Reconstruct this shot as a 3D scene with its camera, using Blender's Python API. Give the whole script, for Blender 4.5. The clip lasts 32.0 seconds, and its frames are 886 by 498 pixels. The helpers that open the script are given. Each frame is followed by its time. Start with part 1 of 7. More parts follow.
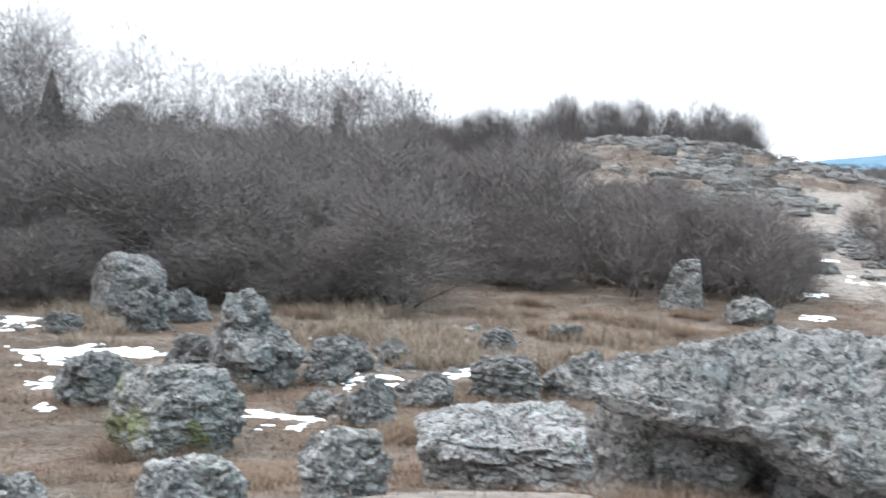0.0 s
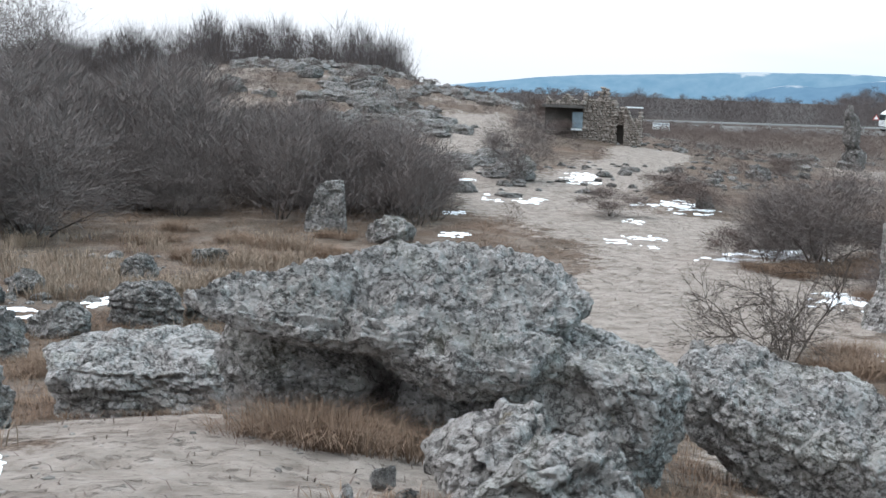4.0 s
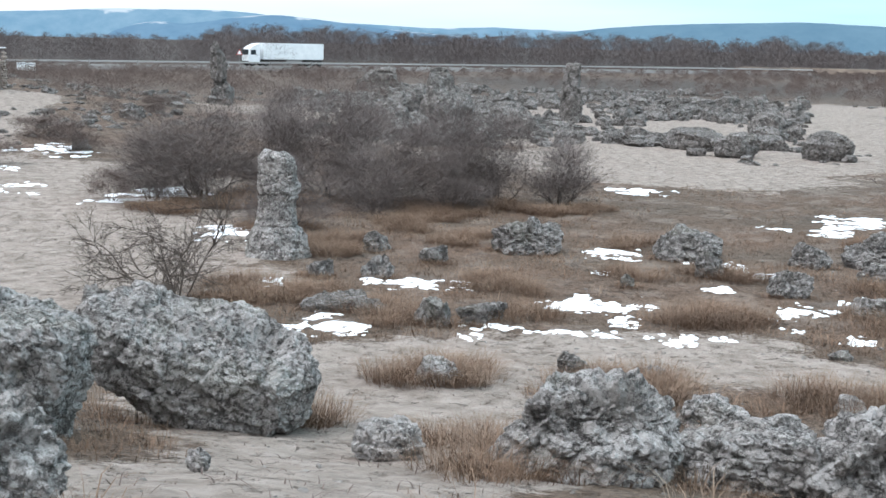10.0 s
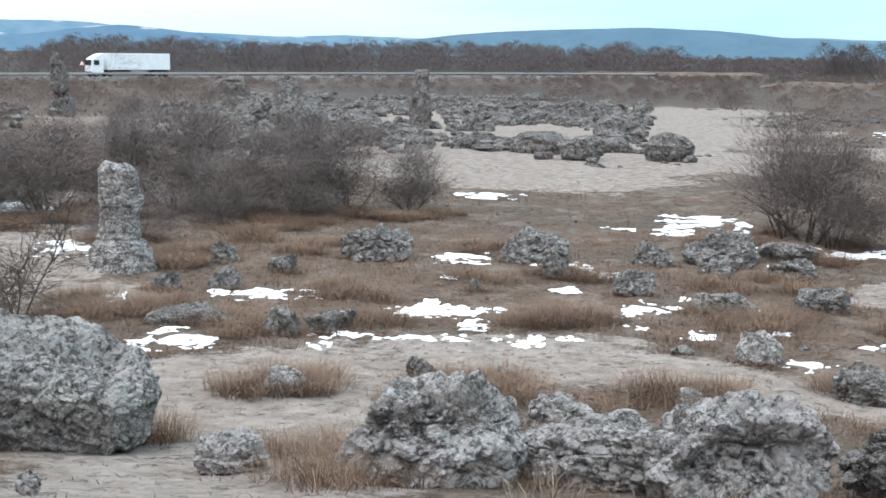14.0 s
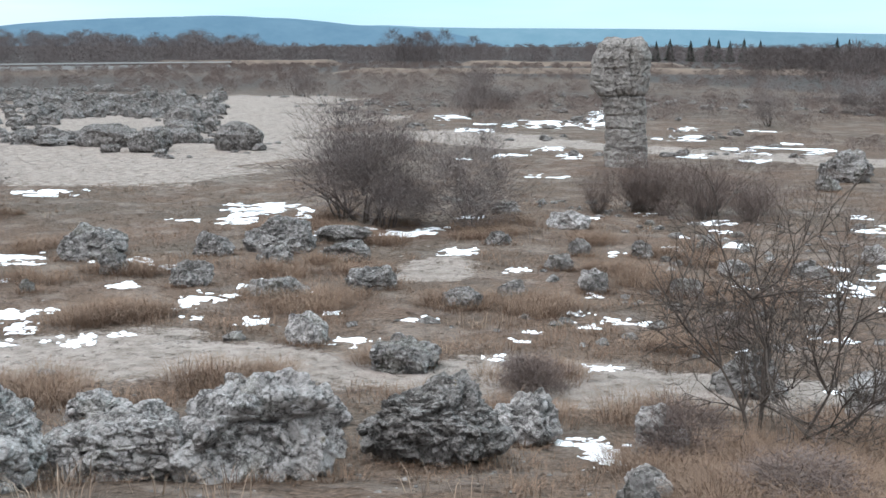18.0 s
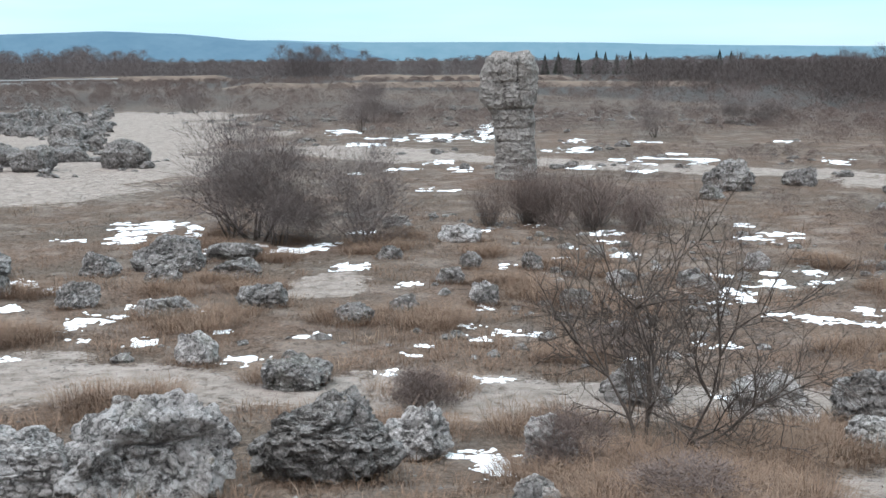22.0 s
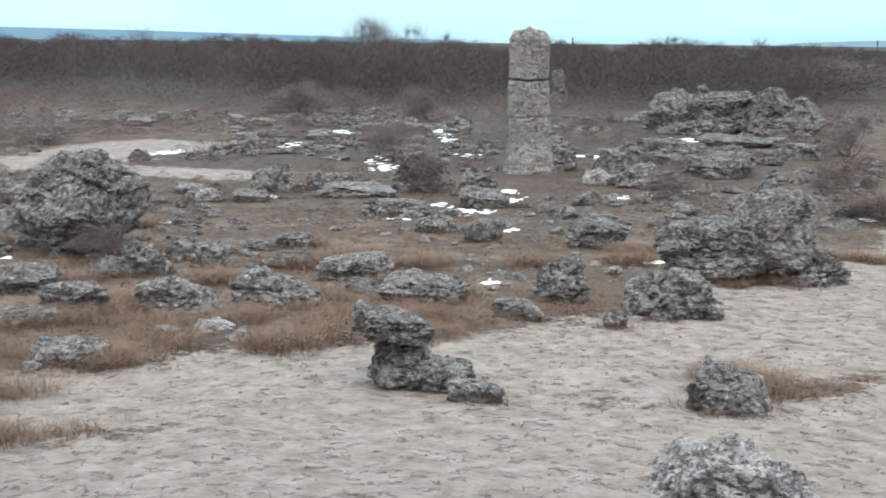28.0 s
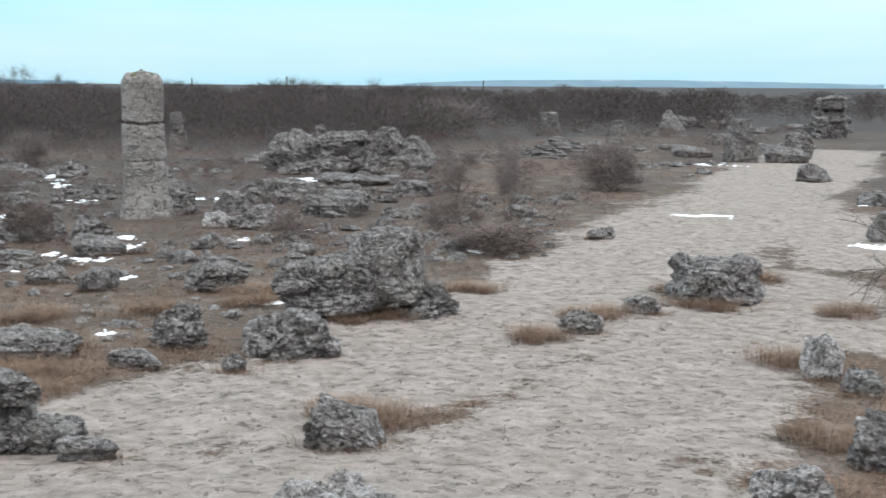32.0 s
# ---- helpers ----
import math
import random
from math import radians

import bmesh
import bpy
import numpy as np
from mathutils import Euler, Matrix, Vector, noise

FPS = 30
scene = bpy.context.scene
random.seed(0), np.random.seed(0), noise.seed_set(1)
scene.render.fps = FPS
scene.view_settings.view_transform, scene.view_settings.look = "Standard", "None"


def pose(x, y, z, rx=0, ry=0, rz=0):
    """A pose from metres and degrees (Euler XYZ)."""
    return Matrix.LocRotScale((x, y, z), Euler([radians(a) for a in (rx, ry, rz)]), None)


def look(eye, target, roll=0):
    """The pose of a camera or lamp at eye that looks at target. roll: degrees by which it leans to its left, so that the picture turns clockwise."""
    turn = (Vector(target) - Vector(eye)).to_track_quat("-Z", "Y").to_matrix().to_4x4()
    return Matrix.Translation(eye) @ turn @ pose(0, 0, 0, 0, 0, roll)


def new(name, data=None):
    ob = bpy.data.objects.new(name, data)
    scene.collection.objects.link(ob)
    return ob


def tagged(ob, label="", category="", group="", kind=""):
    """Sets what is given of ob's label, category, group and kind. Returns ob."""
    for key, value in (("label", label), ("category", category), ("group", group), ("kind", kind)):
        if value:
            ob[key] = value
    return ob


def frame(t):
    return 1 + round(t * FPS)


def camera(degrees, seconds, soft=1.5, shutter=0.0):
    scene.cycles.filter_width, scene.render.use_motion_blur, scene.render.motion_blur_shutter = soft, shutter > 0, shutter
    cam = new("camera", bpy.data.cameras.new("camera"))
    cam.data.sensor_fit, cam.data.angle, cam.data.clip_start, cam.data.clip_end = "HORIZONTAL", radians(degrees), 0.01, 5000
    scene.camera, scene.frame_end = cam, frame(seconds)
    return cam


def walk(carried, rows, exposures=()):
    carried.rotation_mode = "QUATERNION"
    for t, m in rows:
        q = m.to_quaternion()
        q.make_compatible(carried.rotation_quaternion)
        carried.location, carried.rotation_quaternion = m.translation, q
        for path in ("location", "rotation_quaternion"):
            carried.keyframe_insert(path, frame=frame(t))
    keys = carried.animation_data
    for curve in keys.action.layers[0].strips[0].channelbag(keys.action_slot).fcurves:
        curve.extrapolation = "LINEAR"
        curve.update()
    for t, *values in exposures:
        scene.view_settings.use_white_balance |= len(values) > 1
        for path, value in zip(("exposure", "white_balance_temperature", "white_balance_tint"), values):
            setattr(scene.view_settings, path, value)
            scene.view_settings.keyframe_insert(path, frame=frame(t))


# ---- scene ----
cam = camera(38.96, 32.0, 1.5, 0.3)
# seconds, place, turn in degrees
PATH = [
    (0.0, 0.655, -0.04, 4.49, 85.65, -1.93, -2.51),
    (0.5, 0.737, 0.008, 4.457, 84.27, -2.45, -8.08),
    (1.0, 0.797, -0.055, 4.458, 83.08, -1.99, -12.47),
    (1.5, 0.824, -0.049, 4.454, 83.06, -1.94, -14.34),
    (2.0, 0.837, -0.047, 4.447, 82.91, -1.47, -15.4),
    (2.5, 0.85, -0.049, 4.446, 82.52, -1.51, -16.2),
    (3.0, 0.853, -0.08, 4.451, 82.55, -1.73, -17.02),
    (3.5, 0.866, -0.111, 4.461, 82.69, -1.84, -17.84),
    (5.5, 0.889, -0.189, 4.467, 82.43, -2.75, -20.24),
    (6.0, 0.907, -0.185, 4.457, 82.18, -2.68, -21.91),
    (6.5, 0.937, -0.181, 4.454, 81.95, -2.69, -24.41),
    (7.0, 0.948, -0.228, 4.458, 81.56, -3.14, -27.24),
    (7.5, 0.913, -0.273, 4.467, 81.04, -3.05, -29.86),
    (8.0, 0.852, -0.169, 4.467, 80.88, -1.9, -34.69),
    (8.5, 0.727, -0.203, 4.508, 80.75, -2.06, -38.81),
    (9.0, 0.658, -0.258, 4.512, 80.43, -1.42, -42.03),
    (9.5, 0.627, -0.274, 4.524, 80.73, -1.72, -44.79),
    (10.0, 0.652, -0.281, 4.538, 80.7, -1.28, -46.52),
    (10.5, 0.644, -0.325, 4.543, 80.92, -0.92, -47.23),
    (11.0, 0.655, -0.328, 4.557, 81.01, -0.6, -47.91),
    (11.5, 0.69, -0.32, 4.532, 80.93, -0.75, -48.94),
    (12.0, 0.714, -0.332, 4.526, 81.19, -0.67, -50.29),
    (12.5, 0.741, -0.333, 4.517, 81.25, -0.73, -50.99),
    (13.0, 0.789, -0.318, 4.505, 81.19, -0.75, -51.35),
    (13.5, 0.788, -0.344, 4.512, 81.18, -0.67, -51.93),
    (15.5, 0.601, -0.843, 4.642, 81.40, -0.95, -59.9),
    (16.0, 0.511, -1.17, 4.725, 81.66, -1.08, -61.9),
    (16.5, 0.651, -1.208, 4.721, 81.59, -1.04, -63.98),
    (17.0, 0.765, -1.225, 4.654, 81.28, 0.77, -68.1),
    (17.5, 0.78, -1.142, 4.613, 80.79, -0.37, -70.78),
    (18.0, 0.774, -1.164, 4.598, 80.75, -0.16, -72.16),
    (18.5, 0.759, -1.198, 4.611, 80.92, -0.02, -73.66),
    (19.0, 0.756, -1.229, 4.622, 81.25, 0.03, -75.09),
    (19.5, 0.714, -1.268, 4.633, 81.26, -0.1, -76.06),
    (20.0, 0.714, -1.276, 4.636, 81.38, 0.16, -76.19),
    (20.5, 0.725, -1.267, 4.64, 81.32, 0.16, -76.41),
    (21.0, 0.73, -1.259, 4.634, 81.31, 0.04, -76.56),
    (21.5, 0.725, -1.264, 4.639, 81.34, -0.01, -76.9),
    (22.0, 0.743, -1.257, 4.627, 81.37, 0.29, -77.09),
    (22.5, 0.752, -1.244, 4.627, 81.31, 0.1, -77.23),
    (23.0, 0.763, -1.242, 4.622, 81.35, -0.22, -77.94),
    (23.5, 0.748, -1.243, 4.629, 81.22, -0.44, -80.38),
    (24.0, 0.694, -1.262, 4.633, 80.74, -0.22, -86.18),
    (24.5, 0.643, -1.231, 4.609, 80.55, -0.41, -93.14),
    (25.0, 0.554, -1.206, 4.568, 79.6, -0.29, -99.18),
    (25.5, 0.472, -1.262, 4.591, 79.81, 0.55, -99.9),
    (27.5, 0.394, -1.879, 4.723, 79.78, -0.81, -111.91),
    (28.0, 0.433, -2.015, 4.735, 80.58, -0.52, -115.92),
    (28.5, 0.479, -2.121, 4.724, 81.45, -0.79, -119.33),
    (29.0, 0.462, -2.17, 4.732, 81.66, -1.02, -121.31),
    (29.5, 0.432, -2.195, 4.742, 81.55, -1.04, -122.37),
    (30.0, 0.366, -2.223, 4.753, 81.46, -0.46, -124.76),
    (30.5, 0.287, -2.231, 4.767, 81.24, -0.02, -126.26),
    (31.0, 0.223, -2.205, 4.794, 81.69, 0.17, -127.16),
    (31.5, 0.197, -2.184, 4.817, 82.29, -0.18, -129.2),
    (32.0, 0.197, -2.184, 4.817, 82.51, -0.35, -132.93),
]
walk(cam, [(t, pose(x, y, z, rx, ry, rz)) for t, x, y, z, rx, ry, rz in PATH], exposures=[(0.0, 0.42, 6000, 8), (1.0, 0.25, 6000, 8), (2.0, 0.06, 6000, 8), (6.0, -0.15, 6000, 8), (9.0, -0.04, 6000, 8), (12.0, 0.00, 6000, 8), (20.0, -0.03, 6000, 8), (23.0, -0.02, 6000, 8), (25.0, 0.08, 6080, 8), (28.0, 0.04, 6080, 8), (30.0, -0.10, 6100, 8), (32.0, -0.12, 6100, 8)])

# ---- world and sun: a bright, thin overcast ----
world = bpy.data.worlds.new("overcast_sky")
scene.world = world
world.use_nodes = True
wn, wl = world.node_tree.nodes, world.node_tree.links
wn.clear()
SUN_UP, SUN_TURN = radians(68), radians(294)
sky = wn.new("ShaderNodeTexSky")
sky.sky_type, sky.sun_disc, sky.sun_elevation, sky.sun_rotation = "NISHITA", False, SUN_UP, SUN_TURN
sky.dust_density, sky.air_density = 3.0, 1.0
where = wn.new("ShaderNodeTexCoord")
stretch = wn.new("ShaderNodeMapping")
stretch.inputs["Scale"].default_value = (1.0, 1.0, 8.0)
clouds = wn.new("ShaderNodeTexNoise")
clouds.inputs["Scale"].default_value, clouds.inputs["Detail"].default_value = 1.5, 5.0
split = wn.new("ShaderNodeSeparateXYZ")


def sky_math(op, a, b):
    n = wn.new("ShaderNodeMath")
    n.operation = op
    for k, v in enumerate((a, b)):
        if isinstance(v, bpy.types.NodeSocket):
            wl.new(v, n.inputs[k])
        else:
            n.inputs[k].default_value = v
    return n.outputs[0]


wl.new(where.outputs["Generated"], stretch.inputs["Vector"])
wl.new(where.outputs["Generated"], split.inputs["Vector"])
wl.new(stretch.outputs["Vector"], clouds.inputs["Vector"])
# thinner, bluer cloud to the east, thick white cloud to the north and west, brighter overhead
thin = sky_math("ADD", sky_math("MULTIPLY", split.outputs["X"], 0.55), sky_math("MULTIPLY", split.outputs["Y"], -0.22))
thin = sky_math("ADD", thin, sky_math("MULTIPLY", sky_math("SUBTRACT", clouds.outputs["Fac"], 0.5), -0.9))
cloud_ramp = wn.new("ShaderNodeValToRGB")
cloud_ramp.color_ramp.elements[0].position, cloud_ramp.color_ramp.elements[0].color = 0.05, (1.16, 1.16, 1.17, 1)
cloud_ramp.color_ramp.elements[1].position, cloud_ramp.color_ramp.elements[1].color = 0.62, (0.55, 0.96, 1.09, 1)
wl.new(thin, cloud_ramp.inputs["Fac"])
veil = wn.new("ShaderNodeMix")
veil.data_type = "RGBA"
veil.inputs["Factor"].default_value = 0.93
sky_dim = wn.new("ShaderNodeVectorMath")
sky_dim.operation = "SCALE"
sky_dim.inputs["Scale"].default_value = 0.12
back = wn.new("ShaderNodeBackground")
wl.new(sky_math("ADD", 1.0, sky_math("MULTIPLY", sky_math("MAXIMUM", split.outputs["Z"], 0.0), 1.7)), back.inputs["Strength"])
wout = wn.new("ShaderNodeOutputWorld")
wl.new(sky.outputs["Color"], sky_dim.inputs[0])
wl.new(sky_dim.outputs["Vector"], veil.inputs["A"])
wl.new(cloud_ramp.outputs["Color"], veil.inputs["B"])
wl.new(veil.outputs["Result"], back.inputs["Color"])
wl.new(back.outputs["Background"], wout.inputs["Surface"])

sun = new("sun", bpy.data.lights.new("sun", "SUN"))
sun.data.energy, sun.data.angle, sun.data.color = 1.5, radians(36), (1.0, 0.99, 0.97)
sun.matrix_world = look((-12.6, 5.6, 34), (0, 0, 0))


# ---- noise on arrays of places ----
def lattice(ix, iy, iz, seed):
    n = (ix * 374761393 + iy * 668265263 + iz * 2147483647 + seed * 974634533) & 0xFFFFFFFF
    n = ((n ^ (n >> 13)) * 1274126177) & 0xFFFFFFFF
    n = ((n ^ (n >> 16)) * 2246822519) & 0xFFFFFFFF
    return ((n ^ (n >> 15)) & 0xFFFFFF) / float(0xFFFFFF)


def vnoise(p, seed=0):
    """Smooth value noise, 0 to 1, at the rows of p."""
    b = np.floor(p).astype(np.int64)
    f = p - b
    f = f * f * f * (f * (f * 6 - 15) + 10)
    total = np.zeros(len(p))
    for dx in (0, 1):
        for dy in (0, 1):
            for dz in (0, 1):
                w = (f[:, 0] if dx else 1 - f[:, 0]) * (f[:, 1] if dy else 1 - f[:, 1]) * (f[:, 2] if dz else 1 - f[:, 2])
                total += w * lattice(b[:, 0] + dx, b[:, 1] + dy, b[:, 2] + dz, seed)
    return total


def fbm(p, octaves=4, seed=0, ridged=False):
    """Layered noise from about -1 to 1."""
    total, amp, norm, q = np.zeros(len(p)), 1.0, 0.0, p.astype(float)
    for k in range(octaves):
        n = vnoise(q, seed + 17 * k) * 2 - 1
        total += amp * ((1 - 2 * np.abs(n)) if ridged else n)
        norm += amp
        amp *= 0.5
        q = q * 2.03 + 11.3
    return total / norm


def cells(p, seed=0):
    """Distance to the nearest of one jittered point a cell."""
    b = np.floor(p).astype(np.int64)
    best = np.full(len(p), 9.0)
    for dx in (-1, 0, 1):
        for dy in (-1, 0, 1):
            for dz in (-1, 0, 1):
                c = b + np.array((dx, dy, dz))
                q = np.stack([c[:, k] + lattice(c[:, 0], c[:, 1], c[:, 2], seed + 31 * k) for k in range(3)], 1)
                best = np.minimum(best, np.linalg.norm(p - q, axis=1))
    return best


# ---- the lie of the land ----
def terrain(x, y):
    x, y = np.asarray(x, float), np.asarray(y, float)
    r2 = x * x + y * y
    h = 3.15 * np.exp(-r2 / 9.5**2) - 0.5 * (1 - np.exp(-r2 / 25.0**2))
    h = h + 0.5 * np.exp(-((x - 2) ** 2 + (y - 11) ** 2) / 36.0)
    h = h + 0.24 * np.exp(-((x - 2.5) ** 2 + (y - 10.6) ** 2) / 8.0)
    h = h + 6.9 * np.exp(-(((x - 26) / 24.0) ** 2) - ((y - 125) / 48.0) ** 2)
    h = h + 3.0 * np.exp(-(((x + 45) / 40.0) ** 2) - ((y - 95) / 45.0) ** 2)
    return h


def segment_gap(x, y, x0, y0, x1, y1):
    dx, dy = x1 - x0, y1 - y0
    s = np.clip(((x - x0) * dx + (y - y0) * dy) / (dx * dx + dy * dy), 0, 1)
    return np.hypot(x - x0 - s * dx, y - y0 - s * dy)


# trodden sand: tracks as (x0, y0, x1, y1, half width)
SAND = [
    (1.5, 6.9, 3.4, 9.8, 1.60),
    (3.4, 9.8, 3.7, 7.2, 1.30),
    (0.5, 11.5, 1.4, 10.8, 1.20),
    (14.8, 23.2, 22.3, 36.3, 3.60),
    (22.3, 36.3, 20.3, 45.3, 4.20),
    (20.3, 45.3, 21.6, 56.9, 3.00),
    (21.6, 56.9, 30.5, 81.6, 2.00),
    (20.3, 45.3, 33.2, 62.8, 2.60),
    (33.2, 62.8, 38.9, 71.0, 2.40),
    (13.4, 21.4, 14.8, 23.2, 1.60),
    (13.4, 21.4, 10.7, 13.5, 1.60),
    (10.7, 13.5, 12.8, 12.3, 1.40),
    (12.8, 12.3, 17.3, 9.5, 1.60),
    (8.2, 7.4, 9.8, 11.1, 1.40),
    (8.2, 7.4, 5.0, 5.7, 1.20),
    (8.2, 7.4, 13.2, 12.0, 1.30),
    (17.3, 9.6, 17.5, 2.3, 1.30),
    (17.5, 2.3, 18.6, -4.3, 1.00),
    (17.1, -4.0, 16.8, -6.4, 1.20),
    (17.5, -6.6, 17.2, -11.3, 1.80),
    (12.4, -3.8, 13.0, -7.6, 1.90),
    (13.0, -7.6, 10.6, -13.0, 3.00),
    (17.2, -11.3, 16.8, -16.7, 2.20),
    (16.8, -16.7, 18.5, -19.5, 2.20),
    (15.6, -12.2, 18.5, -19.5, 1.80),
    (10.6, -13.0, 12.2, -17.8, 2.20),
    (18.5, -19.5, 24.5, -33.8, 3.00),
    (24.5, -33.8, 37.6, -60.5, 3.60),
    (37.6, -60.5, 53.6, -95.2, 4.50),
    (12.2, -17.8, 18.3, -32.0, 2.20),
    (51.5, 33.4, 52.9, 33.5, 5.00),
    (51.5, 33.4, 45.3, 27.6, 6.00),
    (45.3, 27.6, 58.3, 26.4, 5.00),
    (68.1, 49.0, 94.5, 57.0, 6.00),
    (52.1, 42.7, 69.5, 47.7, 5.00),
    (88.5, 50.0, 108.9, 51.9, 9.00),
    (66.1, 15.7, 69.0, 21.4, 4.00),
    (66.1, 15.7, 61.6, 4.7, 2.00),
    (61.6, 4.7, 58.3, -5.9, 2.00),
    (55.4, -9.2, 62.4, -17.5, 3.00),
    (59.7, -13.2, 63.6, -16.2, 3.00),
    (51.7, -12.1, 47.8, -16.1, 1.50),
    (27.9, 7.5, 26.3, 7.3, 0.70),
    (44.0, 33.0, 55.0, 27.0, 6.00),
    (63.6, 40.0, 82.0, 36.5, 8.00),
    (49.5, 49.5, 69.3, 40.0, 9.00),
    (60.0, 62.0, 80.0, 55.0, 11.00),
    (57.5, 48.2, 65.0, 37.5, 9.00),
    (80.0, 67.0, 92.7, 49.3, 12.00),
    (68.0, 58.0, 78.0, 43.0, 10.00),
    (9.9, -2.6, 10.2, -6.4, 1.40),
    (13.9, -3.6, 11.8, -6.2, 1.40),
    (37.6, -60.5, 18.4, -37.1, 2.20),
    (15.4, -27.3, 12.6, -26.4, 1.60),
]


def sandiness(x, y):
    """About 1 on bare sand, 0 in the brown grass."""
    x, y = np.asarray(x, float), np.asarray(y, float)
    p = np.stack([x, y, np.zeros_like(x)], 1)
    wob = fbm(p * 0.35, 3, 5) * 0.9 + fbm(p * 1.3, 3, 9) * 0.45
    best = np.full(len(x), -9.0)
    for x0, y0, x1, y1, half in SAND:
        g = segment_gap(x, y, x0, y0, x1, y1)
        best = np.maximum(best, (half - g) / (0.35 * half + 0.25))
    hill = 0.25 - ((x - 20) / 24) ** 2 - ((y - 92) / 38) ** 2
    best = np.maximum(best, np.minimum(hill, 0.1) - 0.25)
    return np.clip(0.5 + 0.5 * (best + wob * 1.1), 0, 1)


def lift(x, y):
    """Ground height with its small unevenness."""
    x, y = np.asarray(x, float), np.asarray(y, float)
    p = np.stack([x, y, np.zeros_like(x)], 1)
    return terrain(x, y) + 0.07 * fbm(p * 0.55, 4, 3) + 0.022 * fbm(p * 3.1, 2, 4)


def ground_at(x, y):
    return float(lift(np.array([x]), np.array([y]))[0])


# ---- helpers for meshes and materials ----
def mesh_from(name, verts, faces, smooth=True):
    me = bpy.data.meshes.new(name)
    verts = np.asarray(verts, np.float32)
    faces = np.asarray(faces, np.int32)
    n, k = faces.shape
    me.vertices.add(len(verts))
    me.vertices.foreach_set("co", verts.ravel())
    me.loops.add(n * k)
    me.loops.foreach_set("vertex_index", faces.ravel())
    me.polygons.add(n)
    me.polygons.foreach_set("loop_start", np.arange(0, n * k, k, dtype=np.int32))
    me.polygons.foreach_set("loop_total", np.full(n, k, np.int32))
    me.polygons.foreach_set("use_smooth", np.full(n, smooth))
    me.update(calc_edges=True)
    me.validate()
    return me


def soft(me):
    """Fine brush takes light from above as a mass, not blade by blade."""
    at = me.attributes.new("custom_normal", "FLOAT_VECTOR", "POINT")
    n = len(me.vertices)
    co = np.empty(n * 3, np.float32)
    me.vertices.foreach_get("co", co)
    lean = (lattice((co[0::3] * 7).astype(np.int64), (co[1::3] * 7).astype(np.int64), (co[2::3] * 7).astype(np.int64), 3) - 0.5) * 0.7
    v = np.stack([lean, lean[::-1] * 0.8, np.full(n, 0.75)], 1)
    v /= np.linalg.norm(v, axis=1)[:, None]
    at.data.foreach_set("vector", v.astype(np.float32).ravel())
    return me


def thing(name, me, material, label="", category="", group="", kind=""):
    ob = new(name, me)
    if me is not None and material is not None and not me.materials:
        me.materials.append(material)
    return tagged(ob, label, category, group, kind)


def part(name, source, material, parent, label=""):
    """Links a bmesh or mesh as one part of parent."""
    me = source
    if isinstance(source, bmesh.types.BMesh):
        me = bpy.data.meshes.new(name)
        source.to_mesh(me)
        source.free()
    ob = new(name, me)
    if not me.materials:
        me.materials.append(material)
    ob.parent = parent
    return tagged(ob, label)


def box_bm(x0, y0, z0, x1, y1, z1, bevel=0.0):
    bm = bmesh.new()
    bmesh.ops.create_cube(bm, size=1)
    for v in bm.verts:
        v.co = Vector(((x0 + x1) / 2 + v.co.x * (x1 - x0), (y0 + y1) / 2 + v.co.y * (y1 - y0), (z0 + z1) / 2 + v.co.z * (z1 - z0)))
    if bevel:
        bmesh.ops.bevel(bm, geom=list(bm.edges), offset=bevel, segments=2, affect="EDGES")
    return bm


def base_material(name, rough=0.9):
    m = bpy.data.materials.new(name)
    m.use_nodes = True
    nt = m.node_tree
    b = nt.nodes["Principled BSDF"]
    b.inputs["Roughness"].default_value = rough
    b.inputs["Specular IOR Level"].default_value = 0.25
    return m, nt, b


def noise_node(nt, scale, detail=6.0, rough=0.6, vec=None, kind="ShaderNodeTexNoise"):
    n = nt.nodes.new(kind)
    n.inputs["Scale"].default_value = scale
    if kind == "ShaderNodeTexNoise":
        n.inputs["Detail"].default_value, n.inputs["Roughness"].default_value = detail, rough
    if vec is not None:
        nt.links.new(vec, n.inputs["Vector"])
    return n


def ramp_node(nt, fac, stops):
    r = nt.nodes.new("ShaderNodeValToRGB")
    e = r.color_ramp.elements
    while len(e) < len(stops):
        e.new(0.5)
    for k, (pos, col) in enumerate(stops):
        e[k].position = pos
        e[k].color = (*col, 1) if len(col) == 3 else col
    nt.links.new(fac, r.inputs["Fac"])
    return r


def mix_node(nt, fac, a, b, blend="MIX"):
    m = nt.nodes.new("ShaderNodeMix")
    m.data_type, m.blend_type = "RGBA", blend
    for key, v in (("Factor", fac), ("A", a), ("B", b)):
        if isinstance(v, bpy.types.NodeSocket):
            nt.links.new(v, m.inputs[key])
        elif isinstance(v, tuple):
            m.inputs[key].default_value = (*v, 1)
        else:
            m.inputs[key].default_value = v
    return m.outputs["Result"]


def math_node(nt, op, a, b=0.0):
    m = nt.nodes.new("ShaderNodeMath")
    m.operation = op
    for k, v in enumerate((a, b)):
        if isinstance(v, bpy.types.NodeSocket):
            nt.links.new(v, m.inputs[k])
        else:
            m.inputs[k].default_value = v
    return m.outputs[0]


def bump_node(nt, height, strength, distance, before=None):
    b = nt.nodes.new("ShaderNodeBump")
    b.inputs["Strength"].default_value, b.inputs["Distance"].default_value = strength, distance
    nt.links.new(height, b.inputs["Height"])
    if before is not None:
        nt.links.new(before, b.inputs["Normal"])
    return b.outputs["Normal"]


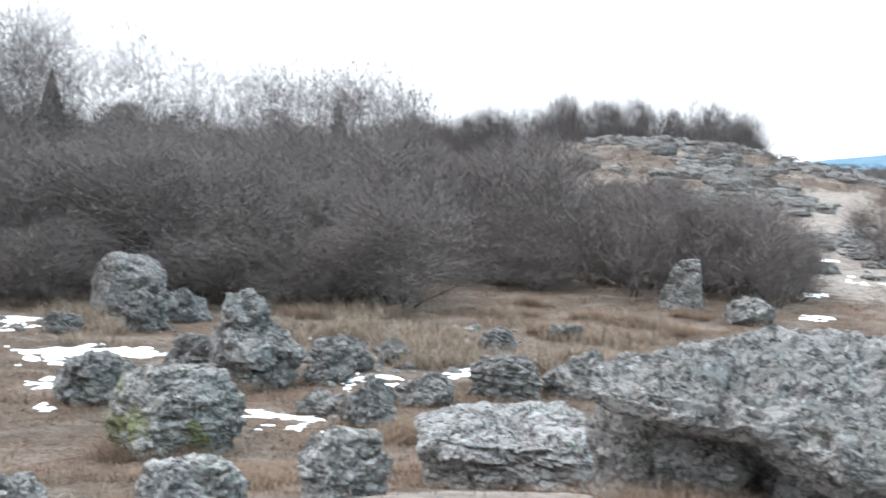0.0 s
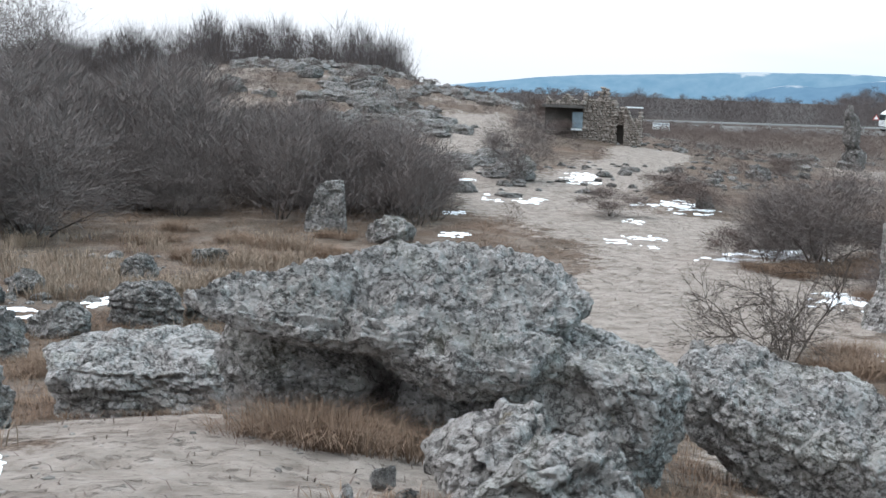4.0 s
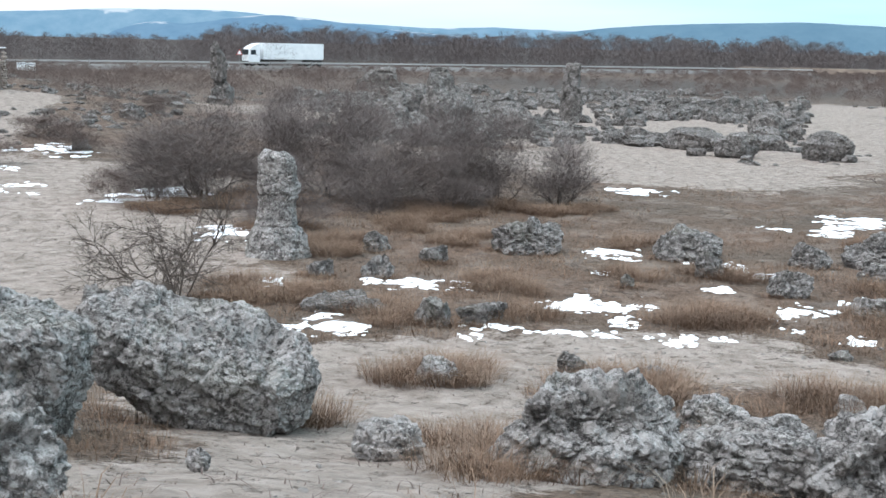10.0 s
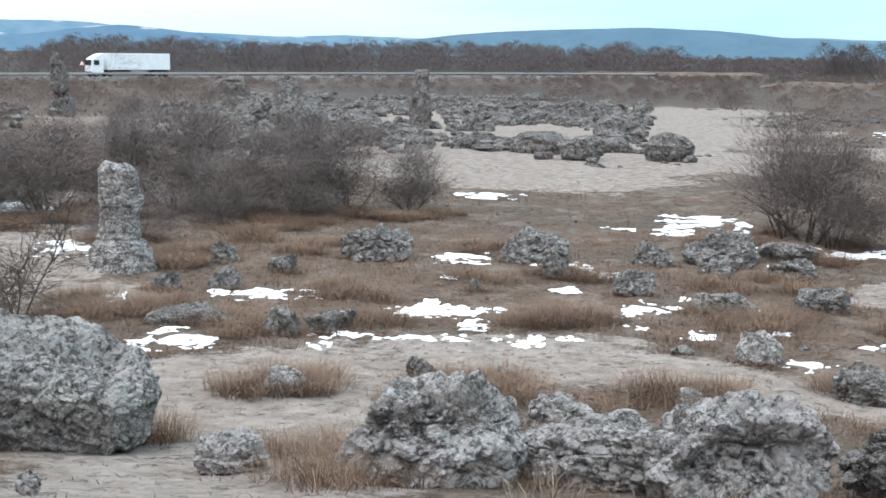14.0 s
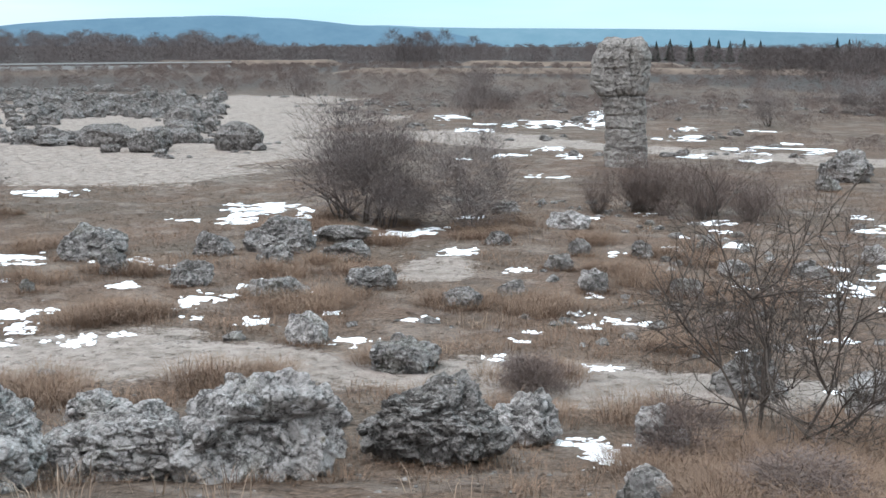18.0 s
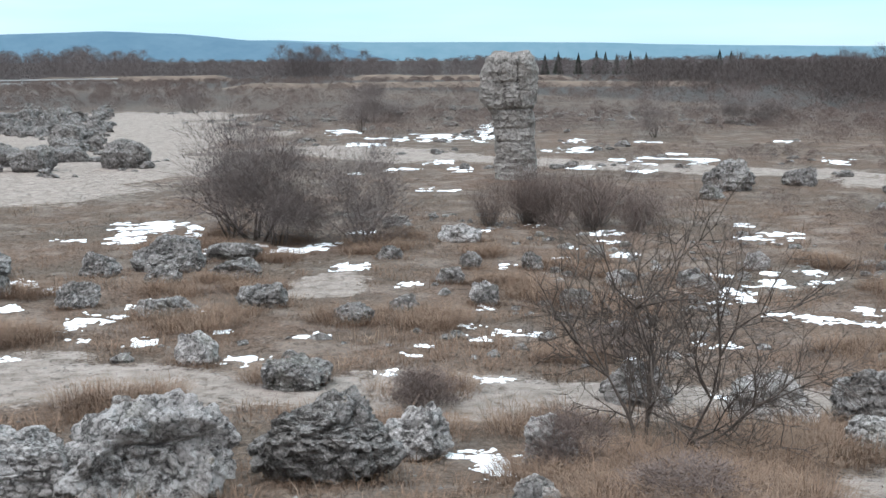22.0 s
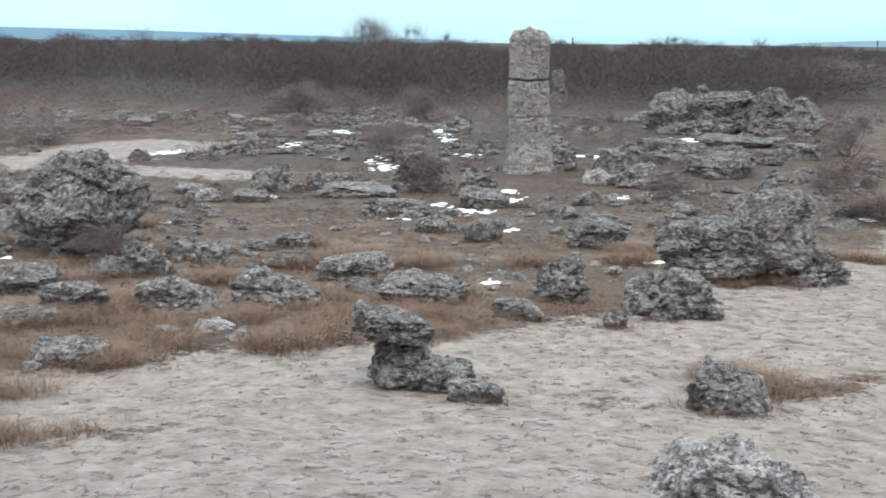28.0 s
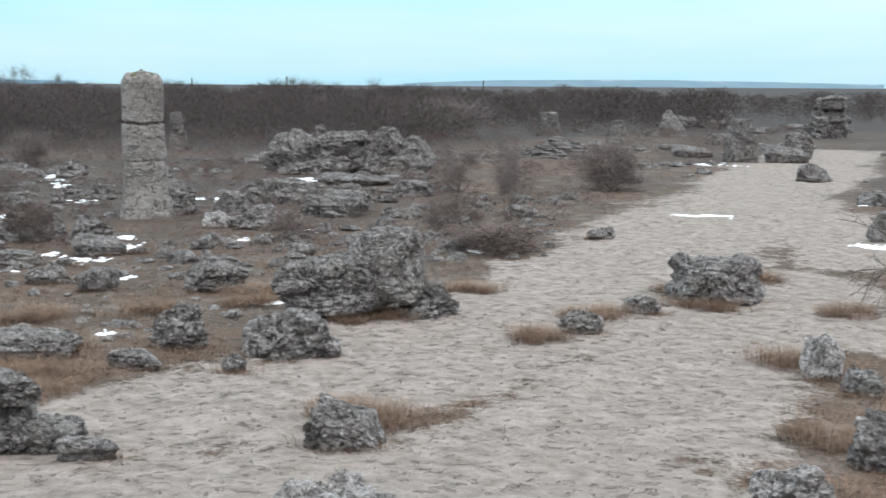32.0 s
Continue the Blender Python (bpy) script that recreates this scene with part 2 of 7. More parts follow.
def place_node(nt):
    return nt.nodes.new("ShaderNodeNewGeometry").outputs["Position"]


# ---- materials ----
def rock_material(name, pale, mid, dark, lichen=0.5, moss=0.0, scale=1.0, seams=1.0):
    """Weathered limestone: crisp grain, pale crusts with hard rims, broad stains, pits and cracks with painted shade.
    """
    m, nt, b = base_material(name, 0.95)
    pos = place_node(nt)
    warp = noise_node(nt, 6.0 * scale, 4, 0.6, pos)
    push = nt.nodes.new("ShaderNodeVectorMath")
    push.operation = "MULTIPLY_ADD"
    push.inputs[1].default_value = (0.09 / scale,) * 3
    nt.links.new(warp.outputs["Color"], push.inputs[0])
    nt.links.new(pos, push.inputs[2])
    bent = push.outputs["Vector"]
    big = noise_node(nt, 1.1 * scale, 5, 0.6, pos)
    fine = noise_node(nt, 13.0 * scale, 9, 0.80, bent)
    grit = noise_node(nt, 70.0 * scale, 5, 0.75, pos)
    knob = nt.nodes.new("ShaderNodeTexVoronoi")
    knob.inputs["Scale"].default_value = 15.0 * scale
    nt.links.new(bent, knob.inputs["Vector"])
    value = math_node(nt, "ADD", math_node(nt, "MULTIPLY", fine.outputs["Fac"], 0.75), math_node(nt, "MULTIPLY", grit.outputs["Fac"], 0.25))
    tone = ramp_node(nt, value, [(0.41, dark), (0.49, mid), (0.575, pale)]).outputs["Color"]
    calm = ramp_node(nt, noise_node(nt, 2.6 * scale, 6, 0.7, bent).outputs["Fac"], [(0.44, (0, 0, 0)), (0.56, (1, 1, 1))]).outputs["Color"]
    tone = mix_node(nt, math_node(nt, "MULTIPLY", calm, 0.72), tone, tuple(0.45 * p + 0.55 * q for p, q in zip(pale, mid)))
    wide = ramp_node(nt, big.outputs["Fac"], [(0.3, (0.74, 0.71, 0.67)), (0.7, (1.10, 1.10, 1.10))]).outputs["Color"]
    tone = mix_node(nt, 1.0, tone, wide, "MULTIPLY")
    crust = noise_node(nt, 3.4 * scale, 9, 0.78, bent)
    spots = ramp_node(nt, crust.outputs["Fac"], [(0.535, (0, 0, 0)), (0.56, (1, 1, 1))]).outputs["Color"]
    tone = mix_node(nt, math_node(nt, "MULTIPLY", spots, lichen * 0.6), tone, (0.40, 0.387, 0.376))
    patch = ramp_node(nt, noise_node(nt, 12.0 * scale, 7, 0.75, bent).outputs["Fac"], [(0.57, (0, 0, 0)), (0.59, (1, 1, 1))]).outputs["Color"]
    tone = mix_node(nt, math_node(nt, "MULTIPLY", patch, lichen * 0.85), tone, (0.53, 0.517, 0.503))
    stain = ramp_node(nt, noise_node(nt, 5.2 * scale, 8, 0.75, pos).outputs["Fac"], [(0.37, (1, 1, 1)), (0.45, (0, 0, 0))]).outputs["Color"]
    tone = mix_node(nt, math_node(nt, "MULTIPLY", stain, 0.8 * seams), tone, (0.075, 0.067, 0.061))
    # pits are flat: dark spots paint the shade of small hollows
    pits = ramp_node(nt, noise_node(nt, 17.0 * scale, 5, 0.65, bent).outputs["Fac"], [(0.37, (1, 1, 1)), (0.42, (0, 0, 0))]).outputs["Color"]
    tone = mix_node(nt, math_node(nt, "MULTIPLY", pits, 0.85 * seams), tone, (0.05, 0.046, 0.043))
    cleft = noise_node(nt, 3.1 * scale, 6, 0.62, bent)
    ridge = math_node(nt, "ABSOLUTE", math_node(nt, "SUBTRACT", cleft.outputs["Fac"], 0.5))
    # dark lines along the bumped clefts: crevice shade put into the colour
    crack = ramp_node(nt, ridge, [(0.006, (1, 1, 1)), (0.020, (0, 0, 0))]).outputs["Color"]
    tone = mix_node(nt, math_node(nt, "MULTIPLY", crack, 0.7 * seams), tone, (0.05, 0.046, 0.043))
    rusty = ramp_node(nt, noise_node(nt, 2.3 * scale, 6, 0.7, pos).outputs["Fac"], [(0.66, (0, 0, 0)), (0.71, (1, 1, 1))]).outputs["Color"]
    tone = mix_node(nt, math_node(nt, "MULTIPLY", rusty, 0.3), tone, (0.33, 0.25, 0.12))
    if moss:
        green = ramp_node(nt, big.outputs["Fac"], [(0.56, (0, 0, 0)), (0.62, (1, 1, 1))]).outputs["Color"]
        tone = mix_node(nt, math_node(nt, "MULTIPLY", green, moss), tone, (0.16, 0.16, 0.06))
    nt.links.new(tone, b.inputs["Base Color"])
    n1 = bump_node(nt, ramp_node(nt, ridge, [(0.0, (0, 0, 0)), (0.03, (1, 1, 1))]).outputs["Color"], 0.9, 0.07 / scale)
    n2 = bump_node(nt, math_node(nt, "SUBTRACT", 0.8, knob.outputs["Distance"]), 0.9, 0.05 / scale, n1)
    n3 = bump_node(nt, fine.outputs["Fac"], 0.9, 0.045 / scale, n2)
    nt.links.new(bump_node(nt, grit.outputs["Fac"], 0.7, 0.015 / scale, n3), b.inputs["Normal"])
    return m


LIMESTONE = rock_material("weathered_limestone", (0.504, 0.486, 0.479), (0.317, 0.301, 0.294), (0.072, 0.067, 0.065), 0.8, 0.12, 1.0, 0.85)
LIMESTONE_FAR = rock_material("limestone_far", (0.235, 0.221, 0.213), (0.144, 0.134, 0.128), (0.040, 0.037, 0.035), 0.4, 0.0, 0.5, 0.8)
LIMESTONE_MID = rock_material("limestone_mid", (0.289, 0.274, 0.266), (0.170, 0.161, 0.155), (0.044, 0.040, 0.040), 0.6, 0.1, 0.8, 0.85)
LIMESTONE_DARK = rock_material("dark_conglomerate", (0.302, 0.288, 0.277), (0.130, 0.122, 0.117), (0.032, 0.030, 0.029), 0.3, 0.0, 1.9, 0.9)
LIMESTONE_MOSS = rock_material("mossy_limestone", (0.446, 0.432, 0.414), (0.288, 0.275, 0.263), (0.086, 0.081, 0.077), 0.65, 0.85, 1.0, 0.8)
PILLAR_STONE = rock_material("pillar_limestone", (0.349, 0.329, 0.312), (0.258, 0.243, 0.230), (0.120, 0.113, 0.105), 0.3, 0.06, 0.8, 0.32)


def ground_material():
    m, nt, b = base_material("sand_and_turf", 0.95)
    pos = place_node(nt)
    zone = nt.nodes.new("ShaderNodeAttribute")
    zone.attribute_name = "sand"
    slope = nt.nodes.new("ShaderNodeAttribute")
    slope.attribute_name = "far"
    a = noise_node(nt, 2.6, 8, 0.7, pos)
    c = noise_node(nt, 14.0, 7, 0.7, pos)
    d = noise_node(nt, 0.16, 5, 0.6, pos)
    steps = noise_node(nt, 4.2, vec=pos, kind="ShaderNodeTexVoronoi")
    sand = ramp_node(nt, a.outputs["Fac"], [(0.30, (0.134, 0.108, 0.090)), (0.5, (0.233, 0.196, 0.169)), (0.70, (0.319, 0.273, 0.243))]).outputs["Color"]
    speck = ramp_node(nt, c.outputs["Fac"], [(0.32, (0.42, 0.38, 0.35)), (0.43, (1.0, 1.0, 1.0))]).outputs["Color"]
    sand = mix_node(nt, 1.0, sand, speck, "MULTIPLY")
    turf = ramp_node(nt, c.outputs["Fac"], [(0.30, (0.022, 0.017, 0.014)), (0.47, (0.075, 0.053, 0.040)), (0.66, (0.161, 0.120, 0.093))]).outputs["Color"]
    warm = ramp_node(nt, d.outputs["Fac"], [(0.35, (0.85, 0.88, 0.85)), (0.65, (1.15, 1.02, 0.92))]).outputs["Color"]
    turf = mix_node(nt, 1.0, turf, warm, "MULTIPLY")
    bare = ramp_node(nt, noise_node(nt, 0.75, 6, 0.65, pos).outputs["Fac"], [(0.50, (0, 0, 0)), (0.60, (1, 1, 1))]).outputs["Color"]
    turf = mix_node(nt, math_node(nt, "MULTIPLY", bare, 0.34), turf, sand)
    mossy = ramp_node(nt, noise_node(nt, 0.9, 7, 0.7, pos).outputs["Fac"], [(0.54, (0, 0, 0)), (0.66, (1, 1, 1))]).outputs["Color"]
    turf = mix_node(nt, math_node(nt, "MULTIPLY", mossy, 0.5), turf, (0.062, 0.050, 0.042))
    edge = math_node(nt, "ADD", zone.outputs["Fac"], math_node(nt, "MULTIPLY", math_node(nt, "SUBTRACT", a.outputs["Fac"], 0.5), 1.5))
    edge = math_node(nt, "ADD", edge, math_node(nt, "MULTIPLY", math_node(nt, "SUBTRACT", c.outputs["Fac"], 0.5), 0.9))
    fac = ramp_node(nt, edge, [(0.36, (0, 0, 0)), (0.60, (1, 1, 1))]).outputs["Color"]
    tone = mix_node(nt, fac, turf, sand)
    wood = ramp_node(nt, c.outputs["Fac"], [(0.3, (0.023, 0.020, 0.019)), (0.7, (0.066, 0.055, 0.048))]).outputs["Color"]
    tone = mix_node(nt, slope.outputs["Fac"], tone, wood)
    nt.links.new(tone, b.inputs["Base Color"])
    sway = nt.nodes.new("ShaderNodeVectorMath")
    sway.operation = "MULTIPLY_ADD"
    sway.inputs[1].default_value = (0.55, 0.55, 0.0)
    nt.links.new(noise_node(nt, 4.5, 5, 0.65, pos).outputs["Color"], sway.inputs[0])
    nt.links.new(pos, sway.inputs[2])
    nt.links.new(sway.outputs["Vector"], steps.inputs["Vector"])
    prints = ramp_node(nt, steps.outputs["Distance"], [(0.20, (0, 0, 0)), (0.33, (1, 1, 1))]).outputs["Color"]
    n1 = bump_node(nt, prints, 1.0, 0.09)
    n2 = bump_node(nt, a.outputs["Fac"], 0.8, 0.16, n1)
    nt.links.new(bump_node(nt, c.outputs["Fac"], 0.45, 0.03, n2), b.inputs["Normal"])
    return m


GROUND = ground_material()


def varied(name, low, high, scale=6.0, rough=0.9, bump=0.0, objects=False, spread=0.32):
    m, nt, b = base_material(name, rough)
    n = noise_node(nt, scale, 6, 0.65, place_node(nt))
    col = ramp_node(nt, n.outputs["Fac"], [(0.3, low), (0.7, high)]).outputs["Color"]
    if objects:
        geo = nt.nodes.new("ShaderNodeNewGeometry")
        tint = ramp_node(nt, geo.outputs["Random Per Island"], [(0.0, (1 - spread,) * 3), (1.0, (1 + spread, 1 + 0.85 * spread, 1 + 0.7 * spread))]).outputs["Color"]
        col = mix_node(nt, 1.0, col, tint, "MULTIPLY")
    nt.links.new(col, b.inputs["Base Color"])
    if bump:
        nt.links.new(bump_node(nt, n.outputs["Fac"], 0.6, bump), b.inputs["Normal"])
    return m


BARK = varied("grey_brown_bark", (0.038, 0.031, 0.026), (0.111, 0.089, 0.076), 30, 0.9, 0.01)
TWIG = varied("bare_twigs", (0.092, 0.070, 0.062), (0.148, 0.116, 0.104), 1.0, 0.9, 0, True, 0.18)
TWIG_DARK = varied("dark_bare_twigs", (0.102, 0.086, 0.081), (0.156, 0.132, 0.125), 0.5, 0.9, 0, True, 0.15)
# lightened twig colour, with atmospheric haze painted in
TWIG_HAZED = varied("hazed_bare_twigs", (0.086, 0.073, 0.071), (0.124, 0.106, 0.103), 0.06, 0.95, 0, True, 0.08)
TWIG_WOOD = varied("dark_wood_twigs", (0.050, 0.042, 0.040), (0.080, 0.067, 0.063), 0.06, 0.95, 0, True, 0.15)
CONIFER = varied("conifer_green", (0.030, 0.039, 0.032), (0.064, 0.075, 0.058), 2.0, 0.9, 0, True)
STRAW = varied("dry_grass", (0.122, 0.082, 0.058), (0.222, 0.156, 0.113), 0.8, 0.9, 0, True)
STRAW_PALE = varied("pale_dry_grass", (0.172, 0.129, 0.098), (0.289, 0.230, 0.179), 1.2, 0.9, 0, True)
SNOW = varied("old_snow", (0.78, 0.81, 0.84), (0.90, 0.92, 0.93), 5, 0.55, 0.03)
SNOW.node_tree.nodes["Principled BSDF"].inputs["Subsurface Weight"].default_value = 0.0
MOSS = varied("dark_moss", (0.055, 0.06, 0.028), (0.15, 0.14, 0.075), 5.0, 0.95, 0.04)
PEBBLE = varied("pebbles", (0.068, 0.061, 0.057), (0.274, 0.258, 0.243), 4, 0.9, 0.01, True)

ASPHALT = varied("worn_asphalt", (0.084, 0.080, 0.076), (0.137, 0.129, 0.125), 0.8, 0.9)
STEEL = varied("galvanised_steel", (0.187, 0.183, 0.178), (0.289, 0.285, 0.281), 0.05, 0.6)
WHITE_PAINT = varied("white_paint", (0.68, 0.72, 0.74), (0.82, 0.85, 0.86), 1.0, 0.4)
BLACK_RUBBER = varied("black_rubber", (0.02, 0.02, 0.02), (0.04, 0.04, 0.04), 4.0, 0.8)
DARK_GLASS = varied("dark_glass", (0.02, 0.03, 0.035), (0.04, 0.05, 0.055), 1.0, 0.1)
CHASSIS = varied("dark_chassis", (0.03, 0.03, 0.03), (0.07, 0.07, 0.07), 3.0, 0.7)
BLUE_DOOR = varied("faded_blue_paint", (0.16, 0.21, 0.25), (0.26, 0.32, 0.36), 3.0, 0.7)
CONCRETE = varied("dark_concrete", (0.060, 0.055, 0.051), (0.128, 0.119, 0.111), 2.0, 0.9, 0.02)
MASONRY = varied("rough_masonry", (0.131, 0.113, 0.100), (0.279, 0.250, 0.226), 2.2, 0.95, 0.03, True, 0.25)
MORTAR = varied("old_mortar", (0.096, 0.084, 0.072), (0.168, 0.152, 0.132), 4.0, 0.95, 0.02)
# dark colour standing in for the shade inside the hut
INSIDE_SHADE = varied("painted_inside_shade", (0.05, 0.045, 0.04), (0.085, 0.077, 0.07), 1.0, 0.95)
TAN = varied("tan_bank_grass", (0.062, 0.046, 0.036), (0.165, 0.125, 0.096), 0.25, 0.95, 0.05)
SIGN_RED = varied("sign_red", (0.35, 0.04, 0.03), (0.42, 0.06, 0.05), 1.0, 0.5)


# ---- rocks ----
ICO = {}


def ico(level):
    if level not in ICO:
        bm = bmesh.new()
        bmesh.ops.create_icosphere(bm, subdivisions=level, radius=1)
        v = np.array([q.co[:] for q in bm.verts])
        f = np.array([[q.index for q in t.verts] for t in bm.faces])
        bm.free()
        ICO[level] = (v, f)
    return ICO[level]


ASPECT = {"round": (1.0, 0.8, 0.6), "block": (1.0, 0.8, 0.7), "flat": (1.2, 1.0, 0.4), "crag": (1.0, 0.8, 0.9), "slab": (1.0, 0.5, 1.0), "column": (1.0, 0.9, 1.6), "perched": (1.2, 1.0, 1.0)}


def plates(p, seed=0):
    """For each place: a random tone of its nearest cell, and how far it is from the cell's edge."""
    b = np.floor(p).astype(np.int64)
    first, second, tone = np.full(len(p), 9.0), np.full(len(p), 9.0), np.zeros(len(p))
    for dx in (-1, 0, 1):
        for dy in (-1, 0, 1):
            for dz in (-1, 0, 1):
                c = b + np.array((dx, dy, dz))
                q = np.stack([c[:, k] + lattice(c[:, 0], c[:, 1], c[:, 2], seed + 31 * k) for k in range(3)], 1)
                d = np.linalg.norm(p - q, axis=1)
                closer = d < first
                second = np.where(closer, first, np.minimum(second, d))
                tone = np.where(closer, lattice(c[:, 0], c[:, 1], c[:, 2], seed + 7), tone)
                first = np.where(closer, d, first)
    return tone, second - first


def weather(p, n, span, seed, level, strength=1.0, strata=0.0, fine=1.0):
    """How far weathering pushes each place of a rock out or in, in metres."""
    rng = np.random.RandomState(seed + 5)
    o = rng.uniform(0, 90, 3)
    u = p / span
    warp = np.stack([vnoise(u * 5 + o + k * 9, seed + k) for k in range(3)], 1) - 0.5
    q = u + 0.10 * warp
    tone, rim = plates(q * (2.1, 2.1, 2.8) + o, seed + 21)
    shift = 0.05 * fbm(q * 2.2 + o, 3, seed) + 0.11 * (tone - 0.5) - 0.40 * np.clip(0.10 - rim, 0, 1)
    if level >= 4:
        tone, rim = plates(q * (5.0, 5.0, 8.0) + o, seed + 22)
        shift = shift + 0.070 * (tone - 0.5) - 0.26 * np.clip(0.13 - rim, 0, 1) + 0.022 * fbm(q * 9 + o, 3, seed + 7, True)
        shift = shift - 0.26 * np.clip(0.30 - cells(q * 3.9 + o, seed), 0, 1)
    shift = shift * span * strength
    if strata:
        # beds of harder and softer stone show on the steep sides
        lay = (p[:, 2] + 0.05 * fbm(p * 1.7 + o, 2, seed + 31)) / max(0.13, 0.11 * span)
        bed = np.floor(lay).astype(np.int64)
        hard = lattice(bed, bed * 0, bed * 0, seed + 41) - 0.5
        gap = np.exp(-(((lay - bed) - 0.5) / 0.5 * 1.0) ** 8)
        shift = shift + strata * (1 - np.abs(n[:, 2])) * (0.10 * hard - 0.07 * (1 - gap)) * min(span, 1.6)
    if level >= 5:
        m = p + 0.03 * warp * min(span, 1.2)
        rough = fine * np.clip(0.8 + 0.9 * fbm(q * 3 + o, 2, seed + 11), 0.25, 1.4) * min(1.0, 0.45 + 0.4 * span)
        tone, rim = plates(m * 8.5 + o, seed + 23)
        shift = shift + rough * (0.052 * (tone - 0.5) - 0.15 * np.clip(0.16 - rim, 0, 1))
        shift = shift - rough * 0.36 * np.clip(0.30 - cells(m * 4.1 + o, seed + 3), 0, 1) + 0.014 * fbm(m * 15 + o, 3, seed + 8, True)
    if level >= 6:
        tone, rim = plates(m * 18 + o, seed + 24)
        shift = shift + rough * (0.030 * (tone - 0.5) - 0.080 * np.clip(0.2 - rim, 0, 1))
    return shift


def hewn_grid(corners, profile, around, down):
    """Skin of an angular block: corners in plan round (0, 0), profile rows of (share of the way out, height) from top to foot."""
    c = np.array(corners, float)
    nxt = np.roll(c, -1, axis=0)
    ang = np.linspace(0, 2 * math.pi, around, endpoint=False)
    dx, dy = np.cos(ang)[:, None], np.sin(ang)[:, None]
    ex, ey = (nxt - c)[:, 0][None], (nxt - c)[:, 1][None]
    det = dx * -ey + dy * ex
    det = np.where(np.abs(det) < 1e-9, 1e-9, det)
    t = (c[:, 0][None] * -ey + c[:, 1][None] * ex) / det
    w = (dx * c[:, 1][None] - dy * c[:, 0][None]) / det
    t = np.where((t > 0) & (w > -1e-6) & (w < 1 + 1e-6), t, 0)
    reach = t.max(1)
    pr = np.array(profile, float)
    run = np.concatenate([[0], np.cumsum(np.hypot(np.diff(pr[:, 0]) * reach.mean(), np.diff(pr[:, 1])))])
    k = np.linspace(0, run[-1], down)
    rad, hgt = np.maximum(np.interp(k, run, pr[:, 0]), 0.004), np.interp(k, run, pr[:, 1])
    p = np.stack([np.outer(rad, reach * np.cos(ang)), np.outer(rad, reach * np.sin(ang)), np.repeat(hgt[:, None], around, 1)], -1)
    side = np.roll(p, -1, axis=1) - np.roll(p, 1, axis=1)
    along = np.gradient(p, axis=0)
    n = np.cross(along, side)
    n /= np.linalg.norm(n, axis=-1)[..., None] + 1e-9
    idx = np.arange(around * down).reshape(down, around)
    nx = np.roll(idx, -1, axis=1)
    f = np.stack([idx[:-1], idx[1:], nx[1:], nx[:-1]], -1).reshape(-1, 4)
    return p.reshape(-1, 3), n.reshape(-1, 3), f


def rough_corners(rng, count, wide, deep):
    """An uneven polygon that fills wide by deep."""
    a = (np.arange(count) + rng.uniform(-0.32, 0.32, count)) * 2 * math.pi / count + rng.uniform(0, 6)
    r = rng.uniform(0.72, 1.05, count)
    c, s_ = np.cos(a), np.sin(a)
    box = 1.0 / np.maximum(np.maximum(np.abs(c), np.abs(s_)), 0.78)
    return np.stack([c * r * box * wide / 2, s_ * r * box * deep / 2], 1)


